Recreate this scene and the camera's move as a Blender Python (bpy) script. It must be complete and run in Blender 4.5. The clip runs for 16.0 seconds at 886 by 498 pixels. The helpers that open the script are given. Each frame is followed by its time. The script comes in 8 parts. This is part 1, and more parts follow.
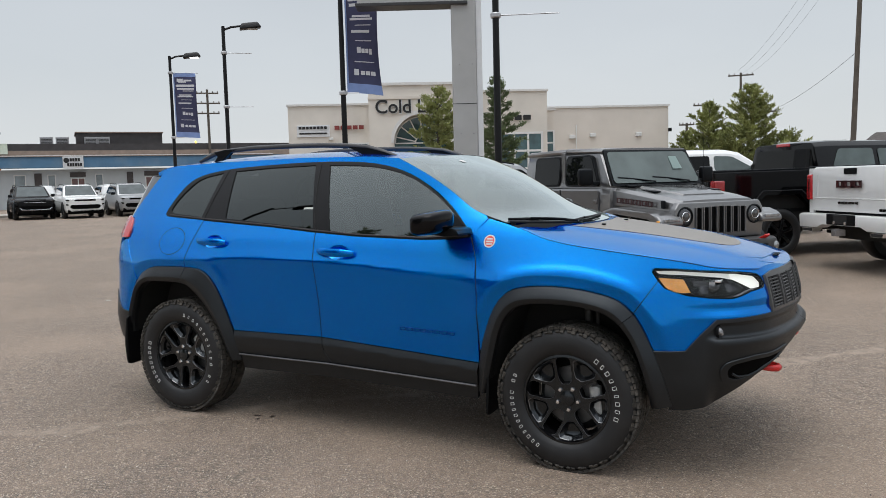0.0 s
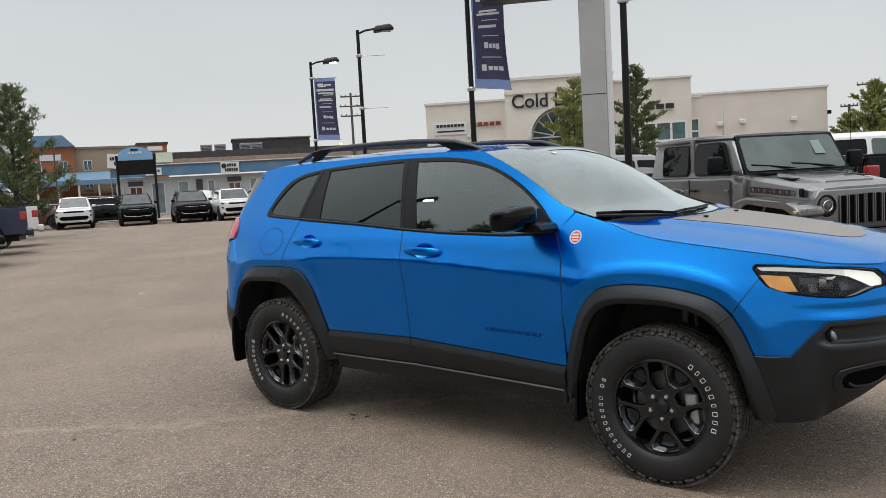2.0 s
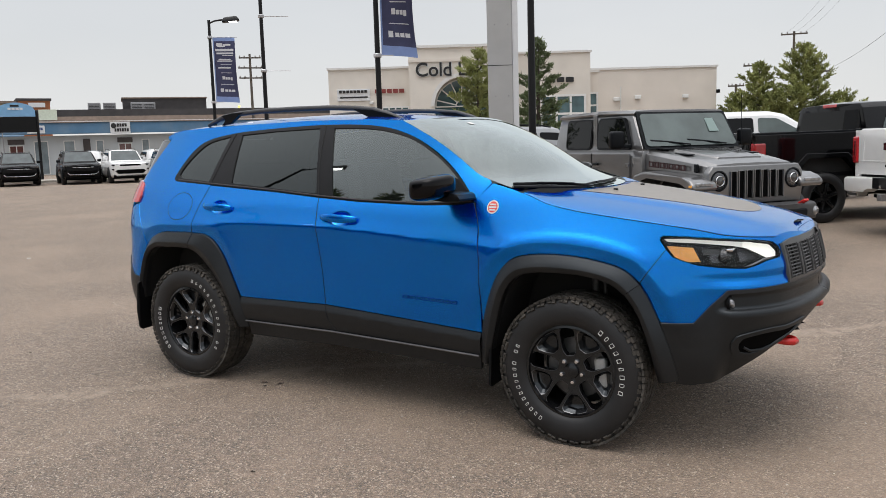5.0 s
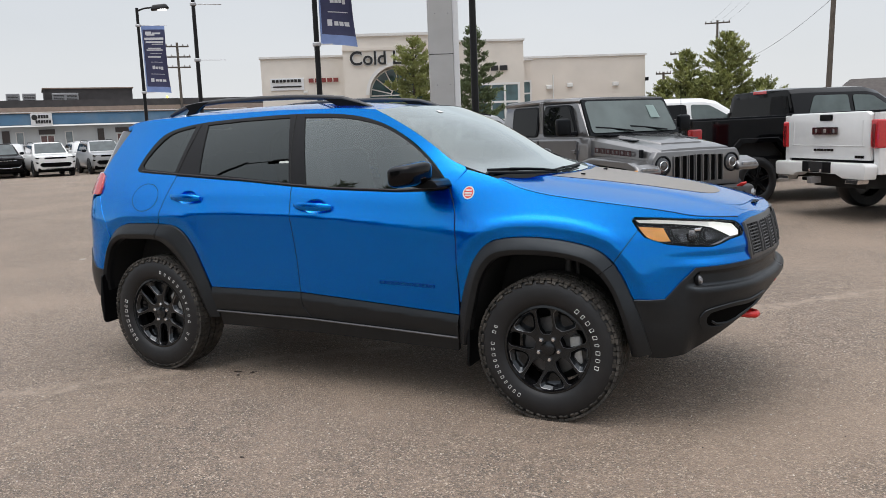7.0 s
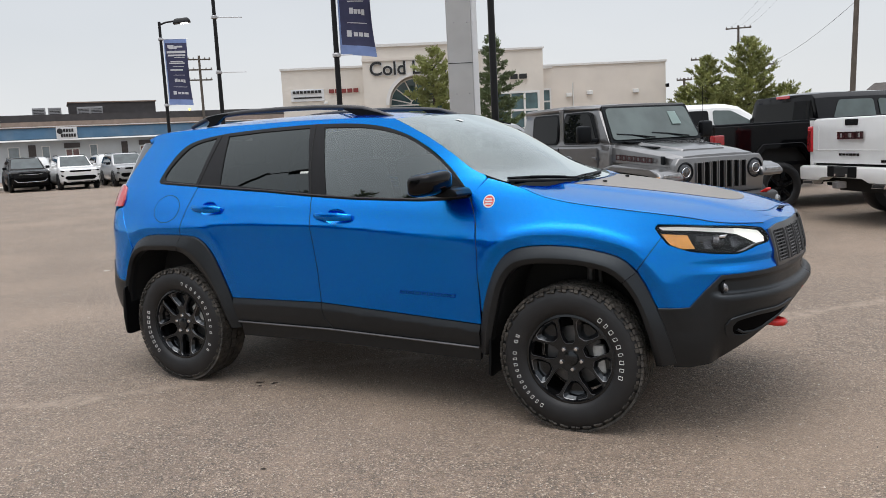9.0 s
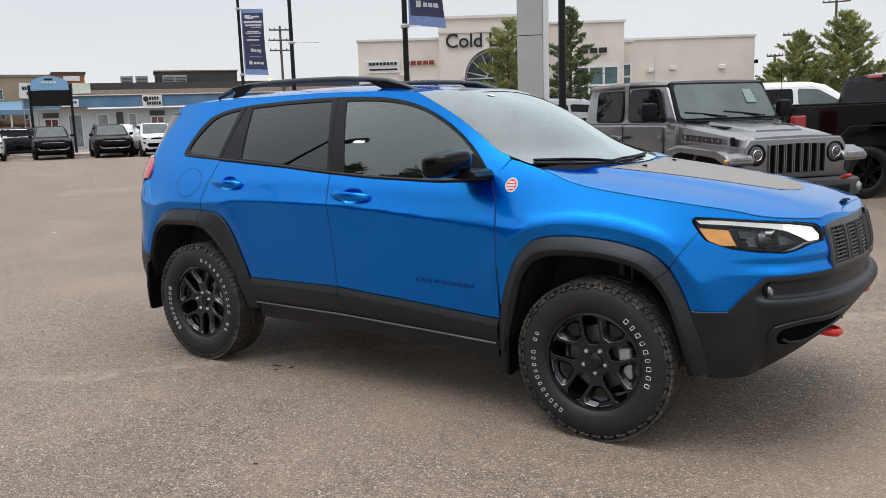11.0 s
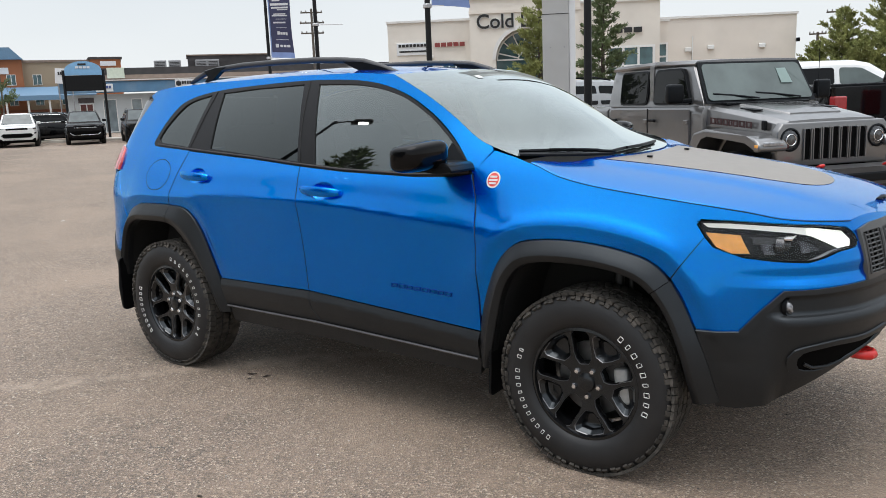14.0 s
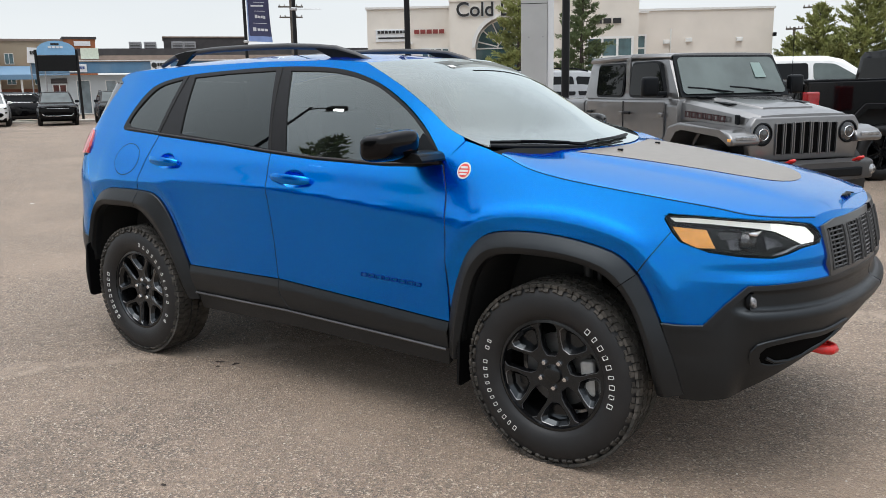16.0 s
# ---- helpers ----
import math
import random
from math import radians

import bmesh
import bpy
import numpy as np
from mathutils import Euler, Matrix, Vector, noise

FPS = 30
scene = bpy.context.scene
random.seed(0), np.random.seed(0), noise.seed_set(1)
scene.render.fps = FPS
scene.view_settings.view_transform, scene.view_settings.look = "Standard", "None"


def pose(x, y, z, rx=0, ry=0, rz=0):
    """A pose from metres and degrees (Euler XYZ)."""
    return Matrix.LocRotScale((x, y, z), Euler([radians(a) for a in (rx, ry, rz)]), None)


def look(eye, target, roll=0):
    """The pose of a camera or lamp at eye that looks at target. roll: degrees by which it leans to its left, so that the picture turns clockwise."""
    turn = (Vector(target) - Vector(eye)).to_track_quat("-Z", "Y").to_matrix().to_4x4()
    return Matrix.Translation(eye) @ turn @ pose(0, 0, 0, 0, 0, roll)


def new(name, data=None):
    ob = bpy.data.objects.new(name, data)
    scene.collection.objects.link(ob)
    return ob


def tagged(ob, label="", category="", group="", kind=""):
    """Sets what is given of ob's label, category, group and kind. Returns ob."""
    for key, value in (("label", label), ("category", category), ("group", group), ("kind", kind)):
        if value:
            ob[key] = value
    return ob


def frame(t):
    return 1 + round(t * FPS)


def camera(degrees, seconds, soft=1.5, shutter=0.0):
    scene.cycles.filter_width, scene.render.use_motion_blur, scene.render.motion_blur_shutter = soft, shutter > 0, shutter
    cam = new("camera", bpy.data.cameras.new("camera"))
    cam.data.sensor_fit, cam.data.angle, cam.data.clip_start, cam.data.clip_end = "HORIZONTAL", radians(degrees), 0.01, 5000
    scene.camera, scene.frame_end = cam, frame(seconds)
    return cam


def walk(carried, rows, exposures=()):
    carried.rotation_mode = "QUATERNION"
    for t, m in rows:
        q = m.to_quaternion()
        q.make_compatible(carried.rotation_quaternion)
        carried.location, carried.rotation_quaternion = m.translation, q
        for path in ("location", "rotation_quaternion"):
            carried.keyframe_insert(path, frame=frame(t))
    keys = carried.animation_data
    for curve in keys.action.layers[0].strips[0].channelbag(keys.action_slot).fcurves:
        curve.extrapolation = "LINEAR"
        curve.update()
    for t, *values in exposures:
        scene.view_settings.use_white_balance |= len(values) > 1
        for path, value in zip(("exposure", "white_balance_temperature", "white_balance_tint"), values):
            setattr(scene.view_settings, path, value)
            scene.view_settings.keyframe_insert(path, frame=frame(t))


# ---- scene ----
cam = camera(57.7, 16.0, soft=0.6)
PATH = [
    (0, (2.731, -4.778, 1.526), (1.79, -3.022, 1.354), -1.5),
    (0.5, (2.797, -4.662, 1.528), (1.78, -2.946, 1.383), -2.6),
    (1, (2.873, -4.527, 1.518), (1.722, -2.898, 1.376), -3.0),
    (1.5, (2.893, -4.461, 1.503), (1.69, -2.87, 1.352), -3.1),
    (2, (2.91, -4.447, 1.507), (1.67, -2.886, 1.339), -3.2),
    (2.5, (2.932, -4.472, 1.506), (1.686, -2.917, 1.332), -3.3),
    (3, (2.947, -4.489, 1.504), (1.726, -2.915, 1.33), -3.0),
    (3.5, (2.958, -4.503, 1.504), (1.752, -2.916, 1.329), -2.7),
    (4, (2.942, -4.496, 1.504), (1.753, -2.899, 1.316), -2.3),
    (4.5, (2.911, -4.509, 1.508), (1.841, -2.833, 1.29), -1.6),
    (5, (2.853, -4.534, 1.515), (1.819, -2.841, 1.258), -1.7),
    (5.2, (2.81, -4.543, 1.523), (1.8, -2.839, 1.251), -1.6),
    (7.3, (2.702, -4.754, 1.516), (1.814, -2.985, 1.229), -2.3),
    (7.5, (2.698, -4.744, 1.519), (1.804, -2.977, 1.237), -2.4),
    (8, (2.699, -4.741, 1.517), (1.781, -2.984, 1.252), -2.6),
    (8.5, (2.701, -4.735, 1.516), (1.767, -2.985, 1.259), -2.8),
    (9, (2.696, -4.718, 1.514), (1.759, -2.971, 1.249), -2.9),
    (9.5, (2.722, -4.658, 1.514), (1.782, -2.919, 1.211), -3.1),
    (10, (2.777, -4.514, 1.517), (1.743, -2.831, 1.207), -3.7),
    (12.5, (2.788, -4.049, 1.513), (1.674, -2.421, 1.186), -1.4),
    (13, (2.785, -3.979, 1.506), (1.671, -2.353, 1.164), -2.2),
    (13.5, (2.765, -3.879, 1.499), (1.634, -2.27, 1.135), -3.1),
    (14, (2.742, -3.72, 1.521), (1.578, -2.134, 1.161), -2.2),
    (14.5, (2.741, -3.645, 1.511), (1.516, -2.11, 1.134), -1.8),
    (15, (2.74, -3.665, 1.526), (1.507, -2.141, 1.127), -1.5),
    (15.5, (2.747, -3.691, 1.527), (1.546, -2.143, 1.125), -1.3),
    (16, (2.764, -3.695, 1.529), (1.649, -2.081, 1.138), -1.1),
]
walk(cam, [(t, look(eye, target, roll)) for t, eye, target, roll in PATH],
     [(0, 0.35, 6350, 10), (2, 0.37, 6590, 10), (3.5, 0.39, 6700, 11), (5, 0.48, 6600, 12), (7.5, 0.49, 6440, 12), (10, 0.53, 6470, 12), (12.5, 0.63, 6350, 11), (14.5, 0.69, 6400, 10), (16, 0.69, 6400, 10)])

# ---- sky and light: a bright, even overcast ----
world = bpy.data.worlds.new("overcast_sky")
scene.world = world
world.use_nodes = True
wn, wl = world.node_tree.nodes, world.node_tree.links
wn.clear()
w_out = wn.new("ShaderNodeOutputWorld")
w_bg = wn.new("ShaderNodeBackground")
w_sky = wn.new("ShaderNodeTexSky")
w_sky.sky_type = "NISHITA"
w_sky.sun_disc = False
SUN_EL, SUN_AZ = radians(76), radians(200)
w_sky.sun_elevation, w_sky.sun_rotation = SUN_EL, SUN_AZ
w_sky.dust_density = 4.0
w_coord = wn.new("ShaderNodeTexCoord")
w_sep = wn.new("ShaderNodeSeparateXYZ")
w_ramp = wn.new("ShaderNodeValToRGB")
w_noise = wn.new("ShaderNodeTexNoise")
w_noise.inputs["Scale"].default_value = 2.2
w_noise.inputs["Detail"].default_value = 4
w_scale = wn.new("ShaderNodeMapping")
w_scale.inputs["Scale"].default_value = (1, 1, 3)
w_mixn = wn.new("ShaderNodeMix")
w_mixn.data_type, w_mixn.blend_type = "RGBA", "OVERLAY"
w_mixn.inputs["Factor"].default_value = 0.10
w_mix = wn.new("ShaderNodeMix")
w_mix.data_type = "RGBA"
w_mix.inputs["Factor"].default_value = 0.93
w_dim = wn.new("ShaderNodeVectorMath")
w_dim.operation = "SCALE"
w_dim.inputs["Scale"].default_value = 0.10
els = w_ramp.color_ramp.elements
els[0].position, els[0].color = 0.0, (0.585, 0.60, 0.595, 1)
els[1].position, els[1].color = 1.0, (1.55, 1.60, 1.66, 1)
for at, col in ((0.14, (0.518, 0.545, 0.560, 1)), (0.32, (0.45, 0.48, 0.51, 1)), (0.62, (0.72, 0.76, 0.80, 1))):
    els.new(at).color = col
wl.new(w_coord.outputs["Generated"], w_sep.inputs[0])
wl.new(w_sep.outputs["Z"], w_ramp.inputs[0])
wl.new(w_coord.outputs["Generated"], w_scale.inputs["Vector"])
wl.new(w_scale.outputs[0], w_noise.inputs["Vector"])
wl.new(w_ramp.outputs[0], w_mixn.inputs[6])
wl.new(w_noise.outputs["Fac"], w_mixn.inputs[7])
wl.new(w_sky.outputs[0], w_dim.inputs[0])
wl.new(w_dim.outputs[0], w_mix.inputs[6])
wl.new(w_mixn.outputs[2], w_mix.inputs[7])
wl.new(w_mix.outputs[2], w_bg.inputs["Color"])
w_bg.inputs["Strength"].default_value = 1.0
wl.new(w_bg.outputs[0], w_out.inputs[0])

sun_data = bpy.data.lights.new("sun", "SUN")
sun_data.energy, sun_data.angle, sun_data.color = 0.95, radians(50), (1.0, 0.97, 0.93)
sun = new("sun", sun_data)
sun.matrix_world = look((0, 0, 40), (-math.sin(SUN_AZ) * math.cos(SUN_EL), -math.cos(SUN_AZ) * math.cos(SUN_EL), 40 - math.sin(SUN_EL)))

# ---- materials ----
MATS = {}


def mat(name, color, rough=0.5, metal=0.0, coat=0.0, coat_rough=0.03, vary=0.0, scale=6.0, bump=0.0, bump_scale=60.0, spec=0.5,
        dirt=None, dirt_amount=0.0, dirt_scale=1.5, trans=0.0, alpha=1.0, emit=None, emit_strength=0.0):
    """A principled material with two scales of variation, an optional dirt colour and fine relief."""
    if name in MATS:
        return MATS[name]
    m = bpy.data.materials.new(name)
    m.use_nodes = True
    n, l = m.node_tree.nodes, m.node_tree.links
    p = n["Principled BSDF"]
    col = (*color, 1)
    p.inputs["Base Color"].default_value = col
    p.inputs["Roughness"].default_value = rough
    p.inputs["Metallic"].default_value = metal
    p.inputs["Coat Weight"].default_value = coat
    p.inputs["Coat Roughness"].default_value = coat_rough
    p.inputs["Specular IOR Level"].default_value = spec
    p.inputs["Transmission Weight"].default_value = trans
    p.inputs["Alpha"].default_value = alpha
    if emit:
        p.inputs["Emission Color"].default_value = (*emit, 1)
        p.inputs["Emission Strength"].default_value = emit_strength
    coord = n.new("ShaderNodeTexCoord")
    where = coord.outputs["Object"]
    last = None
    if vary or dirt:
        mix = n.new("ShaderNodeMix")
        mix.data_type, mix.blend_type = "RGBA", "MULTIPLY"
        mix.inputs["Factor"].default_value = 1.0
        mix.inputs[6].default_value = col
        big = n.new("ShaderNodeTexNoise")
        big.inputs["Scale"].default_value, big.inputs["Detail"].default_value = scale, 6
        l.new(where, big.inputs["Vector"])
        span = n.new("ShaderNodeMapRange")
        span.inputs["From Min"].default_value, span.inputs["From Max"].default_value = 0.3, 0.7
        span.inputs["To Min"].default_value, span.inputs["To Max"].default_value = 1 - vary, 1 + vary
        l.new(big.outputs["Fac"], span.inputs["Value"])
        l.new(span.outputs[0], mix.inputs[7])
        last = mix.outputs[2]
        if dirt:
            dn = n.new("ShaderNodeTexNoise")
            dn.inputs["Scale"].default_value, dn.inputs["Detail"].default_value = dirt_scale, 8
            l.new(where, dn.inputs["Vector"])
            dr = n.new("ShaderNodeMapRange")
            dr.inputs["From Min"].default_value, dr.inputs["From Max"].default_value = 0.45, 0.75
            dr.inputs["To Max"].default_value = dirt_amount
            l.new(dn.outputs["Fac"], dr.inputs["Value"])
            dm = n.new("ShaderNodeMix")
            dm.data_type = "RGBA"
            l.new(dr.outputs[0], dm.inputs["Factor"])
            l.new(last, dm.inputs[6])
            dm.inputs[7].default_value = (*dirt, 1)
            last = dm.outputs[2]
        l.new(last, p.inputs["Base Color"])
    if bump:
        bn = n.new("ShaderNodeTexNoise")
        bn.inputs["Scale"].default_value, bn.inputs["Detail"].default_value = bump_scale, 4
        l.new(where, bn.inputs["Vector"])
        b = n.new("ShaderNodeBump")
        b.inputs["Strength"].default_value = bump
        b.inputs["Distance"].default_value = 0.01
        l.new(bn.outputs[0], b.inputs["Height"])
        l.new(b.outputs[0], p.inputs["Normal"])
    MATS[name] = m
    return m


def metallic_paint(name, deep, flake, share, coat):
    """Two-tone metallic paint: a deep pigment below, brighter flakes that mirror softly, and a clear coat."""
    m = bpy.data.materials.new(name)
    m.use_nodes = True
    n, l = m.node_tree.nodes, m.node_tree.links
    out, p = n["Material Output"], n["Principled BSDF"]
    p.inputs["Base Color"].default_value = (*deep, 1)
    p.inputs["Roughness"].default_value = 0.5
    p.inputs["Specular IOR Level"].default_value = 0.0
    f = n.new("ShaderNodeBsdfPrincipled")
    f.inputs["Metallic"].default_value = 1.0
    f.inputs["Roughness"].default_value = 0.23
    f.inputs["Specular Tint"].default_value = (0.45, 1.0, 1.0, 1)
    noise = n.new("ShaderNodeTexNoise")
    noise.inputs["Scale"].default_value, noise.inputs["Detail"].default_value = 3.0, 5
    l.new(n.new("ShaderNodeTexCoord").outputs["Object"], noise.inputs["Vector"])
    tone = n.new("ShaderNodeMix")
    tone.data_type = "RGBA"
    tone.inputs[6].default_value, tone.inputs[7].default_value = (*[c * .95 for c in flake], 1), (*[min(1, c * 1.05) for c in flake], 1)
    l.new(noise.outputs["Fac"], tone.inputs["Factor"])
    l.new(tone.outputs[2], f.inputs["Base Color"])
    for q in (p, f):
        q.inputs["Coat Weight"].default_value = coat
        q.inputs["Coat Roughness"].default_value = 0.012
        q.inputs["Coat IOR"].default_value = 1.29
    mix = n.new("ShaderNodeMixShader")
    mix.inputs[0].default_value = share
    l.new(p.outputs[0], mix.inputs[1])
    l.new(f.outputs[0], mix.inputs[2])
    l.new(mix.outputs[0], out.inputs[0])
    MATS[name] = m
    return m


BLUE = metallic_paint("blue_paint", (0.0, 0.006, 0.45), (0.0, 0.285, 0.75), 0.69, 0.95)
PLASTIC = mat("black_textured_plastic", (0.0085, 0.0085, 0.0092), rough=0.40, vary=0.12, scale=25, bump=0.07, bump_scale=700, spec=0.46, dirt=(0.05, 0.045, 0.04), dirt_amount=0.08, dirt_scale=6)
GLOSSBLK = mat("gloss_black", (0.0025, 0.0025, 0.003), rough=0.10, spec=0.20, vary=0.1)
SATINBLK = mat("satin_black", (0.0045, 0.0045, 0.0052), rough=0.40, spec=0.17, vary=0.1, scale=20)
VOID = mat("black_void", (0.003, 0.003, 0.003), rough=0.9, spec=0.05, vary=0.2)
DARK = mat("dark_cavity", (0.011, 0.011, 0.011), rough=0.8, vary=0.2)
TREADRUB = mat("dusty_tread_rubber", (0.038, 0.035, 0.031), rough=0.8, spec=0.3, vary=0.25, scale=30, dirt=(0.15, 0.132, 0.112), dirt_amount=0.5, dirt_scale=14, bump=0.15, bump_scale=300)
RUBBER = mat("tyre_rubber", (0.0115, 0.0118, 0.0128), rough=0.52, spec=0.42, vary=0.18, scale=14, dirt=(0.06, 0.05, 0.042), dirt_amount=0.10, dirt_scale=9, bump=0.1, bump_scale=300)
RIM = mat("black_alloy", (0.0045, 0.0045, 0.005), rough=0.21, metal=0.0, spec=0.48, coat=0.25, coat_rough=0.10, vary=0.1)
# paler copy of the rim alloy: the edge highlight is in its colour
RIM_LIT = mat("black_alloy_edge_highlight", (0.12, 0.12, 0.125), rough=0.28, metal=0.6, spec=0.9, coat=0.7, coat_rough=0.08, vary=0.1)
DISC = mat("dull_brake_disc", (0.14, 0.14, 0.14), rough=0.5, metal=0.8, vary=0.2, scale=20)
CALIPER = mat("bare_cast_metal", (0.42, 0.42, 0.41), rough=0.55, metal=0.3, vary=0.15, scale=30)
for m_ in (RIM, PLASTIC, SATINBLK):
    m_.node_tree.nodes["Principled BSDF"].inputs["Specular Tint"].default_value = (0.82, 0.92, 1.0, 1)
WHITE_LET = mat("white_rubber_lettering", (0.62, 0.62, 0.61), rough=0.6, vary=0.08, scale=40)
TRIMBLK = mat("black_pillar_trim", (0.010, 0.010, 0.011), rough=0.42, spec=0.22, vary=0.1, scale=15)
CHROME = mat("bright_metal", (0.75, 0.75, 0.76), rough=0.16, metal=1.0, vary=0.05)
STEEL = mat("grey_steel", (0.32, 0.32, 0.33), rough=0.4, metal=0.9, vary=0.15, scale=20)
TINT = mat("dark_tinted_glass", (0.014, 0.016, 0.017), rough=0.02, spec=0.9, coat=1.0, coat_rough=0.0)
RED = mat("red_tow_hook", (0.55, 0.012, 0.01), rough=0.42, coat=0.3, vary=0.08, scale=30)
REDLENS = mat("red_lamp_lens", (0.5, 0.02, 0.025), rough=0.12, coat=1.0, vary=0.1, scale=30)
AMBER = mat("amber_reflector", (0.85, 0.38, 0.07), rough=0.25, coat=0.8, vary=0.1, scale=60)
# tan base stands for the sky's sheen on the black vinyl
DECAL = mat("matte_black_decal_sky_sheen", (0.17, 0.143, 0.115), rough=0.4, coat=0.5, coat_rough=0.22, vary=0.08, scale=20)


def glass(name, tint, alpha):
    m = bpy.data.materials.new(name)
    m.use_nodes = True
    n, l = m.node_tree.nodes, m.node_tree.links
    n.clear()
    out = n.new("ShaderNodeOutputMaterial")
    mix = n.new("ShaderNodeMixShader")
    fres = n.new("ShaderNodeFresnel")
    fres.inputs["IOR"].default_value = 1.52
    tr = n.new("ShaderNodeBsdfTransparent")
    tr.inputs["Color"].default_value = (*tint, 1)
    gl = n.new("ShaderNodeBsdfGlossy")
    gl.inputs["Roughness"].default_value = 0.005
    gl.inputs["Color"].default_value = (0.93, 1.0, 0.98, 1)
    boost = n.new("ShaderNodeMath")
    boost.operation = "MULTIPLY"
    boost.inputs[1].default_value = alpha
    boost.use_clamp = True
    l.new(fres.outputs[0], boost.inputs[0])
    l.new(boost.outputs[0], mix.inputs[0])
    l.new(tr.outputs[0], mix.inputs[1])
    l.new(gl.outputs[0], mix.inputs[2])
    l.new(mix.outputs[0], out.inputs[0])
    return m


PRIVACY = glass("privacy_glass", (0.05, 0.052, 0.052), 1.6)
SIDEGLASS = glass("side_glass", (0.45, 0.50, 0.48), 3.6)
SCREENGLASS = glass("windscreen_glass", (0.34, 0.39, 0.375), 2.6)
CLEAR = glass("clear_lens", (0.92, 0.92, 0.92), 0.45)


# ---- building helpers ----
def part(name, bm, material, parent=None, label="", smooth=False, recalc=True):
    """Links a bmesh as one mesh object under a thing or a part."""
    me = bpy.data.meshes.new(name)
    if recalc:
        bmesh.ops.recalc_face_normals(bm, faces=bm.faces)
    bm.to_mesh(me)
    bm.free()
    for m in material if isinstance(material, (list, tuple)) else (material,):
        me.materials.append(m)
    if smooth:
        me.shade_smooth()
        if smooth != "all":
            me.set_sharp_from_angle(angle=radians(smooth if smooth is not True else 40))
    ob = new(name, me)
    if parent:
        ob.parent = parent
    if label:
        tagged(ob, label)
    return ob


def thing(name, m, label, category, group="", kind=""):
    ob = new(name)
    ob.empty_display_size = 0.2
    ob.matrix_basis = m
    return tagged(ob, label, category, group, kind)


def add_box(bm, c, s, bevel=0.0, rot=None, segs=2, taper=None):
    """A bevelled box of size s round c. taper: scale of the top in x and y."""
    m = Matrix.Translation(c) @ (rot.to_4x4() if rot else Matrix()) @ Matrix.Diagonal((*s, 1))
    r = bmesh.ops.create_cube(bm, size=1.0, matrix=Matrix())
    vs = r["verts"]
    if taper:
        for v in vs:
            if v.co.z > 0:
                v.co.x *= taper[0]
                v.co.y *= taper[1]
    for v in vs:
        v.co = m @ v.co
    if bevel:
        es = list({e for v in vs for e in v.link_edges})
        bmesh.ops.bevel(bm, geom=es, offset=bevel, segments=segs, affect="EDGES", profile=0.5)
    return vs


def box(name, c, s, material, parent=None, bevel=0.0, label="", rot=None, taper=None, segs=2):
    bm = bmesh.new()
    add_box(bm, c, s, bevel, rot, segs, taper)
    return part(name, bm, material, parent, label)


def add_rod(bm, pts, r, n=10, cap=True, r_end=None):
    """A tube through the points, in one mesh."""
    pts = [Vector(p) for p in pts]
    rings = []
    for i, p in enumerate(pts):
        d = (pts[min(i + 1, len(pts) - 1)] - pts[max(i - 1, 0)]).normalized()
        a = d.orthogonal() if abs(d.z) > 0.95 else d.cross(Vector((0, 0, 1)))
        a.normalize()
        b = d.cross(a)
        rad = r + ((r_end - r) * i / (len(pts) - 1) if r_end is not None else 0)
        rings.append([bm.verts.new(p + (a * math.cos(t) + b * math.sin(t)) * rad) for t in (2 * math.pi * k / n for k in range(n))])
    for r0, r1 in zip(rings, rings[1:]):
        for k in range(n):
            bm.faces.new((r0[k], r0[(k + 1) % n], r1[(k + 1) % n], r1[k]))
    if cap:
        bm.faces.new(rings[0][::-1])
        bm.faces.new(rings[-1])


def rod(name, pts, r, material, parent=None, n=10, label="", r_end=None):
    bm = bmesh.new()
    add_rod(bm, pts, r, n, True, r_end)
    return part(name, bm, material, parent, label, smooth=True)


def add_lathe(bm, profile, axis="y", n=48, centre=(0, 0, 0), a0=0.0, a1=2 * math.pi):
    """Turns a profile of (radius, along) round an axis."""
    full = abs(a1 - a0 - 2 * math.pi) < 1e-6
    count = n if full else n + 1
    rows = []
    for k in range(count):
        t = a0 + (a1 - a0) * k / n
        row = []
        for r, h in profile:
            p = {"y": (r * math.cos(t), h, r * math.sin(t)), "z": (r * math.cos(t), r * math.sin(t), h), "x": (h, r * math.cos(t), r * math.sin(t))}[axis]
            row.append(bm.verts.new(Vector(p) + Vector(centre)))
        rows.append(row)
    for k in range(n if full else n):
        a, b = rows[k], rows[(k + 1) % count]
        for i in range(len(profile) - 1):
            bm.faces.new((a[i], a[i + 1], b[i + 1], b[i]))


def add_prism(bm, outline, axis, lo, hi):
    """Extrudes a 2D outline along an axis: 'y' takes (x, z) points, 'x' (y, z), 'z' (x, y)."""
    def at(p, h):
        return {"y": (p[0], h, p[1]), "x": (h, p[0], p[1]), "z": (p[0], p[1], h)}[axis]
    a = [bm.verts.new(at(p, lo)) for p in outline]
    b = [bm.verts.new(at(p, hi)) for p in outline]
    n = len(outline)
    for i in range(n):
        bm.faces.new((a[i], a[(i + 1) % n], b[(i + 1) % n], b[i]))
    bm.faces.new(a[::-1])
    bm.faces.new(b)
    return a, b


def prism(name, outline, axis, lo, hi, material, parent=None, bevel=0.0, label="", segs=2):
    bm = bmesh.new()
    add_prism(bm, outline, axis, lo, hi)
    if bevel:
        bmesh.ops.bevel(bm, geom=list(bm.edges), offset=bevel, segments=segs, affect="EDGES", profile=0.5, clamp_overlap=True)
    return part(name, bm, material, parent, label)


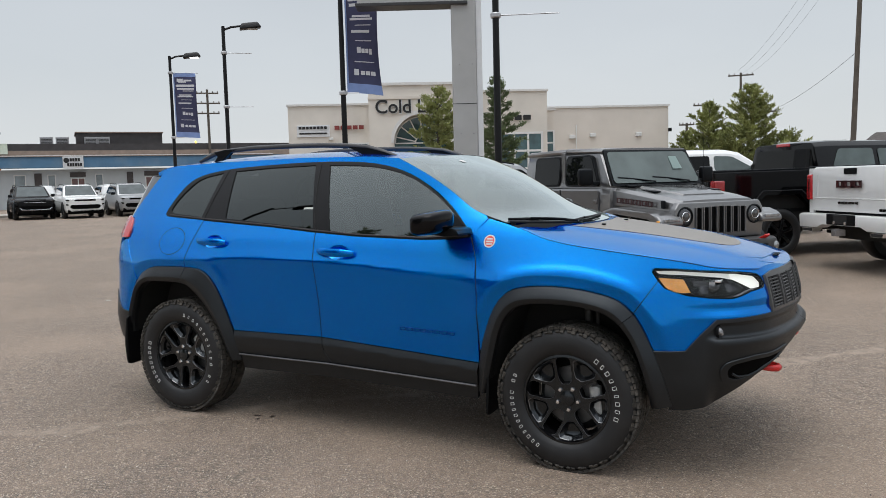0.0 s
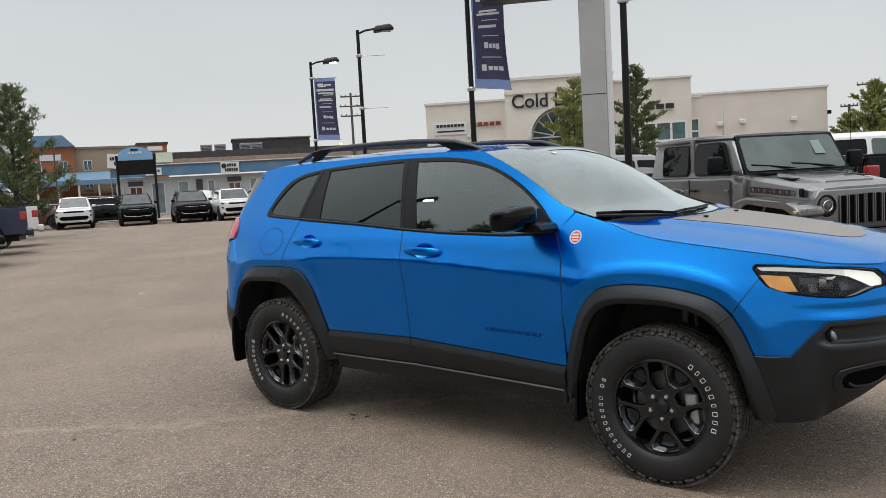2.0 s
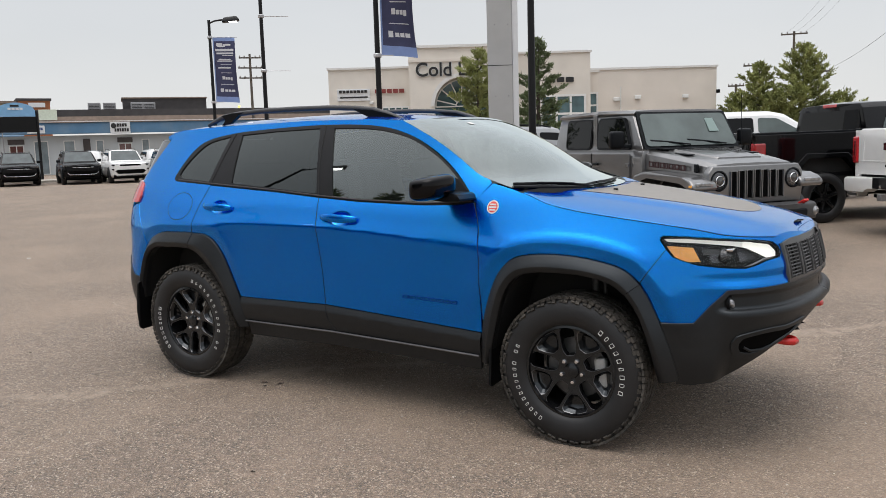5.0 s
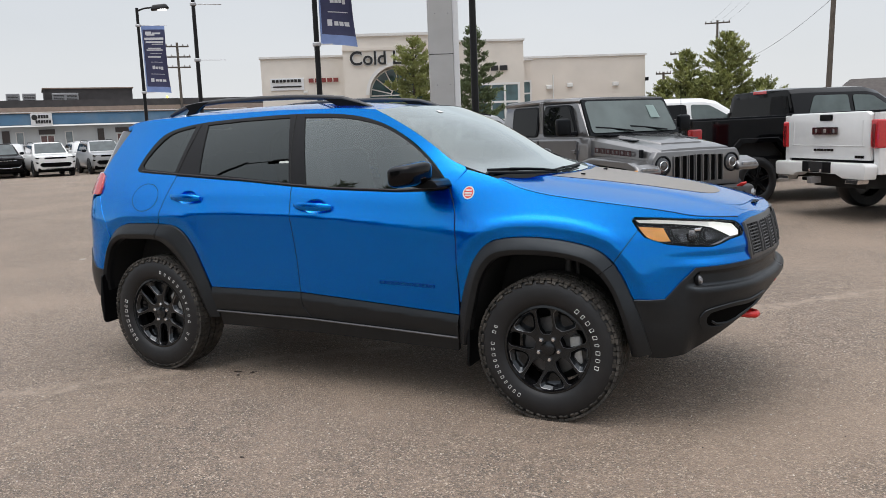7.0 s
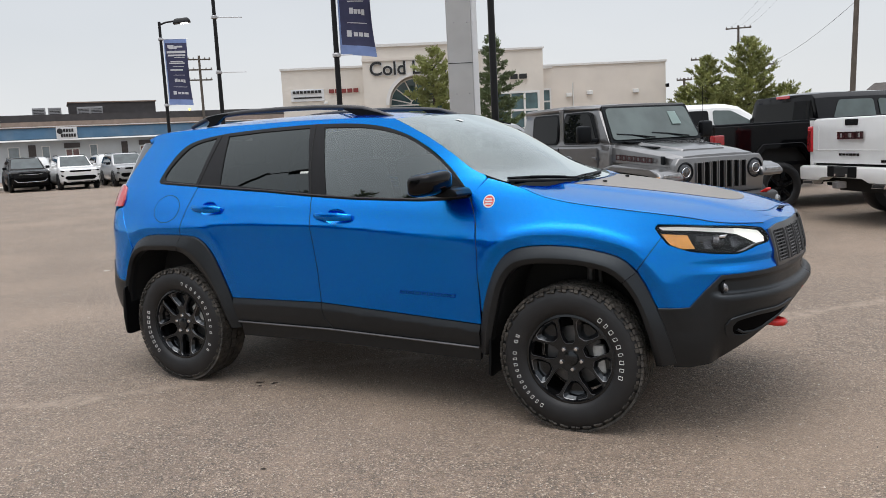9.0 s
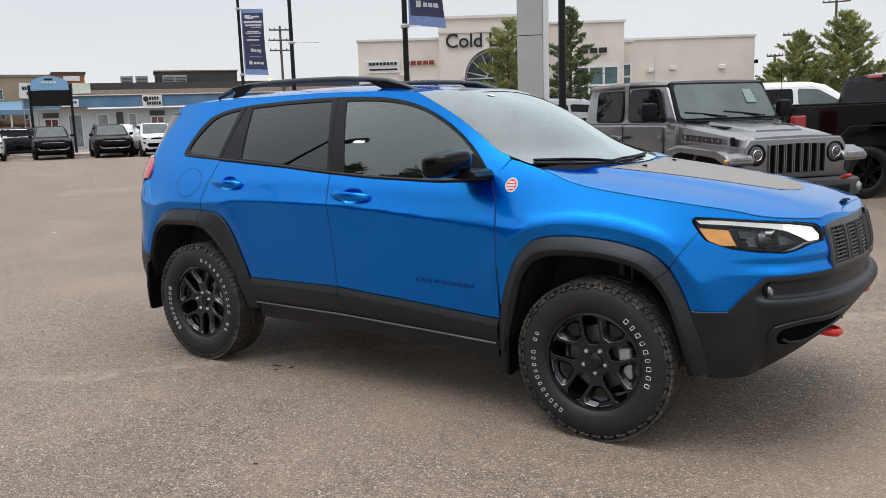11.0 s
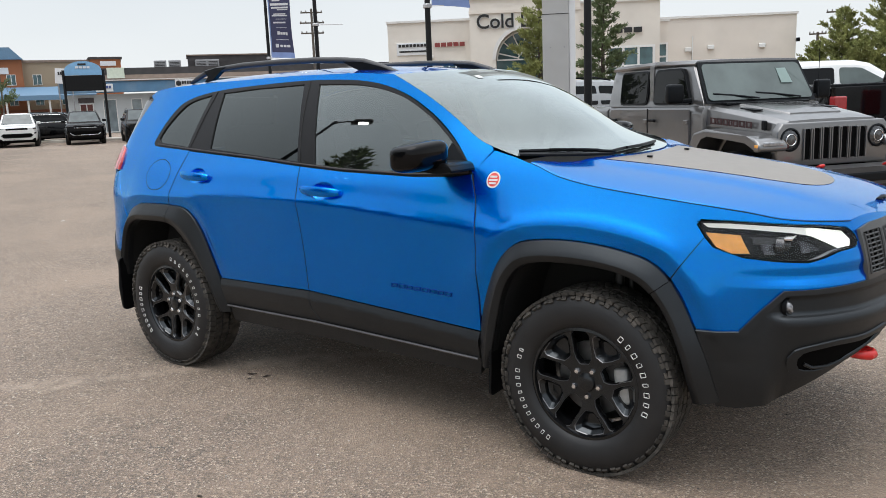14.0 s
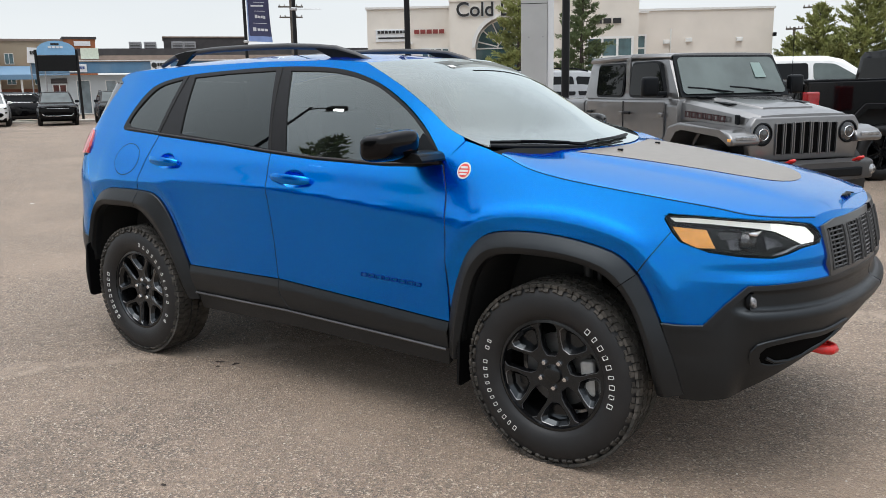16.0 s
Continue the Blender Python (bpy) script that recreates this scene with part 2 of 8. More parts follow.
def round_poly(pts, r, n=4):
    """The outline with every corner turned into a short arc."""
    out = []
    P = [Vector(p) for p in pts]
    for i, p in enumerate(P):
        a, b = P[i - 1] - p, P[(i + 1) % len(P)] - p
        ra, rb = min(r, a.length * .45), min(r, b.length * .45)
        a, b = p + a.normalized() * ra, p + b.normalized() * rb
        for k in range(n + 1):
            t = k / n
            q = a * (1 - t)**2 + p * 2 * t * (1 - t) + b * t**2
            out.append(tuple(q))
    return out


def inside(p, poly):
    x, y = p
    c = False
    for (x0, y0), (x1, y1) in zip(poly, poly[1:] + poly[:1]):
        if (y0 > y) != (y1 > y) and x < (x1 - x0) * (y - y0) / (y1 - y0) + x0:
            c = not c
    return c


def smooth_poly(pts, closed=True, step=0.03, corner=()):
    """Rounds an outline: Catmull-Rom through the points, with sharp corners at the given indices."""
    out = []
    n = len(pts)
    for i in range(n if closed else n - 1):
        p0, p1, p2, p3 = (np.array(pts[(i + k) % n] if closed else pts[min(max(i + k, 0), n - 1)], float) for k in (-1, 0, 1, 2))
        m1 = (p2 - p1) if i in corner else (p2 - p0) / 2
        m2 = (p2 - p1) if (i + 1) % n in corner else (p3 - p1) / 2
        d = np.linalg.norm(p2 - p1)
        k = max(1, int(d / step))
        for j in range(k):
            t = j / k
            out.append(tuple((2 * t**3 - 3 * t**2 + 1) * p1 + (t**3 - 2 * t**2 + t) * m1 + (3 * t**2 - 2 * t**3) * p2 + (t**3 - t**2) * m2))
    if not closed:
        out.append(tuple(pts[-1]))
    return out


def sheet(name, surf, outline, holes, material, parent, spacing=0.035, thick=0.012, lift=0.0, label="", flip=False):
    """A curved panel: the outline in the surface's two parameters, cut from surf(a, b) -> points, with turned-in edges and true normals."""
    from mathutils.geometry import delaunay_2d_cdt
    loops = [list(outline), *[list(h) for h in holes]]
    pts, edges = [], []
    for lp in loops:
        dense = []
        for a, b in zip(lp, lp[1:] + lp[:1]):
            k = max(1, int(math.dist(a, b) / spacing))
            dense += [(a[0] + (b[0] - a[0]) * j / k, a[1] + (b[1] - a[1]) * j / k) for j in range(k)]
        base = len(pts)
        pts += dense
        edges += [(base + i, base + (i + 1) % len(dense)) for i in range(len(dense))]
    rim = len(pts)
    xs, ys = [p[0] for p in loops[0]], [p[1] for p in loops[0]]
    border = np.array(pts)
    x = min(xs) + spacing * 0.5
    while x < max(xs):
        y = min(ys) + spacing * 0.5
        while y < max(ys):
            if inside((x, y), loops[0]) and not any(inside((x, y), h) for h in loops[1:]) and np.hypot(*(border - (x, y)).T).min() > spacing * 0.45:
                pts.append((x, y))
            y += spacing
        x += spacing
    vs, _, fs, *_ = delaunay_2d_cdt([Vector(p) for p in pts], edges, [], 0, 1e-6)
    flat = np.array([(v.x, v.y) for v in vs])
    keep = []
    for f in fs:
        c = tuple(flat[list(f)].mean(0))
        if inside(c, loops[0]) and not any(inside(c, h) for h in loops[1:]):
            keep.append(tuple(f))
    e = 2e-3
    P = surf(flat[:, 0], flat[:, 1])
    du = surf(flat[:, 0] + e, flat[:, 1]) - surf(flat[:, 0] - e, flat[:, 1])
    dv = surf(flat[:, 0], flat[:, 1] + e) - surf(flat[:, 0], flat[:, 1] - e)
    N = np.cross(du, dv)
    N /= np.linalg.norm(N, axis=1)[:, None] + 1e-12
    if flip:
        N = -N
    P = P + N * lift
    verts, faces, norms = [tuple(p) for p in P], [], [tuple(n) for n in N]
    for f in keep:
        a, b, c = (P[i] for i in f)
        faces.append(f if np.dot(np.cross(b - a, c - a), N[f[0]]) > 0 else f[::-1])
    if thick:
        count = {}
        for f in faces:
            for i in range(3):
                key = (f[i], f[(i + 1) % 3])
                count[key] = count.get(key, 0) + 1
        for (a, b) in [k for k in count if (k[1], k[0]) not in count]:
            base = len(verts)
            side = np.cross(P[b] - P[a], N[a])
            side = side / (np.linalg.norm(side) + 1e-12)
            verts += [tuple(P[a]), tuple(P[b]), tuple(P[b] - N[b] * thick), tuple(P[a] - N[a] * thick)]
            norms += [tuple(N[a] * 0.7 + side * 0.7), tuple(N[b] * 0.7 + side * 0.7), tuple(side), tuple(side)]
            faces.append((base + 1, base, base + 3, base + 2))
    me = bpy.data.meshes.new(name)
    me.from_pydata(verts, [], faces)
    me.shade_smooth()
    me.normals_split_custom_set_from_vertices([Vector(n).normalized() for n in norms])
    me.materials.append(material)
    ob = new(name, me)
    ob.parent = parent
    if label:
        tagged(ob, label)
    return ob

# ---- ground: one sheet of worn asphalt, rising gently behind the row of parked trucks ----
def ground_z(x, y):
    a = min(max((x + 15.0) / 9.0, 0.0), 1.0)
    a = a * a * (3 - 2 * a)
    b = min(max(y - 1.9, 0.0), 9.5)
    return a * 0.0135 * b * min(1.0, b / 1.5) * (1 - 0.1 * b / 9.5)


def asphalt():
    m = bpy.data.materials.new("worn_asphalt")
    m.use_nodes = True
    n, l = m.node_tree.nodes, m.node_tree.links
    p = n["Principled BSDF"]
    co = n.new("ShaderNodeTexCoord").outputs["Object"]

    def tex(kind, scale, detail=0.0, src=co):
        t = n.new(kind)
        t.inputs["Scale"].default_value = scale
        if detail:
            t.inputs["Detail"].default_value = detail
        l.new(src, t.inputs["Vector"])
        return t

    def rng(v, a, b, c, d):
        r = n.new("ShaderNodeMapRange")
        for k, x in zip(("From Min", "From Max", "To Min", "To Max"), (a, b, c, d)):
            r.inputs[k].default_value = x
        l.new(v, r.inputs["Value"])
        return r.outputs[0]

    def mix(a, b, f, mode="MIX"):
        x = n.new("ShaderNodeMix")
        x.data_type, x.blend_type = "RGBA", mode
        for sock, v in ((x.inputs[6], a), (x.inputs[7], b)):
            if isinstance(v, tuple):
                sock.default_value = (*v, 1)
            else:
                l.new(v, sock)
        if isinstance(f, float):
            x.inputs["Factor"].default_value = f
        else:
            l.new(f, x.inputs["Factor"])
        return x.outputs[2]

    stones = tex("ShaderNodeTexVoronoi", 118)
    tone = n.new("ShaderNodeSeparateColor")
    l.new(stones.outputs["Color"], tone.inputs[0])
    fine = tex("ShaderNodeTexNoise", 260, 3)
    mid = tex("ShaderNodeTexNoise", 9, 6)
    big = tex("ShaderNodeTexNoise", 0.55, 7)
    base = mix((0.113, 0.083, 0.060), (0.341, 0.249, 0.178), rng(tone.outputs[0], 0.1, 0.95, 0, 1))
    base = mix(base, (0.541, 0.445, 0.352), rng(tone.outputs[1], 0.87, 0.90, 0, 1.0))
    base = mix(base, (0.065, 0.052, 0.043), rng(tone.outputs[2], 0.78, 0.84, 0, 0.85))
    base = mix(base, (0.048, 0.040, 0.032), rng(fine.outputs["Fac"], 0.49, 0.64, 0.0, 0.95))
    base = mix(base, (0.271, 0.198, 0.144), rng(mid.outputs["Fac"], 0.45, 0.75, 0.0, 0.45))
    base = mix(base, (0.314, 0.230, 0.167), rng(big.outputs["Fac"], 0.45, 0.68, 0.0, 0.5))
    base = mix(base, (0.125, 0.091, 0.067), rng(big.outputs["Fac"], 0.44, 0.30, 0.0, 0.25))
    # a pale worn seam across the lot
    sep = n.new("ShaderNodeSeparateXYZ")
    l.new(co, sep.inputs[0])

    def calc(op, a, b):
        c = n.new("ShaderNodeMath")
        c.operation = op
        for i, v in enumerate((a, b)):
            if isinstance(v, float):
                c.inputs[i].default_value = v
            else:
                l.new(v, c.inputs[i])
        return c.outputs[0]

    wob = rng(tex("ShaderNodeTexNoise", 1.6, 5).outputs["Fac"], 0, 1, -0.35, 0.35)
    d = calc("ADD", calc("ADD", calc("MULTIPLY", sep.outputs[0], -0.674), calc("MULTIPLY", sep.outputs[1], 0.739)), wob)
    d = calc("ABSOLUTE", calc("SUBTRACT", d, 0.16), 0.0)
    base = mix(base, (0.358, 0.277, 0.210), calc("MULTIPLY", rng(d, 0.10, 0.01, 0.0, 0.75), rng(mid.outputs["Fac"], 0.35, 0.6, 0.2, 0.9)))
    l.new(base, p.inputs["Base Color"])
    p.inputs["Roughness"].default_value = 0.72
    p.inputs["Specular IOR Level"].default_value = 0.55
    p.inputs["Sheen Weight"].default_value = 0.15
    p.inputs["Sheen Roughness"].default_value = 0.45
    p.inputs["Sheen Tint"].default_value = (1.0, 0.88, 0.76, 1)
    bump = n.new("ShaderNodeBump")
    bump.inputs["Strength"].default_value = 1.0
    bump.inputs["Distance"].default_value = 0.006
    l.new(stones.outputs["Distance"], bump.inputs["Height"])
    bump2 = n.new("ShaderNodeBump")
    bump2.inputs["Strength"].default_value = 0.3
    bump2.inputs["Distance"].default_value = 0.05
    l.new(mid.outputs["Fac"], bump2.inputs["Height"])
    l.new(bump2.outputs[0], bump.inputs["Normal"])
    l.new(bump.outputs[0], p.inputs["Normal"])
    return m


ASPHALT = asphalt()
bm = bmesh.new()
gx = [-2500, -900, -300, -120, -70, -40, -25, *np.arange(-17, 12.1, 1.0), 20, 45, 120, 400, 1200, 2500]
gy = [-2500, -600, -150, -50, -20, -8, *np.arange(-3, 14.1, 0.75), 20, 35, 60, 120, 300, 900, 2500]
rows = [[bm.verts.new((x, y, ground_z(x, y))) for x in gx] for y in gy]
for a, b in zip(rows, rows[1:]):
    for i in range(len(gx) - 1):
        bm.faces.new((a[i], a[i + 1], b[i + 1], b[i]))
tagged(part("ground", bm, ASPHALT, smooth="all"), "weathered grey-brown asphalt lot with small pale stones", "asphalt", kind="structure")

# ---- the blue sport utility vehicle ----
def crom(xs, ys, x):
    xs, ys = np.asarray(xs, float), np.asarray(ys, float)
    x = np.clip(np.asarray(x, float), xs[0], xs[-1])
    m = np.gradient(ys, xs)
    i = np.clip(np.searchsorted(xs, x) - 1, 0, len(xs) - 2)
    h = xs[i + 1] - xs[i]
    t = (x - xs[i]) / h
    return (2 * t**3 - 3 * t**2 + 1) * ys[i] + (t**3 - 2 * t**2 + t) * h * m[i] + (3 * t**2 - 2 * t**3) * ys[i + 1] + (t**3 - t**2) * h * m[i + 1]


# half of the car's outline from above, rear to front, and the inset of its skin by height at eight stations
PLAN = np.array(((-2.39, 0), (-2.375, .35), (-2.315, .57), (-2.15, .74), (-1.80, .832), (-1.30, .866), (-.7, .885), (.1, .900), (.8, .908),
                 (1.3, .909), (1.65, .897), (1.95, .857), (2.15, .755), (2.27, .59), (2.335, .38), (2.365, .19), (2.375, 0)))
UU = np.r_[0, np.cumsum(np.hypot(*np.diff(PLAN, axis=0).T))]
UU = UU - UU[7] + 0.1
ZK = (.22, .34, .46, .60, .74, .90, .950, .965, .980, 1.0, 1.04, 1.12, 1.21, 1.30, 1.45, 1.70)
STU = np.array((UU[0], UU[3], -1.3, 0.3, 1.1, 1.75, UU[12], UU[16]))
INSET = ((.10, .06, .02, 0, 0, .02, .035, .04, .045, .05, .058, .07, .085, .12, .20, .34), (.10, .06, .02, 0, .01, .02, .020, .022, .023, .025, .033, .05, .08, .12, .20, .34),
         (.10, .07, .040, .024, .015, .004, 0, .0012, .0060, .0122, .0247, .048, .084, .122, .20, .325), (.10, .07, .040, .024, .015, .004, 0, .0012, .0060, .0122, .0247, .048, .083, .113, .165, .255),
         (.10, .06, .030, .016, .010, .003, 0, .0012, .0060, .0122, .026, .053, .09, .14, .25, .38), (.12, .06, .02, 0, .005, .010, .015, .016, .019, .024, .036, .064, .103, .165, .29, .44),
         (.14, .05, .01, 0, 0, .015, .027, .030, .035, .042, .058, .098, .165, .27, .4, .5), (.16, .07, .01, 0, 0, .01, .022, .025, .029, .034, .048, .11, .2, .3, .4, .5))
CREASE_U = (-1.9, -1.6, -1.4, -1.18, -1.0, -.76, -.48, -.17, .07, .21, .41, .64, .86, 1.1, 1.4, 3.0)
CREASE_Z = (.055, .066, .074, .086, .113, .121, .117, .106, .088, .075, .056, .038, .028, .024, 0.0, 0.0)


def arch_gap(u, z, line):
    """How far a place on the flank lies outside an arch line, nothing within it."""
    a = np.array(line)
    p, q = a[:-1], a[1:]
    w = np.stack([u.reshape(-1), z.reshape(-1)], -1)
    best = np.full(len(w), 9.0)
    for s0, s1 in zip(p, q):
        d = s1 - s0
        t = np.clip(((w - s0) @ d) / (d @ d), 0, 1)
        best = np.minimum(best, np.hypot(*(w - s0 - t[:, None] * d).T))
    best[w[:, 1] < np.interp(w[:, 0], a[:, 0], a[:, 1])] = 0.0
    return best.reshape(u.shape)

F_OUT = [(.832, .36), (.855, .53), (.895, .69), (.962, .845), (1.04, .925), (1.115, .952), (1.22, .964), (1.35, .962), (1.495, .943), (1.632, .902), (1.72, .815), (1.785, .69), (1.842, .54), (1.884, .385)]
F_IN = [(.89, .36), (.945, .569), (1.0, .745), (1.075, .842), (1.16, .870), (1.265, .877), (1.415, .872), (1.53, .850), (1.61, .808), (1.69, .71), (1.745, .565), (1.785, .37)]
R_OUT = [(-1.955, .50), (-1.945, .62), (-1.90, .775), (-1.81, .912), (-1.66, .975), (-1.50, .985), (-1.325, .985), (-1.172, .965), (-1.065, .865), (-.98, .69), (-.932, .55), (-.90, .383)]
R_IN = [(-1.925, .50), (-1.905, .62), (-1.835, .80), (-1.72, .872), (-1.60, .882), (-1.36, .880), (-1.25, .832), (-1.13, .715), (-1.04, .56), (-.985, .383)]
F_OUT, F_IN, R_OUT, R_IN = (smooth_poly(p, False, 0.03) for p in (F_OUT, F_IN, R_OUT, R_IN))


def skin(u, z, side=-1, out=None):
    """The car's skin: u runs along the flank and round the corners, z is the height."""
    u, z = np.asarray(u, float), np.asarray(z, float)
    x, y = crom(UU, PLAN[:, 0], u), crom(UU, PLAN[:, 1], u)
    e = 1e-3
    tx = crom(UU, PLAN[:, 0], u + e) - crom(UU, PLAN[:, 0], u - e)
    ty = crom(UU, PLAN[:, 1], u + e) - crom(UU, PLAN[:, 1], u - e)
    ln = np.hypot(tx, ty) + 1e-9
    ze = z - crom(CREASE_U, CREASE_Z, u) * np.clip(1 - np.abs(z - 1.02) / .30, 0, 1)
    dd = np.array([crom(ZK, r, ze) for r in INSET]).reshape(len(INSET), -1)
    i = np.clip(np.searchsorted(STU, u) - 1, 0, len(STU) - 2)
    t = np.clip((u - STU[i]) / (STU[i + 1] - STU[i]), 0, 1)
    t = (t * t * (3 - 2 * t)).reshape(-1)
    f = i.reshape(1, -1)
    d = (np.take_along_axis(dd, f, 0)[0] * (1 - t) + np.take_along_axis(dd, f + 1, 0)[0] * t).reshape(u.shape)
    # a raised shoulder runs round each wheel arch
    for line, high in ((F_OUT, .028), (R_OUT, .012)):
        near = (u > line[0][0] - .4) & (u < line[-1][0] + .4) & (z > .42) & (z < 1.3)
        if near.any():
            uu, zz = np.atleast_1d(u * near), np.atleast_1d(z * near)
            g_ = arch_gap(uu, zz, line)
            bulge = high * crom((0, .035, .056, .066, .076, .12, .20, .30, .34), (.25, .60, .93, 1.0, .98, .62, .22, .03, 0), g_)
            d = d - np.where(near, bulge.reshape(u.shape) * np.clip((z - .55) / .25, 0, 1), 0)
    if out is not None:
        d = d - out(u, z)
    return np.stack([x + ty / ln * d, side * (y - tx / ln * d), z + 0 * u], -1)


def flank(side):
    return lambda u, z: skin(u, z, side)


BELT_U, BELT_Z = (-1.70, -1.257, -.653, -.273, .033, .48, .80), (1.325, 1.293, 1.255, 1.224, 1.204, 1.190, 1.205)


def window_skin(side):
    """The glass house: straight from belt to roof, with a slight outward bow."""
    def surf(u, z):
        u, z = np.asarray(u, float), np.asarray(z, float)
        zb = np.interp(u, BELT_U, BELT_Z)
        a, b = skin(u, zb, side), skin(u, 1.65 + 0 * u, side)
        f = (z - zb) / (1.65 - zb)
        bow = .013 * np.clip((u + 1.75) / .8, .25, 1) * 4 * f * (1 - f)
        p = a + (b - a) * f[..., None]
        p[..., 1] += side * bow
        p[..., 2] = z
        return p
    return surf


def fascia_form(u, z):
    """The hollow under the lamp: a ledge, a tuck and a raised shoulder."""
    w = np.clip((u - 1.86) / .30, 0, 1)
    w = w * w * (3 - 2 * w)
    return w * crom((.60, .76, .80, .832, .868, .90, .925, .96, 1.05), (0, 0, .003, .009, -.004, .003, .004, 0, 0), z)


def bumper_form(u, z):
    """How far the black bumper stands proud: a sloped scoop above, an upright face, tucked under."""
    w = np.clip((u - 2.03) / .08, 0, 1)
    w = w * w * (3 - 2 * w)
    return .006 + w * np.interp(z, (.36, .48, .60, .66, .700, .716, .738, .785, .814, .84), (-.06, -.02, .012, .024, .034, .032, -.012, -.012, .004, .004))


def bumper_skin(side):
    return lambda u, z: skin(u, z, side, bumper_form)


DLO = [(-1.657, 1.337), (-1.615, 1.427), (-1.525, 1.535), (-1.407, 1.595), (-1.17, 1.632), (-.798, 1.650), (-.343, 1.657), (.053, 1.637), (.302, 1.580), (.482, 1.490), (.633, 1.377), (.745, 1.268), (.788, 1.212),
       (.68, 1.197), (.48, 1.192), (.033, 1.206), (-.273, 1.226), (-.653, 1.257), (-1.257, 1.295), (-1.57, 1.315), (-1.635, 1.322)]
DLO = smooth_poly(DLO, True, 0.03, corner=(12,))
Q_GLASS = smooth_poly([(-1.205, 1.612), (-1.382, 1.580), (-1.475, 1.530), (-1.578, 1.427), (-1.612, 1.362), (-1.585, 1.342), (-1.285, 1.316)], True, 0.03, corner=(0, 6))
R_GLASS = [(-1.098, 1.618), (-.80, 1.632), (-.389, 1.638), (-.335, 1.42), (-.297, 1.246), (-.653, 1.276), (-1.06, 1.308)]
F_GLASS = smooth_poly([(-.272, 1.634), (.05, 1.617), (.302, 1.563), (.484, 1.473), (.624, 1.370), (.744, 1.252), (.758, 1.222), (.68, 1.213), (.48, 1.208), (.033, 1.222), (-.172, 1.236)], True, 0.03, corner=(0, 6, 10))
WS_EDGE = smooth_poly([(.985, 1.285), (.89, 1.312), (.77, 1.357), (.628, 1.450), (.49, 1.537), (.345, 1.613), (.24, 1.660)], False, 0.04)
HOODLINE = smooth_poly([(.985, 1.285), (1.11, 1.247), (1.203, 1.212), (1.357, 1.178), (1.58, 1.147), (1.802, 1.118), (1.968, 1.094), (2.09, 1.070), (2.25, 1.056), (2.43, 1.044)], False, 0.04)
ROOF_Z = ((-2.1, 1.60), (-1.905, 1.632), (-1.83, 1.660), (-1.7, 1.672), (-1.2, 1.684), (-.5, 1.688), (0.0, 1.678), (.24, 1.660))


def lamp_at(pts):
    """Places of the headlight and of the panels that border it, brought to the lamp's seat on the fender."""
    return [(u + .012 + .016 * min(max((u - 2.1) / .3, 0), 1), z + .013) for u, z in pts]


def cut(line, a, b):
    """The stretch of a line between two values of its first coordinate."""
    return [p for p in line if a <= p[0] <= b]


def cup_line(cx, cz):
    """The outline of a door handle's pocket."""
    return [(cx + .078 * math.cos(t), cz + .042 * math.sin(t)) for t in np.linspace(0, 2 * math.pi, 29)[:-1]]


car = thing("sport_utility_vehicle", pose(0, 0, 0), "bright blue sport utility vehicle with black wheels and cladding on asphalt", "car")
GAP = 0.003

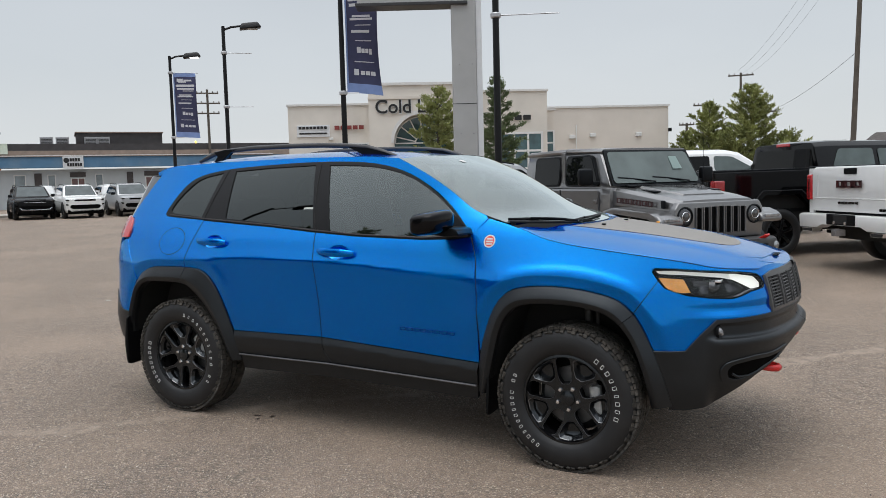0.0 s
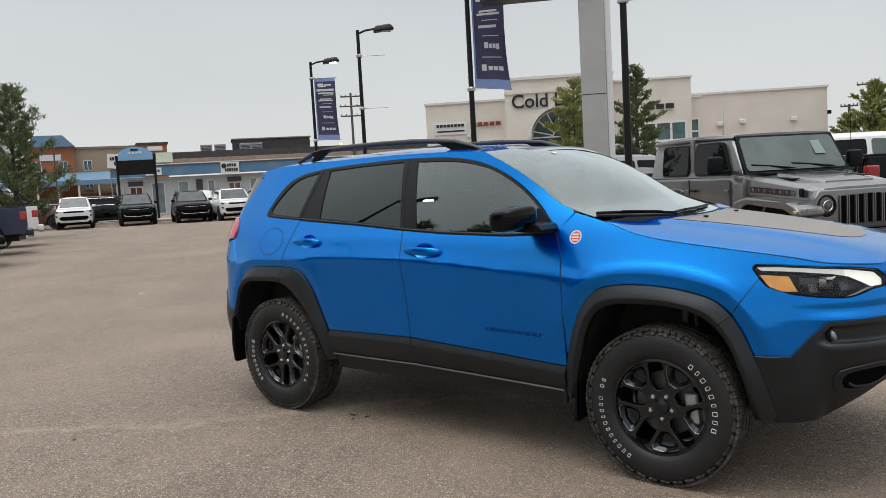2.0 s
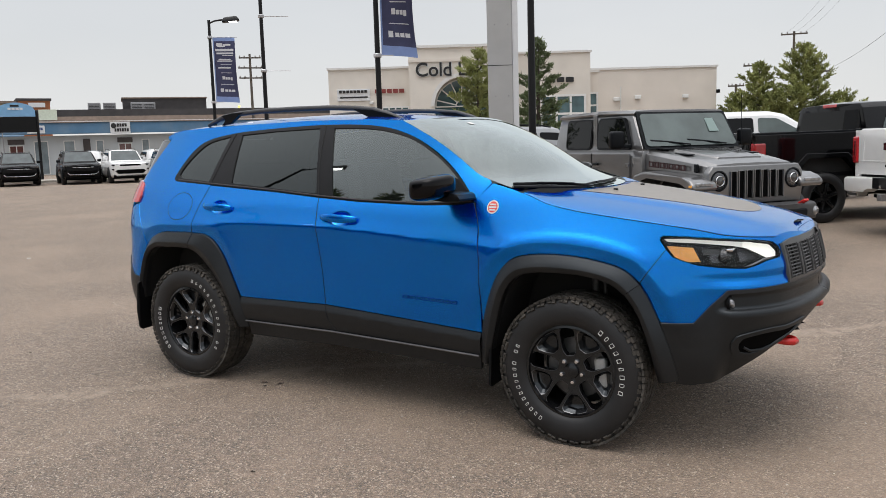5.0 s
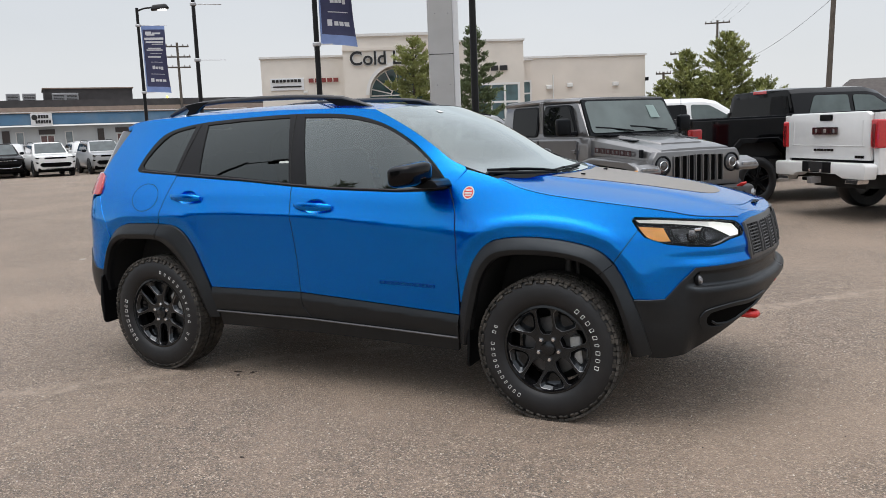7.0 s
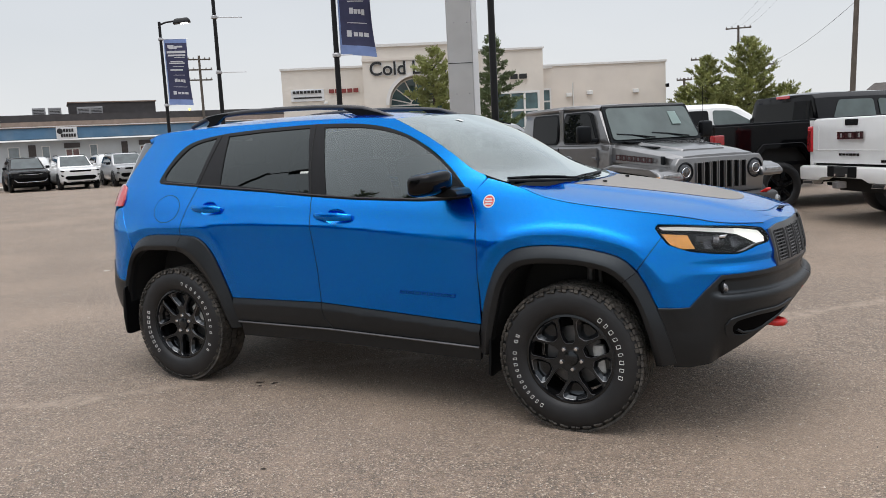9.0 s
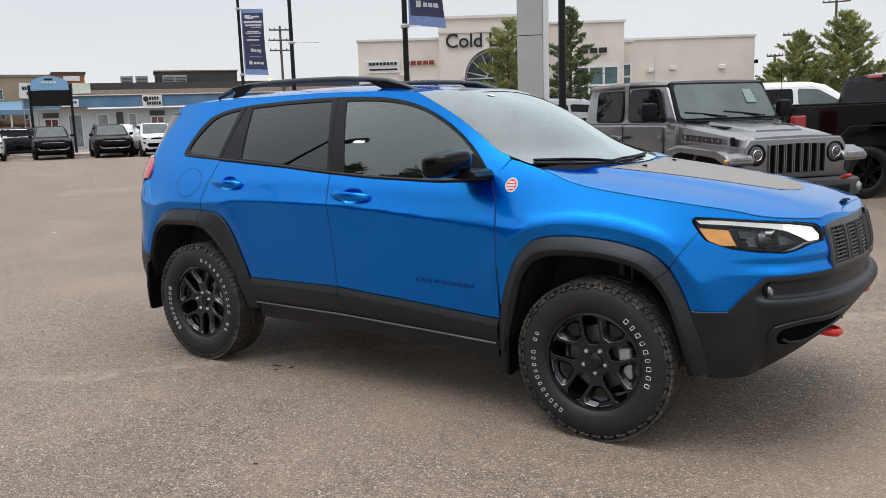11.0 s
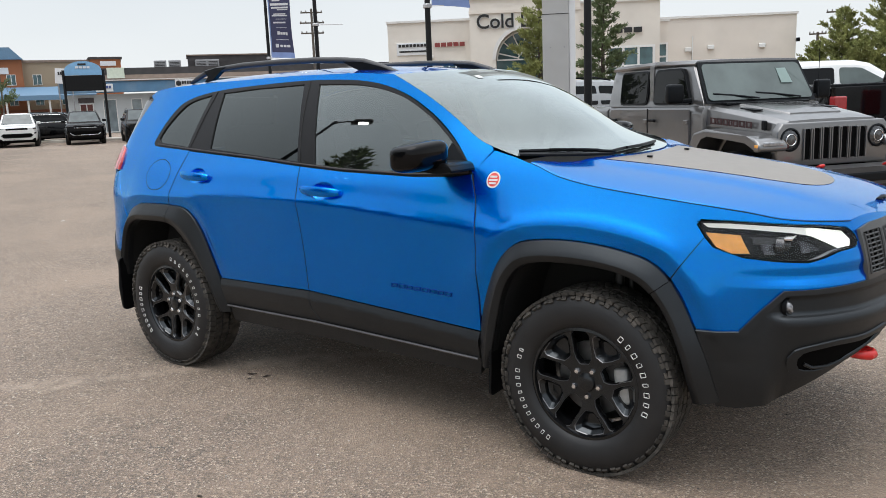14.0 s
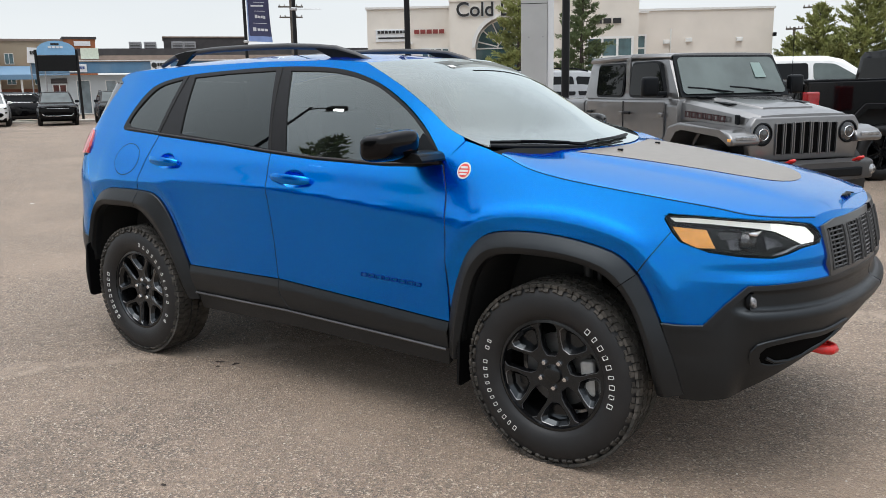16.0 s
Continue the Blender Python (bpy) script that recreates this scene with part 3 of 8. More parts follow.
for side in (-1, 1):
    S, fl = flank(side), side > 0
    # body side: roof rail, pillars and rear quarter, in one stamping
    quarter = [(.866, 1.308), *cut(WS_EDGE, .0, .865), (0.0, 1.678), (-.5, 1.688), (-1.2, 1.684), (-1.7, 1.672), (-1.83, 1.660), (-1.905, 1.632), (-1.902, 1.605), (-1.935, 1.56), (-2.0, 1.47),
               (-2.075, 1.375), (-2.125, 1.315), (-2.05, 1.312), (-2.0, 1.21), (-2.01, 1.165), (-1.96, 1.075), (-1.90, .985), (-1.852, .878)]
    quarter += [(p[0], p[1] + GAP) for p in cut(R_OUT, -1.84, -1.345)]
    quarter += [(-1.340, .988), (-1.336 - GAP, 1.01), (-1.318 - GAP, 1.11), (-1.262, 1.290)]
    k0 = min(range(len(DLO)), key=lambda i: math.dist(DLO[i], (-1.268, 1.295)))
    k1 = min(range(len(DLO)), key=lambda i: math.dist(DLO[i], (.788, 1.212)))
    ring_pts = DLO[k0:] + DLO[:k1 + 1]
    quarter += ring_pts + [(.799, 1.222)]
    fine = .014 if side < 0 else .04
    sheet("body_side", S, quarter, [], BLUE, car, spacing=fine, flip=fl)
    # doors
    fd = [(-.213, .592), (-.218, .80), (-.250, 1.09), (-.270, 1.223), (.033, 1.203), (.48, 1.189), (.68, 1.194), (.784, 1.207), (.834, 1.09), (.852, .95), (.858, .776), (.853, .66), (.848, .527)]
    fdoor = sheet("front_door", S, fd, [cup_line(-.072, 1.111)], BLUE, car, spacing=fine, flip=fl)
    rd = [(-.932, .585), (-.219, .592), (-.224, .80), (-.256, 1.09), (-.276, 1.223), (-.653, 1.254), (-1.256, 1.291), (-1.315, 1.11), (-1.333, .99)] + [(p[0] + GAP, p[1] + GAP) for p in cut(R_OUT, -1.325, -.945)]
    rdoor = sheet("rear_door", S, rd, [cup_line(-1.100, 1.159)], BLUE, car, spacing=fine, flip=fl)
    # fender
    fe = [(.791 + GAP, 1.218), (.876, 1.306), *[(p[0], p[1] - .006) for p in HOODLINE], *lamp_at([(2.432, 1.024), (2.432, .978), (2.414, .974), (2.402, .989), (2.366, 1.0115), (2.235, 1.030), (2.075, 1.040), (1.89, 1.052), (1.785, 1.055), (1.772, 1.035), (1.803, .992)]), (1.702, .850)]
    fe += [(p[0], p[1] + GAP) for p in cut(F_OUT, .868, 1.695)[::-1]] + [(.859, .60), (.864, .776), (.861, .93), (.840, 1.09)]
    sheet("front_fender", S, fe, [], BLUE, car, spacing=fine, flip=fl)
    # front fascia half
    fa = [(1.7055, .846), *lamp_at([(1.8040, .9908), (1.835, .957), (1.944, .922), (2.05, .909), (2.17, .902), (2.235, .914), (2.30, .930), (2.39, .938), (2.414, .957), (2.406, .985), (2.412, .996), (2.428, 1.0), (2.434, .99)]), (2.455, .85), (2.44, .828), (2.09, .820), (2.02, .748), (1.955, .672), (1.80, .668)]
    fa += [(p[0], p[1] + GAP) for p in cut(F_OUT, 1.71, 1.79)[::-1]]
    sheet("front_fascia", lambda u, z: skin(u, z, side, fascia_form), fa, [], BLUE, car, spacing=fine, flip=fl)
    # dark joints between the panels
    for way in ([(.8595, .60), (.861, .776), (.8585, .94), (.838, 1.09), (.790, 1.205)], [(-.216, .592), (-.221, .80), (-.253, 1.09), (-.273, 1.222)], [(-1.337, .992), (-1.3165, 1.11), (-1.259, 1.290)],
                [(1.704, .850), *lamp_at([(1.8035, .9915)])], [(p[0], p[1] - .003) for p in HOODLINE if p[0] > 1.04]):
        dense = smooth_poly(way, False, .03)
        bm = bmesh.new()
        add_rod(bm, [Vector(skin(np.array([u_]), np.array([z_]), side)[0]) for u_, z_ in dense], .0019, 5)
        part("panel_joint", bm, DARK, car)
    # windows
    WS_ = window_skin(side)
    sheet("window_trim", WS_, DLO, [Q_GLASS, R_GLASS, F_GLASS], TRIMBLK, car, thick=0.02, lift=0.001, flip=fl)
    for nm, poly, m in (("quarter_window", Q_GLASS, PRIVACY), ("rear_window", R_GLASS, PRIVACY), ("front_window", F_GLASS, SIDEGLASS)):
        pane = sheet(nm, WS_, poly, [], m, car, thick=0, lift=-0.006, flip=fl)
        pane.visible_shadow = False
    # door frame joints in the trim
    for way in (((-.345, 1.655), (-.316, 1.42), (-.273, 1.224)), ((-1.160, 1.632), (-1.215, 1.45), (-1.262, 1.293))):
        bm = bmesh.new()
        add_rod(bm, [WS_(np.array([u_]), np.array([z_]))[0] + np.array((0, side * .0015, 0)) for u_, z_ in smooth_poly(way, False, .04)], 0.0035, 5)
        part("door_seal", bm, DARK, car)
    # rubber strip along the belt
    bm = bmesh.new()
    add_rod(bm, [WS_(np.array([u_]), np.array([z_]))[0] + np.array((0, side * .004, 0)) for u_, z_ in [(a_, float(np.interp(a_, BELT_U, BELT_Z)) + .012) for a_ in np.linspace(-1.60, .77, 40)]], 0.0055, 6)
    part("belt_strip", bm, mat("weathered_belt_rubber", (0.030, 0.026, 0.025), rough=0.5, spec=0.4, vary=0.15, scale=20), car, smooth=True)
    # flares with a turned lip, cladding and sill
    def half_flares(name, out, inn, a, b):
        """A flare in two pieces with a seam from a on its outer line to b on its inner one: a sloped face above, a narrow one below, a lip turned in."""
        ka, kb = (min(range(len(ln)), key=lambda i: math.dist(ln[i], p)) for ln, p in ((out, a), (inn, b)))
        halves = ((out[:ka + 1], inn[:kb + 1]), ([(out[ka][0] + .004, out[ka][1]), *out[ka + 1:]], [(inn[kb][0] + .004, inn[kb][1]), *inn[kb + 1:]]))
        for o_, i_ in halves:
            n = 64 if side < 0 else 24
            lines = []
            for ln in (o_, i_):
                w_ = np.array(ln)
                d_ = np.r_[0, np.cumsum(np.hypot(*np.diff(w_, axis=0).T))]
                lines.append(np.stack([np.interp(np.linspace(0, d_[-1], n), d_, w_[:, k]) for k in (0, 1)], -1))
            rows_ = []
            for f, proud in ((0, -.012), (0, .006), (.02, .0105), (.20, .0205), (.42, .0325), (.58, .0400), (.66, .0425), (.72, .0415), (.97, .0290), (1, .026), (1, -.03)):
                w_ = lines[0] * (1 - f) + lines[1] * f
                rows_.append(skin(w_[:, 0], w_[:, 1], side, lambda u, z, p_=proud: p_ + 0 * u))
            bm = bmesh.new()
            vv = [[bm.verts.new(p) for p in r] for r in rows_]
            for k in range(len(vv) - 1):
                for q in range(n - 1):
                    bm.faces.new((vv[k][q], vv[k][q + 1], vv[k + 1][q + 1], vv[k + 1][q]))
            part(name, bm, PLASTIC, car, smooth=22)
    half_flares("front_flare", F_OUT, F_IN, (1.70, .845), (1.635, .79))
    half_flares("rear_flare", R_OUT, R_IN, (-1.335, .985), (-1.36, .880))
    clad_form = lambda u, z: np.interp(z - np.interp(u, (-.93, -.22, .85), (.585, .590, .527)), (-.16, -.09, -.042, -.034, 0), (.012, .020, .022, .019, .003))
    CL = lambda u, z: skin(u, z, side, clad_form)
    sheet("front_cladding", CL, [(-.210, .588), (.848, .523), (.835, .40), (-.14, .428), (-.19, .5)], [], PLASTIC, car, spacing=fine, thick=0.02, lift=0.0, flip=fl)
    sheet("rear_cladding", CL, [(-.930, .582), (-.218, .588), (-.198, .5), (-.148, .428), (-.905, .424)], [], PLASTIC, car, spacing=fine, thick=0.02, lift=0.0, flip=fl)
    sheet("sill", S, [(-.90, .420), (-.10, .430), (.832, .396), (.815, .31), (-.10, .335), (-.90, .33)], [], PLASTIC, car, thick=0.03, lift=0.004, flip=fl)
    bm = bmesh.new()
    add_rod(bm, [skin(-.90 + 1.73 * q / 12, .424 + .004 - .034 * max(0, (q - 5) / 7), side) + np.array((0, side * .022, 0)) for q in range(13)], 0.0065, 6)
    part("sill_strip", bm, mat("dark_grey_metal_strip", (0.12, 0.12, 0.124), rough=0.38, metal=0.8, vary=0.15), car, "thin dark grey metal strip")
    # lower bumpers
    lowb = [(1.80, .662), (1.955, .667), (2.02, .742), (2.09, .813), (2.44, .821), (UU[16], .826), (UU[16], .70), (2.725, .685), (2.55, .625), (2.335, .54), (2.22, .475), (2.09, .395), (1.95, .365), (1.868, .365), (1.84, .49)]
    BS = bumper_skin(side)
    sheet("front_bumper", BS, lowb, [], PLASTIC, car, thick=0.03, lift=0.0, flip=fl, spacing=0.017)
    sheet("lower_grille", S, [(2.30, .56), (2.55, .66), (UU[16], .74), (UU[16], .50), (2.62, .49), (2.30, .46)], [], VOID, car, thick=0.03, lift=-0.12, flip=fl)
    sheet("bumper_lip", S, [(1.945, .673), (2.015, .750), (2.09, .821), (2.44, .829), (UU[16], .834), (UU[16], .818), (2.44, .811), (2.10, .805), (2.028, .735), (1.967, .659), (1.82, .655), (1.80, .666)], [], PLASTIC, car, thick=0.03, lift=0.016, flip=fl)
    sheet("rear_bumper", S, [(UU[0], 1.02), (-2.3, 1.06), (-2.06, 1.158), (-2.014, 1.160), (-1.964, 1.072), (-1.904, .985), (-1.868, .88), (-1.915, .79), (-1.95, .645), (-2.06, .66), (-2.25, .78), (UU[0], .80)], [], BLUE, car, flip=fl)
    sheet("rear_valance", S, [(UU[0], .795), (-2.25, .775), (-2.06, .655), (-1.95, .64), (-1.96, .50), (-2.02, .44), (UU[0], .40)], [], PLASTIC, car, lift=0.006, flip=fl)
    sheet("tailgate", S, [(UU[0], 1.03), (-2.3, 1.07), (-2.17, 1.165), (-2.17, 1.24), (UU[0], 1.24)], [], BLUE, car, flip=fl)
    sheet("tailgate_glass", S, [(UU[0], 1.25), (-2.17, 1.25), (-2.132, 1.315), (-2.082, 1.375), (-2.006, 1.47), (-1.94, 1.562), (-1.91, 1.60), (UU[0], 1.62)], [], TINT, car, thick=0.005, lift=-0.004, flip=fl)
    sheet("tail_lamp", S, smooth_poly([(-2.40, 1.168), (-2.06, 1.168), (-2.01, 1.172), (-2.0, 1.215), (-2.04, 1.300), (-2.09, 1.312), (-2.40, 1.312)], True, .03, corner=(0, 6)), [], REDLENS, car, thick=0.02, lift=0.014, flip=fl)

    # fuel flap (one flank only) and door handles
    if side < 0:
        circ = [(-1.495 + .118 * math.cos(t), 1.155 + .086 * math.sin(t)) for t in np.linspace(0, 2 * math.pi, 33)[:-1]]
        ring2 = [(-1.495 + .122 * math.cos(t), 1.155 + .090 * math.sin(t)) for t in np.linspace(0, 2 * math.pi, 33)[:-1]]
        sheet("fuel_flap_joint", S, ring2, [circ], DARK, car, thick=0, lift=0.0008)
        sheet("fuel_flap", S, circ, [], BLUE, car, thick=0.003, lift=0.0012)
    for dx, dz, holder in ((-.082, 1.112, fdoor), (-1.110, 1.160, rdoor)):
        cx_, cz_ = dx + .010, dz - .001
        bowl = lambda u, z, cx_=cx_, cz_=cz_: -.022 * np.clip(1 - ((u - cx_) / .078)**2 - ((z - cz_) / .042)**2, 0, 1)**.7
        sheet("handle_cup", lambda u, z, bowl=bowl: skin(u, z, side, bowl), cup_line(cx_, cz_), [], BLUE, holder, spacing=.012, thick=0, lift=0, flip=fl)
        bm = bmesh.new()
        for q in range(13):
            t = q / 12
            c = Vector(skin(dx - .135 + .27 * t, dz + .004 - .010 * t, side)) + Vector((0, side * (.010 + .024 * math.sin(math.pi * t) ** .5), 0))
            hw = .0255 * (0.55 + 0.45 * math.sin(math.pi * t) ** .4)
            row = [c + Vector((0, side * .010 * math.cos(a), hw * math.sin(a))) for a in (2 * math.pi * j / 10 for j in range(10))]
            vs = [bm.verts.new(p) for p in row]
            if q:
                for j in range(10):
                    bm.faces.new((prev[j], prev[(j + 1) % 10], vs[(j + 1) % 10], vs[j]))
            else:
                bm.faces.new(vs)
            prev = vs
        bm.faces.new(prev[::-1])
        part("door_handle", bm, BLUE, holder, smooth=60)

    # wheel houses
    for inner in (F_IN, R_IN):
        bm = bmesh.new()
        rows_ = []
        for p in inner:
            a = Vector(skin(p[0], p[1], side)) + Vector((0, side * 0.02, 0))
            rows_.append((bm.verts.new(a), bm.verts.new((a.x, side * .52, a.z + .02))))
        for (a, b), (c, d) in zip(rows_, rows_[1:]):
            bm.faces.new((a, b, d, c))
        bm.faces.new([r[1] for r in rows_])
        part("wheel_house", bm, DARK, car)

    # lamp unit
    HL = smooth_poly(lamp_at([(1.772, 1.047), (1.89, 1.047), (2.075, 1.036), (2.235, 1.026), (2.36, 1.007), (2.398, .980), (2.408, .957), (2.39, .942), (2.30, .934), (2.235, .918), (2.17, .906), (2.05, .913), (1.944, .926), (1.85, .953), (1.81, .990)]), True, .03, corner=(0,))
    lamp = sheet("headlight", S, HL, [], SATINBLK, car, thick=0.05, lift=-0.035, flip=fl)
    back = mat("headlight_inner", (0.004, 0.004, 0.0045), rough=0.25, spec=0.25, vary=0.2, scale=40)
    sheet("lamp_bowl", S, lamp_at([(1.83, 1.02), (2.38, .985), (2.385, .948), (2.29, .938), (2.17, .912), (1.95, .93), (1.85, .97)]), [], back, lamp, thick=0.0, lift=-0.03, flip=fl)
    sheet("daytime_strip", S, lamp_at([(1.79, 1.044), (1.89, 1.0445), (2.075, 1.033), (2.19, 1.0255), (2.19, 1.001), (2.13, 1.010), (1.95, 1.0255), (1.81, 1.031)]), [],
          mat("daytime_light_guide", (0.74, 0.75, 0.72), rough=0.3, emit=(0.97, 1.0, 0.92), emit_strength=0.27), lamp, thick=0.004, lift=-0.02, flip=fl)
    sheet("daytime_lamp", S, lamp_at([(2.193, 1.0253), (2.235, 1.0225), (2.357, 1.003), (2.396, .968), (2.384, .946), (2.32, .944), (2.265, .972), (2.21, .997), (2.193, 1.0005)]), [],
          mat("daytime_lamp", (0.8, 0.8, 0.76), rough=0.3, emit=(0.97, 1.0, 0.90), emit_strength=0.46), lamp, thick=0.004, lift=-0.02, flip=fl)
    sheet("amber_marker", S, lamp_at([(1.805, 1.012), (1.935, 1.004), (1.968, .938), (1.90, .938), (1.845, .963)]), [], AMBER, lamp, thick=0.004, lift=-0.018, flip=fl)
    pc = Vector(skin(2.122, .968, side)) - Vector((.02, side * .02, 0))
    bm = bmesh.new()
    add_lathe(bm, [(0.0, .016), (.014, .013), (.022, .006), (.026, 0), (.036, -.004), (.038, -.03)], axis="x", n=24, centre=pc)
    part("projector", bm, mat("dark_projector_glass", (0.05, 0.052, 0.056), rough=0.08, metal=0.5, coat=1.0), lamp, smooth=True)
    box("projector_brow", pc + Vector((.012, side * .004, .034)), (.03, .07, .012), CHROME, lamp, 0.004)
    sheet("lamp_fin", S, lamp_at([(1.975, 1.0), (2.09, .992), (2.075, .975), (1.985, .972)]), [], mat("lamp_grey_fin", (0.05, 0.051, 0.053), rough=0.3, metal=0.5, vary=0.1), lamp, thick=0.003, lift=-0.022, flip=fl)
    for nm, poly, m_ in (("lamp_reflector", [(2.0, .985), (2.095, .980), (2.09, .935), (2.02, .932)], mat("dark_lamp_reflector", (0.10, 0.10, 0.105), rough=0.18, metal=0.9, vary=0.6, scale=45)),
                         ("lamp_reflector", [(2.15, .985), (2.21, .968), (2.24, .945), (2.16, .935)], mat("dark_lamp_reflector", (0.20, 0.20, 0.21))),
                         ("lamp_lower_trim", [(2.18, .912), (2.235, .924), (2.30, .941), (2.375, .946), (2.30, .935), (2.235, .916)], mat("pale_lamp_trim", (0.45, 0.45, 0.46), rough=0.25, metal=0.6, vary=0.1))):
        sheet(nm, S, lamp_at(poly), [], m_, lamp, spacing=.02, thick=0.003, lift=-0.024, flip=fl)
    lens = sheet("lamp_lens", S, HL, [], CLEAR, lamp, thick=0, lift=0.001, flip=fl)
    lens.visible_shadow = False
    ring_in = [(2.105 + (p[0] - 2.105) * .991, .998 + (p[1] - .998) * .968) for p in HL]
    sheet("lamp_seal", S, HL, [ring_in], GLOSSBLK, lamp, spacing=.02, thick=0.01, lift=0.0025, flip=fl)
    # fog lamp
    fc = Vector(skin(2.112, .762, side)) + Vector((-.004, side * -.002, 0))
    bm = bmesh.new()
    bmesh.ops.create_uvsphere(bm, u_segments=16, v_segments=10, radius=1, matrix=Matrix.Translation(fc) @ Matrix.Rotation(radians(-25), 4, "Y") @ Matrix.Diagonal((.016, .015, .025, 1)))
    fog = part("fog_lamp", bm, mat("fog_lamp_glass", (0.27, 0.27, 0.28), rough=0.2, metal=0.6, vary=0.8, scale=70, coat=0.6), car, smooth="all")
    bm = bmesh.new()
    add_lathe(bm, [(.024, -.004), (.030, .006), (.036, -.006)], axis="x", n=20, centre=(0, 0, 0))
    bmesh.ops.transform(bm, verts=bm.verts, matrix=Matrix.Translation(fc) @ Matrix.Rotation(radians(-25 * -side), 4, "Z") @ Matrix.Diagonal((1, .75, 1.1, 1)))
    part("fog_lamp_bezel", bm, SATINBLK, fog, smooth=True)
    # lower opening and tow hook
    op = smooth_poly([(2.105, .555), (2.125, .612), (2.26, .640), (2.40, .642), (2.545, .657), (2.50, .622), (2.36, .570), (2.30, .536), (2.195, .510), (2.12, .522)], True, 0.03)
    inn = [(2.27 + (p[0] - 2.27) * .80, .576 + (p[1] - .576) * .72) for p in op]
    sheet("hook_surround", BS, op, [inn], PLASTIC, car, thick=0.02, lift=0.010, flip=fl)
    sheet("hook_pocket", BS, inn, [], VOID, car, thick=0.0, lift=0.0025, flip=fl)
    rod("pocket_fin", [Vector(bumper_skin(side)(np.array([u_]), np.array([z_]))[0]) + Vector((.002, side * .003, 0)) for u_, z_ in ((2.165, .556), (2.20, .538), (2.26, .538), (2.31, .550))], .007, PLASTIC, car, 8)
    h0 = Vector((2.252, side * .50, .547))
    bm = bmesh.new()
    add_rod(bm, [h0 + Vector(v) for v in ((-.09, -.036, .012), (.045, -.036, 0), (.070, -.022, -.002), (.076, 0, -.002), (.070, .022, -.002), (.045, .036, 0), (-.09, .036, .012))], 0.0175, 10)
    part("tow_hook", bm, RED, car, "bright red steel tow hook", smooth=True)
    # mirror: a deep rounded pod on an arm from the window's corner
    bm = bmesh.new()
    sg = lambda v, e: math.copysign(abs(v) ** e, v)
    rows_ = []
    for q in range(21):
        b_ = math.pi * (q / 20 - .5)
        row = []
        for k in range(40):
            a_ = 2 * math.pi * k / 40
            px_, py_, pz_ = sg(math.cos(b_), .46) * sg(math.cos(a_), .62), sg(math.sin(b_), .66), sg(math.cos(b_), .46) * sg(math.sin(a_), .50)
            out_ = .5 + .5 * py_
            x_ = .645 + .090 * px_ * (1 - .16 * out_ * (px_ > 0)) + .022 * (1 - out_)
            z_ = 1.302 + .068 * pz_ - (.020 * out_ * (pz_ > 0) * pz_) + (.012 * px_ if pz_ < 0 else .006 * px_)
            row.append(bm.verts.new((x_, side * (1.022 + .114 * py_), z_)))
        rows_.append(row)
    for r0, r1 in zip(rows_, rows_[1:]):
        for k in range(40):
            bm.faces.new((r0[k], r0[(k + 1) % 40], r1[(k + 1) % 40], r1[k]))
    bmesh.ops.remove_doubles(bm, verts=bm.verts, dist=1e-4)
    mir = part("mirror", bm, GLOSSBLK, car, "gloss black door mirror", smooth="all")
    bm = bmesh.new()
    add_prism(bm, round_poly([(.60, 1.232), (.70, 1.222), (.80, 1.226), (.775, 1.262), (.70, 1.268), (.62, 1.262)], .015), "y", side * .80, side * .985)
    bmesh.ops.bevel(bm, geom=list(bm.edges), offset=0.006, segments=2, affect="EDGES", profile=0.5)
    part("mirror_arm", bm, SATINBLK, mir, smooth=35)
    sheet("mirror_sail", WS_, [(.60, 1.225), (.775, 1.225), (.745, 1.262), (.655, 1.338)], [], SATINBLK, car, thick=0.004, lift=0.004, flip=fl)
    # mud flaps
    for fx, fy, z0, z1 in ((.915, .80, .235, .540), (-1.935, .765, .270, .62)):
        flap = round_poly([(side * (fy - .11), z0 + .01), (side * (fy + .095), z0), (side * (fy + .108), z0 + .15), (side * (fy + .105), z1), (side * (fy - .10), z1)], .03)
        bm = bmesh.new()
        add_prism(bm, flap, "x", fx - .006, fx + .006)
        for v in bm.verts:
            v.co.x -= .35 * (v.co.z - .40) ** 2 * (1 if fx > 0 else -1) + .04 * (z1 - v.co.z)
        part("mud_flap", bm, SATINBLK, car, "black rubber mud flap")
    # roof rail
    pts = [(-1.51, .49, 1.708), (-1.44, .495, 1.738), (-1.35, .50, 1.765), (-1.20, .503, 1.781), (-1.0, .505, 1.790), (-.7, .507, 1.790), (-.42, .508, 1.784), (-.22, .508, 1.772), (-.075, .507, 1.757), (.04, .505, 1.724), (.145, .502, 1.684)]
    bm = bmesh.new()
    prev = None
    for q, (px_, py_, pz_) in enumerate(pts):
        h = .011 if q in (0, len(pts) - 1) else .0165
        d = .016
        vs = [bm.verts.new((px_, side * (py_ + d * math.cos(a)), pz_ - h + h * math.sin(a))) for a in (2 * math.pi * j / 10 for j in range(10))]
        if prev:
            for j in range(10):
                bm.faces.new((prev[j], prev[(j + 1) % 10], vs[(j + 1) % 10], vs[j]))
        else:
            bm.faces.new(vs)
        prev = vs
    bm.faces.new(prev[::-1])
    RAILM = mat("dark_grey_rail_plastic", (0.042, 0.042, 0.044), rough=0.5, vary=0.1, scale=20)
    rail = part("roof_rail", bm, RAILM, car, "black roof rail", smooth=60)
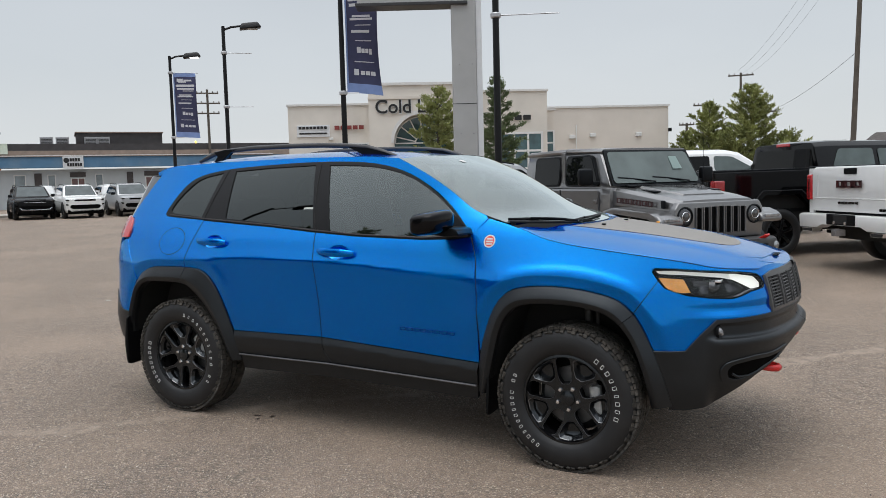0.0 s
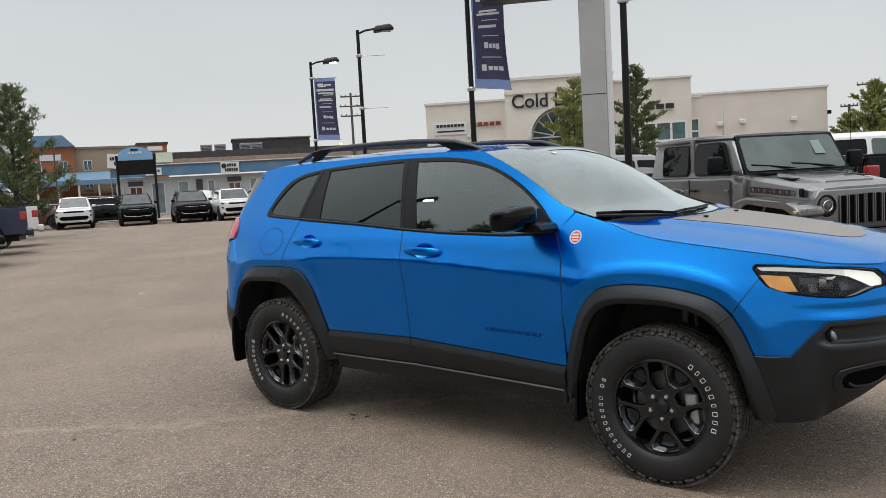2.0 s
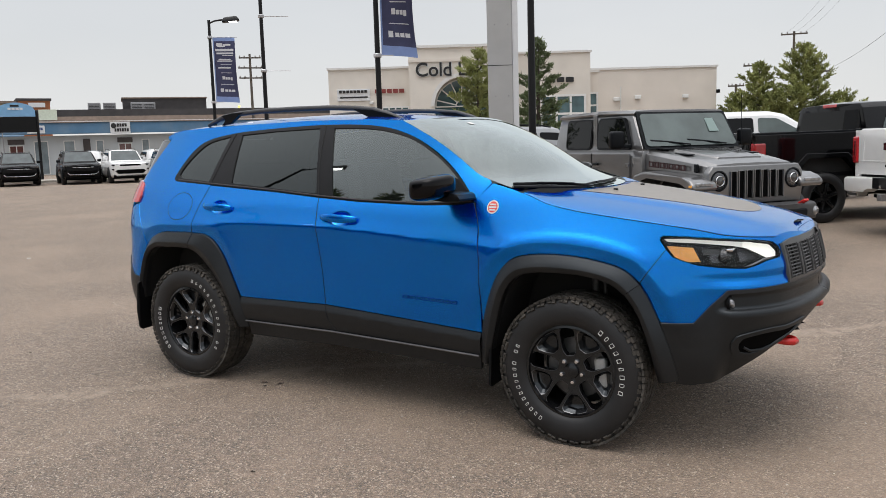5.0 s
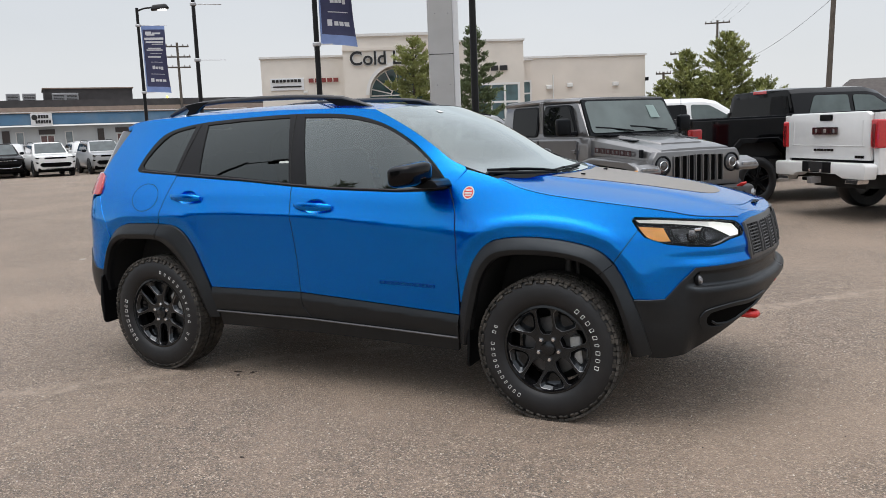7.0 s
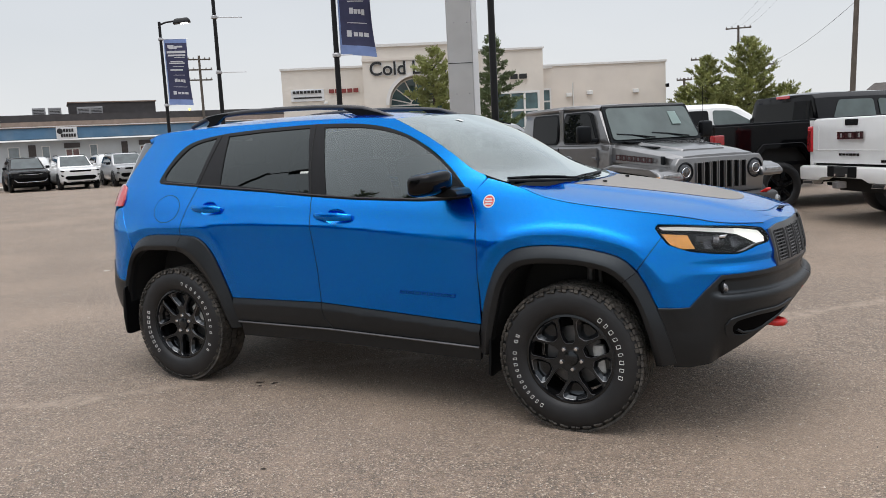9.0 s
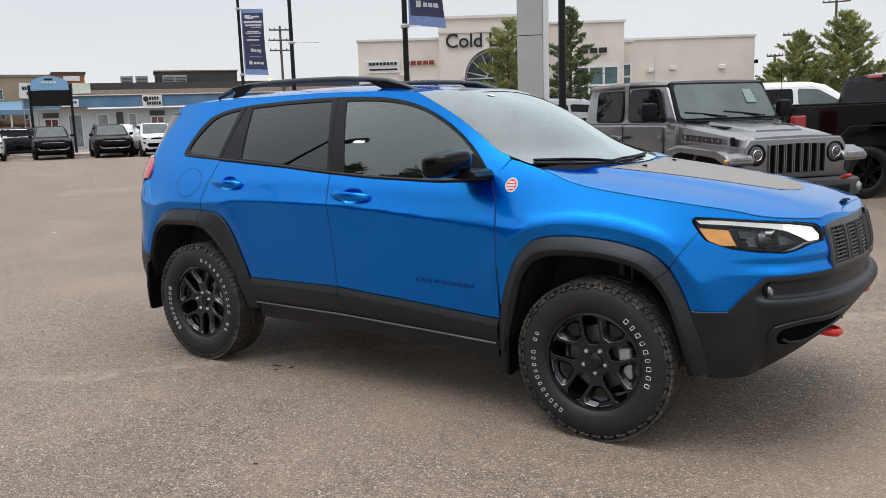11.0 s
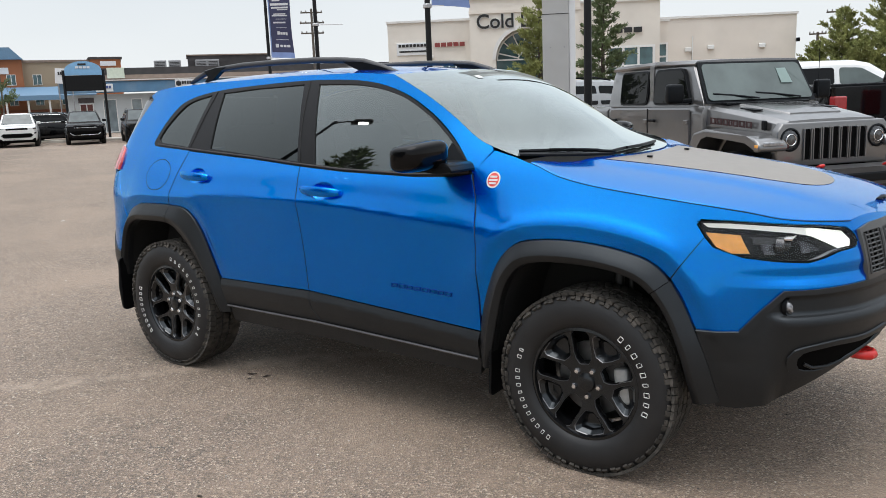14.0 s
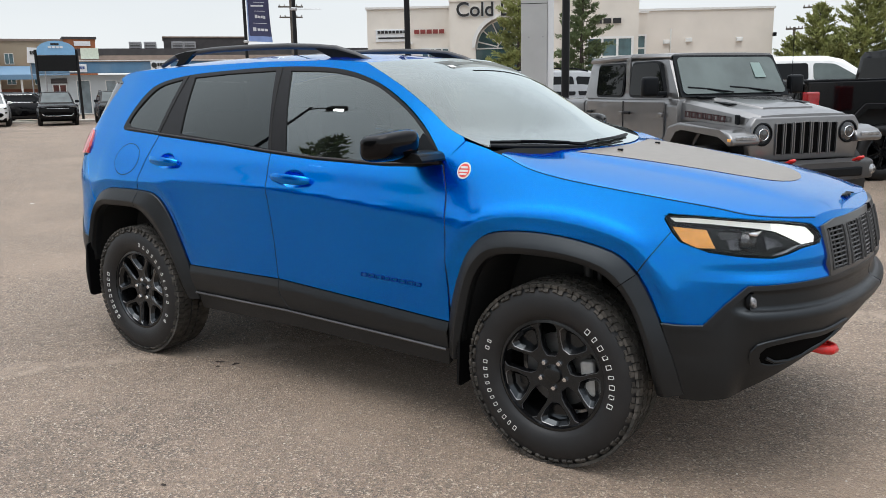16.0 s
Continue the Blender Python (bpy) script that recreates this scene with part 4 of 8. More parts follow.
    for foot in ([(-1.36, 1.757), (-1.25, 1.770), (-1.13, 1.774), (-1.20, 1.752), (-1.27, 1.70), (-1.36, 1.69), (-1.31, 1.725)], [(-.24, 1.757), (-.08, 1.740), (.06, 1.704), (.13, 1.682), (.06, 1.672), (-.06, 1.678), (-.14, 1.712)]):
        prism("rail_foot", foot, "y", side * .492, side * .522, SATINBLK, rail, 0.005)

# hood: a height field between its two edges
hood_e = [skin(p[0], p[1], 1) for p in HOODLINE]
hx = np.array([p[0] for p in hood_e])
order = np.argsort(hx)


def hood_surf(x, y):
    ax = np.abs(y)
    zc = crom((.85, 1.05, 1.3, 1.6, 1.9, 2.1, 2.24, 2.31, 2.36), (1.30, 1.272, 1.248, 1.207, 1.158, 1.118, 1.081, 1.052, 1.02), x)
    ze = np.interp(x, hx[order], np.array([p[2] for p in hood_e])[order])
    ye = np.interp(x, hx[order], np.array([p[1] for p in hood_e])[order])
    t = np.clip(ax / np.maximum(ye, 0.3), 0, 1.1)
    bulge = 0.012 / (1 + np.exp((ax - .50 + .06 * (x - 1.2)) * 55)) * np.clip((2.25 - x) / .3, 0, 1)
    return np.stack([x, y, zc - 0.012 - (zc - ze - .012) * t**3.2 + bulge], -1)


front, LIP = [], []
for u_ in np.linspace(2.43, UU[16], 9):
    z_ = 1.04
    for _ in range(8):
        p_ = skin(u_, z_, 1)
        z_ = float(hood_surf(np.array([p_[0]]), np.array([p_[1]]))[0, 2])
    front.append((float(p_[0]), float(p_[1])))
    LIP.append((float(u_), z_))
front[-1] = (front[-1][0], 0)
half = [(float(p[0]), float(p[1]) - .003) for p in hood_e]
cowl = [(1.235, 0), (1.228, .2), (1.20, .4), (1.135, .60), (1.06, .735)]
half = cowl + [p for p in half if p[0] > 1.06] + front
outline = half + [(x, -y) for x, y in half[::-1] if y != 0]
sheet("hood", hood_surf, outline, [], BLUE, car, spacing=0.04, thick=0.015)
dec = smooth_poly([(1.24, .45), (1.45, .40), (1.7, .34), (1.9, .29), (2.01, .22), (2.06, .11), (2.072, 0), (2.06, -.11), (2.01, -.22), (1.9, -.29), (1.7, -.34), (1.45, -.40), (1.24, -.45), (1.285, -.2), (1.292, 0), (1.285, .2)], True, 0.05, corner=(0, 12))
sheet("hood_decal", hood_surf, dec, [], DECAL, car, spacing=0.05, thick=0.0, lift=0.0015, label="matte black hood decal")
for nx, ny in ((1.36, -.24), (1.36, .24)):
    z = float(hood_surf(np.array([nx]), np.array([ny]))[0, 2])
    box("washer_nozzle", (nx, ny, z + .005), (.024, .015, .010), SATINBLK, car, 0.003)
z = float(hood_surf(np.array([2.25]), np.array([0.0]))[0, 2])
for q, w in enumerate((.018, .022, .022, .018)):
    bm = bmesh.new()
    add_box(bm, (2.262 + .002 * (q % 2), -.06 + .04 * q, z + .002), (.024 + .008 * (q % 2), w * .8, .007), 0.002)
    part("emblem_mark", bm, SATINBLK, car)

# windscreen, cowl and roof
ws = [skin(p[0], p[1], 1) for p in WS_EDGE]


def screen_surf(t, s):
    k = np.linspace(0, 1, len(ws))
    x, y, z = (np.interp(t, k, np.array(ws)[:, i]) for i in range(3))
    bow = 1 - s**2
    return np.stack([x + (.29 - .17 * t) * bow, s * (y - .004), z + (-.030 + .054 * t + .05 * np.sin(np.pi * t) * .35) * bow], -1)


pane = sheet("windscreen", screen_surf, [(0.0, -1), (1.0, -1), (1.0, 1), (0.0, 1)], [], SCREENGLASS, car, spacing=0.05, thick=0, lift=0, flip=True)
pane.visible_shadow = False
sheet("screen_border", screen_surf, [(0.0, -1), (1.0, -1), (1.0, 1), (0.0, 1)], [[(.032, -.965), (.965, -.965), (.965, .965), (.032, .965)]], GLOSSBLK, car, spacing=0.05, thick=0, lift=-0.003, flip=True)
sheet("inspection_sticker", screen_surf, [(.885, -.40), (.912, -.40), (.912, -.34), (.885, -.34)], [], mat("white_sticker", (0.6, 0.6, 0.58), rough=0.6, vary=0.1), car, spacing=.03, thick=0, lift=0.003, flip=True)
box("mirror_housing", (.44, 0, 1.60), (.10, .16, .08), GLOSSBLK, car, 0.02)
bm = bmesh.new()
pts = [(1.30 - .32 * s * s, .78 * s, 1.228 + .004 * s * s) for s in np.linspace(-1, 1, 15)]
for a, b in zip(pts, pts[1:]):
    q = [bm.verts.new(v) for v in (a, b, (b[0] - .14, b[1], b[2] - .01), (a[0] - .14, a[1], a[2] - .01))]
    bm.faces.new(q)
part("cowl_panel", bm, SATINBLK, car)
sheet("cowl_cover", screen_surf, [(0.0, -.985), (.035, -.965), (.035, -.80), (.02, -.62), (0.0, -.42)], [], SATINBLK, car, spacing=.03, thick=0.01, lift=0.008, flip=True)


def on_screen(t, s, up):
    p = screen_surf(np.array([t]), np.array([s]))[0]
    return Vector(p) + Vector((.5, 0, .85)) * up


for stops in (((.050, -.955), (.058, -.80), (.052, -.66), (.035, -.52), (.012, -.40)), ((.02, -.40), (.045, -.26), (.055, -.05), (.06, .15), (.06, .30))):
    bm = bmesh.new()
    add_rod(bm, [on_screen(t, s, .010) for t, s in stops], 0.008, 6)
    add_rod(bm, [on_screen(t - .010, s, .018) for t, s in stops[1:-1]], 0.006, 6)
    part("wiper", bm, SATINBLK, car, "black windscreen wiper")


def roof_surf(x, y):
    zc = crom((-2.15, -1.9, -1.5, -1.0, -.5, 0, .35), (1.60, 1.672, 1.718, 1.737, 1.737, 1.715, 1.672), x)
    zx, zz = zip(*ROOF_Z)
    ze = np.interp(x, zx, zz)
    ye = skin(x, ze, 1)[..., 1]
    return np.stack([x, y, zc - (zc - ze) * np.clip(np.abs(y) / ye, 0, 1.05)**2.6], -1)


head = [screen_surf(np.array([1.0]), np.array([s]))[0] for s in np.linspace(1, 0, 8)]
rx = np.linspace(.23, -1.84, 18)
rz = np.interp(rx, *zip(*ROOF_Z))
edge = [(float(a), float(skin(np.array([a]), np.array([b]), 1)[0, 1]) - .001) for a, b in zip(rx, rz)]
half = [(float(p[0]) - .004, float(p[1])) for p in head[::-1][:-1]] + edge + [(-1.93, .50), (-1.975, .35), (-1.99, .18), (-1.995, 0)]
sheet("roof", roof_surf, half + [(x, -y) for x, y in half[::-1] if y > 1e-6], [], BLUE, car, spacing=0.06, thick=0.03)

# painted lip between the hood's edge and the grille
for side in (-1, 1):
    base_ = [(u_, float(np.interp(u_, (2.43, 2.446, 2.55, UU[16]), (1.0, 1.006, 1.022, 1.028)))) for u_, z_ in LIP]
    sheet("nose_lip", flank(side), [(u_, max(z_ - .003, b_[1] + .004)) for (u_, z_), b_ in zip(LIP, base_)] + base_[::-1], [], BLUE, car, thick=0.01, lift=0.001, flip=side > 0)

# grille with seven openings
proud = lambda u, z: .009 + 0 * u
for side in (-1, 1):
    S, fl = flank(side), side > 0
    o = [(2.446, 1.008), (2.55, 1.024), (UU[16], 1.030), (UU[16], .838), (2.55, .832), (2.448, .828)]
    holes = []
    for q in range(4):
        c = UU[16] - q * .150
        lo, hi = (c - .060 if q < 3 else 2.462), min(c + .060, UU[16] - .0005)
        top = 1.010 - .004 * q
        holes.append([(lo + .004, .848), (hi - (.004 if q else 0), .848), (hi, top), (lo, top - .003)])
    frame_m = mat("grey_black_grille", (0.034, 0.034, 0.035), rough=0.42, vary=0.1, coat=0.3)
    g = sheet("grille", S, o, holes, frame_m, car, thick=0.03, lift=0.014, flip=fl)
    sheet("grille_backing", S, o, [], VOID, g, thick=0, lift=-0.014, flip=fl)
    for h in holes:
        slot = new("grille_slot")
        slot.parent = g
        bm = bmesh.new()
        for r in range(10):
            zz = .857 + r * .0160
            add_rod(bm, [skin(u_, zz, side, proud) for u_ in np.linspace(h[0][0], h[1][0], 4)], 0.0040, 5)
        for u_ in np.linspace(h[0][0], h[1][0], 4 if h[1][0] < UU[16] - .01 else 3):
            add_rod(bm, [skin(u_, zz, side, proud) for zz in (.848, .93, 1.008)], 0.0050, 5)
        part("grille_mesh", bm, frame_m, slot)
        for a_, b_ in ((h[0], h[3]), (h[1], h[2])):
            if a_[0] < UU[16] - .01:
                bm = bmesh.new()
                add_rod(bm, [Vector(skin(a_[0] + (b_[0] - a_[0]) * k / 4, a_[1] + (b_[1] - a_[1]) * k / 4, side)) + Vector((.014, 0, 0)) for k in range(5)], 0.006, 6)
                part("slot_rim", bm, frame_m, slot, smooth=True)

# floor pan, interior
box("floor_pan", (0, 0, .40), (1.70, 1.50, .16), DARK, car, 0.02)
box("floor_pan", (0, 0, .52), (4.2, 1.02, .22), DARK, car, 0.02)
box("engine_bay", (1.55, 0, .82), (1.2, 1.0, .5), DARK, car, 0.02)
box("engine_bay", (2.14, 0, .72), (.22, 1.0, .40), DARK, car, 0.02)
for side in (-1, 1):
    sheet("door_liner", flank(side), [(-1.0, .40), (.86, .40), (.86, 1.16), (-1.0, 1.20)], [], DARK, car, thick=0, lift=-0.05, flip=side > 0)
CLOTH = mat("dark_seat_fabric", (0.03, 0.03, 0.032), rough=0.9, vary=0.2, scale=12)
for sx in (.15, -.75):
    for sy in (-.36, .36):
        bm = bmesh.new()
        add_box(bm, (sx, sy, .78), (.5, .48, .16), 0.05)
        add_box(bm, (sx - .30, sy, 1.12), (.14, .46, .62), 0.05, rot=Matrix.Rotation(radians(-12), 3, "Y"))
        add_box(bm, (sx - .37, sy, 1.50), (.09, .26, .17), 0.04)
        part("seat", bm, CLOTH, car, smooth=40)
box("dashboard", (.86, 0, 1.10), (.42, 1.36, .24), CLOTH, car, 0.05)
box("cargo_cover", (-1.6, 0, 1.1), (.9, 1.2, .05), CLOTH, car, 0.01)
bm = bmesh.new()
add_lathe(bm, [(.19 + .015 * math.cos(a), .015 * math.sin(a)) for a in (2 * math.pi * j / 8 for j in range(9))], axis="x", n=28, centre=(.60, .36, 1.10))
part("steering_wheel", bm, SATINBLK, car, smooth="all")

# round fender badge and door lettering, as plain shapes
for r, lift_, m, nm in ((.034, .001, WHITE_LET, "badge_rim"), (.0275, .002, mat("badge_red", (0.62, 0.06, 0.05), rough=0.4, vary=0.2, scale=60), "badge_face")):
    sheet(nm, flank(-1), [(.905 + r * math.cos(t), 1.187 + r * math.sin(t)) for t in np.linspace(0, 2 * math.pi, 25)[:-1]], [], m, car, spacing=.02, thick=0.001, lift=lift_)
for dz_, w_ in ((.012, .018), (-.002, .022), (-.015, .018)):
    sheet("badge_bar", flank(-1), [(.905 - w_, 1.187 + dz_ - .004), (.905 + w_, 1.187 + dz_ - .004), (.905 + w_, 1.187 + dz_ + .004), (.905 - w_, 1.187 + dz_ + .004)], [], WHITE_LET, car, thick=0, lift=0.003)
for q in range(8):
    a = .352 + q * .0455
    z0 = .684 - q * .0011
    sheet("lettering_bar", flank(-1), [(a, z0 - .0095), (a + .036, z0 - .0095), (a + .039, z0 + .0095), (a + .003, z0 + .0095)], [[(a + .0045, z0 - .0055), (a + .0325, z0 - .0055), (a + .034, z0 + .0055), (a + .006, z0 + .0055)]],
          mat("blue_black_lettering", (0.004, 0.055, 0.26), rough=0.3, metal=0.7, vary=0.1), car, spacing=.02, thick=0.003, lift=0.004)


# ---- wheels ----
def make_wheel(parent, at, side, spin=0.0, radius=0.385, width=0.245, lettering=True, rim_r=0.231):
    """A wheel with tyre, blocks of tread, raised letters as plain blocks, alloy rim, brake and nuts. side: -1 shows its face to -y."""
    hub = new("wheel")
    hub.parent = parent
    hub.matrix_local = Matrix.Translation(at) @ (Matrix.Rotation(math.pi, 4, "Z") if side > 0 else Matrix()) @ Matrix.Rotation(spin, 4, "Y")
    w, R = width / 2, radius
    bm = bmesh.new()
    prof = [(rim_r - .004, -w + .038), (rim_r + .008, -w + .016), (rim_r + .03, -w + .004), (rim_r + .062, -w - .002), (rim_r + .09, -w), (R - .040, -w + .008), (R - .022, -w + .020), (R - .012, -w + .030), (R - .009, -w * .4), (R - .009, w * .4),
            (R - .012, w - .03), (R - .03, w - .01), (rim_r + .06, w), (rim_r, w - .03)]
    add_lathe(bm, prof, n=72)
    tyre = part("tyre", bm, RUBBER, hub, "black all-terrain tyre", smooth=50)
    bm = bmesh.new()
    n = 72
    for k in range(n):
        a = 2 * math.pi * k / n
        for j, (yy, ww, off) in enumerate(((-w + .030, .040, 0), (-w * .42, .042, .5), (0.0, .036, .0), (w * .42, .042, .5), (w - .030, .040, 0))):
            t = a + off * 2 * math.pi / n
            rot = Matrix.Rotation(-t, 3, "Y") @ Matrix.Rotation(radians((-14, 18, -12, 18, 14)[j]), 3, "X")
            rr = R - .0065 if j in (1, 2, 3) else R - .009
            c = Vector((rr * math.cos(t), yy, rr * math.sin(t)))
            add_box(bm, c, (.012, ww, 2 * math.pi * R / n * (.88 if k % 2 else .80)), 0, rot)
        t = a + (.25 if k % 2 else 0) * 2 * math.pi / n
        c = Vector(((R - .026) * math.cos(t), -w + .013, (R - .026) * math.sin(t)))
        add_box(bm, c, (.020 if k % 2 else .011, .010, .020), 0.0, Matrix.Rotation(-t, 3, "Y") @ Matrix.Rotation(radians(38), 3, "Z"))
    part("tread", bm, TREADRUB, tyre)
    if lettering:
        for a0, a1, num in ((radians(lettering[0]), radians(lettering[1]), 9), (radians(lettering[2]), radians(lettering[3]), 14)):
            for q in range(num):
                if num == 14 and q == 11:
                    continue
                t = a0 + (a1 - a0) * q / (num - 1)
                rot = Matrix.Rotation(-t, 3, "Y")
                rm = rim_r + (.046 if num == 9 else .062)
                c = Vector((rm * math.cos(t), -w - .0012, rm * math.sin(t)))
                hh, hw = (.0105, (.0082, .0060, .0088, .0074)[q % 4]) if num == 9 else (.0088, (.0062, .0050, .0066, .0044)[q % 4])
                bm = bmesh.new()
                for du, dv, su, sv in ((hh, 0, .0024, 2 * hw), (-hh, 0, .0024, 2 * hw), (0, hw, 2 * hh, .0024), (0, -hw, 2 * hh, .0024)):
                    if (q * 5 + int(du * 1000) + int(dv * 3000)) % 6 == 1:
                        su, sv = su * .72, sv * .72
                    add_box(bm, c + rot @ Vector((du, 0, dv)), (su, .004, sv), 0, rot)
                part("tyre_letter", bm, WHITE_LET, tyre, "raised white sidewall mark")
    # rim
    bm = bmesh.new()
    add_lathe(bm, [(rim_r + .004, -w + .030), (rim_r + .004, -w + .022), (rim_r - .008, -w + .020), (rim_r - .014, -w + .034), (rim_r - .020, -w + .07), (rim_r - .028, 0), (rim_r - .02, w - .03)], n=64)
    rim = part("rim", bm, RIM, hub, "satin black alloy rim", smooth=40)
    face = -w + .036

    def polar(points, turn):
        g = rim_r / .222
        return [(g * r * math.cos(turn + radians(d)), g * r * math.sin(turn + radians(d))) for r, d in points]

    def dish(x, z):
        r = np.hypot(x, z)
        return np.stack([x, face + np.interp(r, (0, .05, .08, .15, .20, .22), (.016, .014, .013, .006, -.001, -.004)), z], -1)

    outer = [((rim_r - .004) * math.cos(t), (rim_r - .004) * math.sin(t)) for t in np.linspace(0, 2 * math.pi, 73)[:-1]]
    openings, pockets = [], []
    for k in range(5):
        a = 2 * math.pi * k / 5 - math.pi / 2
        openings.append(round_poly(polar(((.074, -15), (.074, 15), (.098, 19.5), (.128, 17.5), (.160, 13.6), (.198, 11.4), (.210, 7.5), (.212, 0), (.210, -7.5), (.198, -11.4), (.160, -13.6), (.128, -17.5), (.098, -19.5)), a + math.pi / 5), .005))
        pockets.append(round_poly(polar(((.116, -8.5), (.116, 8.5), (.150, 17), (.190, 20.2), (.207, 17), (.2125, 0), (.207, -17), (.190, -20.2), (.150, -17)), a), .005))
    sheet("rim_face", dish, outer, openings + pockets, RIM, rim, spacing=.022, thick=0.045)
    for k, pk in enumerate(pockets):
        a = 2 * math.pi * k / 5 - math.pi / 2
        floor_ = lambda x, z: np.stack([x, face + .016 + np.interp(np.hypot(x, z), (.10, .130, .19, .222), (.006, .030, .032, .012)), z], -1)
        sheet("spoke_pocket", floor_, polar(((.104, -16), (.104, 16), (.140, 21), (.216, 22), (.218, 0), (.216, -22), (.140, -21)), a), [], RIM, rim, spacing=.02, thick=0)
        # chamfers along the openings, highlight put into their colour, and the sloped walls of the pockets
        for ln, nm_, m_, steps in ((openings[k], "spoke_chamfer", RIM_LIT, ((0, -.0004), (.035, .0045))), (pk, "spoke_chamfer", RIM_LIT, ((0, -.0006), (.055, .0028))), (pk, "pocket_wall", RIM, ((.055, .0028), (.34, .020), (.36, .05)))):
            bm = bmesh.new()
            pts = [Vector(dish(np.array([x]), np.array([z]))[0]) for x, z in ln]
            mid_ = Vector((sum(p.x for p in pts) / len(pts), 0, sum(p.z for p in pts) / len(pts)))
            loops_ = [[bm.verts.new((p.x + (mid_.x - p.x) * f, p.y + dy, p.z + (mid_.z - p.z) * f)) for p in pts] for f, dy in steps]
            for r0, r1 in zip(loops_, loops_[1:]):
                for i in range(len(r0)):
                    j = (i + 1) % len(r0)
                    bm.faces.new((r0[i], r0[j], r1[j], r1[i]))
            part(nm_, bm, m_, rim, smooth=30)
    bm = bmesh.new()
    add_lathe(bm, [(.082, face + .06), (.078, face + .030), (.068, face + .018), (.040, face + .014), (.036, face + .004), (.026, face + .0), (0.0, face - .001)], n=40)
    part("hub_cap", bm, RIM, rim, smooth=30)
    for k in range(5):
        t = 2 * math.pi * k / 5 - math.pi / 2
        c = (.057 * math.cos(t), face + .016, .058 * math.sin(t))
        bm = bmesh.new()
        add_lathe(bm, [(.0125, .03), (.0125, -.008), (.009, -.014), (0.0, -.015)], n=6, centre=c)
        part("lug_nut", bm, CHROME, rim, "bright steel lug nut")
    bm = bmesh.new()
    add_lathe(bm, [(.155, face + .10), (.155, face + .085), (.06, face + .082)], n=48)
    part("brake_disc", bm, DISC, hub, smooth=30)
    bm = bmesh.new()
    add_box(bm, (.138, face + .066, -.02), (.062, .05, .150), 0.014)
    part("brake_caliper", bm, CALIPER, hub)
    bm = bmesh.new()
    add_lathe(bm, [(rim_r - .03, w - .05), (0.0, w - .05)], n=40)
    part("wheel_back", bm, DARK, hub)
    return hub


for x_, z0, z1, r_ in ((1.395, .62, .90, .020), (1.445, .70, .89, .010)):
    rod("suspension_strut", [(x_, -.64, z0), (x_ - .012, -.62, z1)], r_, mat("dusty_chassis_metal", (0.07, 0.068, 0.066), rough=0.5, metal=0.4, vary=0.3, scale=20), car)
box("suspension_bracket", (1.42, -.655, .835), (.085, .03, .05), MATS["dusty_chassis_metal"], car, bevel=.006)
make_wheel(car, (1.352, -.805, .378), -1, spin=radians(-6), lettering=(46, -20, 233, 152))
make_wheel(car, (-1.40, -.775, .381), -1, spin=radians(-38), lettering=(185, 127, 38, -69))
make_wheel(car, (1.352, .805, .381), 1, spin=0.3, lettering=())
make_wheel(car, (-1.40, .775, .381), 1, spin=0.7, lettering=())


# ---- parked vehicles ----
GREY = mat("dark_grey_metallic_paint", (0.185, 0.183, 0.183), rough=0.33, metal=0.80, coat=0.9, coat_rough=0.03, vary=0.05, dirt=(0.2, 0.18, 0.16), dirt_amount=0.12, dirt_scale=4)
BLACKP = mat("black_car_paint", (0.003, 0.003, 0.0035), rough=0.07, spec=0.32, vary=0.1)
WHITEP = mat("white_car_paint", (0.72, 0.72, 0.71), rough=0.35, coat=0.8, coat_rough=0.05, vary=0.03)
SILVERP = mat("silver_grey_car_paint", (0.34, 0.345, 0.35), rough=0.33, metal=0.4, coat=0.8, vary=0.04)
CHARP = mat("charcoal_car_paint", (0.0045, 0.0046, 0.005), rough=0.2, spec=0.17, vary=0.06)
MAROONP = mat("dark_red_car_paint", (0.07, 0.012, 0.014), rough=0.3, coat=0.9, vary=0.06)
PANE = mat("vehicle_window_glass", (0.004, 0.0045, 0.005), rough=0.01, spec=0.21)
# the next two glasses hold the sky's reflection in a pale base colour
SKYPANE = mat("sky_toned_vehicle_glass", (0.085, 0.108, 0.104), rough=0.03, spec=0.6, vary=0.25, scale=2)
FARSKYPANE = mat("sky_toned_screen_glass", (0.060, 0.074, 0.075), rough=0.05, spec=0.45, vary=0.25, scale=2)
LAMPGLASS = mat("clear_lamp_glass", (0.30, 0.31, 0.32), rough=0.12, metal=0.6, coat=1.0, vary=0.5, scale=22)


def add_loft(bm, stations, cap=True):
    """Joins cross-sections (x, half outline of (y, z) from bottom to top), mirrored, into one skin."""
    rows_ = []
    for x, half in stations:
        pts = [(x, -y, z) for y, z in half] + [(x, y, z) for y, z in half[::-1]]
        rows_.append([bm.verts.new(p) for p in pts])
    n = len(rows_[0])
    for a, b in zip(rows_, rows_[1:]):
        for i in range(n):
            bm.faces.new((a[i], a[(i + 1) % n], b[(i + 1) % n], b[i]))
    if cap:
        bm.faces.new(rows_[0][::-1])
        bm.faces.new(rows_[-1])


def loft(name, stations, material, parent, label="", smooth=35, bevel=0.0):
    bm = bmesh.new()
    add_loft(bm, stations)
    if bevel:
        bmesh.ops.recalc_face_normals(bm, faces=bm.faces)
        es = [e for e in bm.edges if len(e.link_faces) == 2 and e.calc_face_angle(0) > radians(28)]
        bmesh.ops.bevel(bm, geom=es, offset=bevel, segments=2, affect="EDGES", profile=0.6, clamp_overlap=True)
    return part(name, bm, material, parent, label, smooth=smooth)


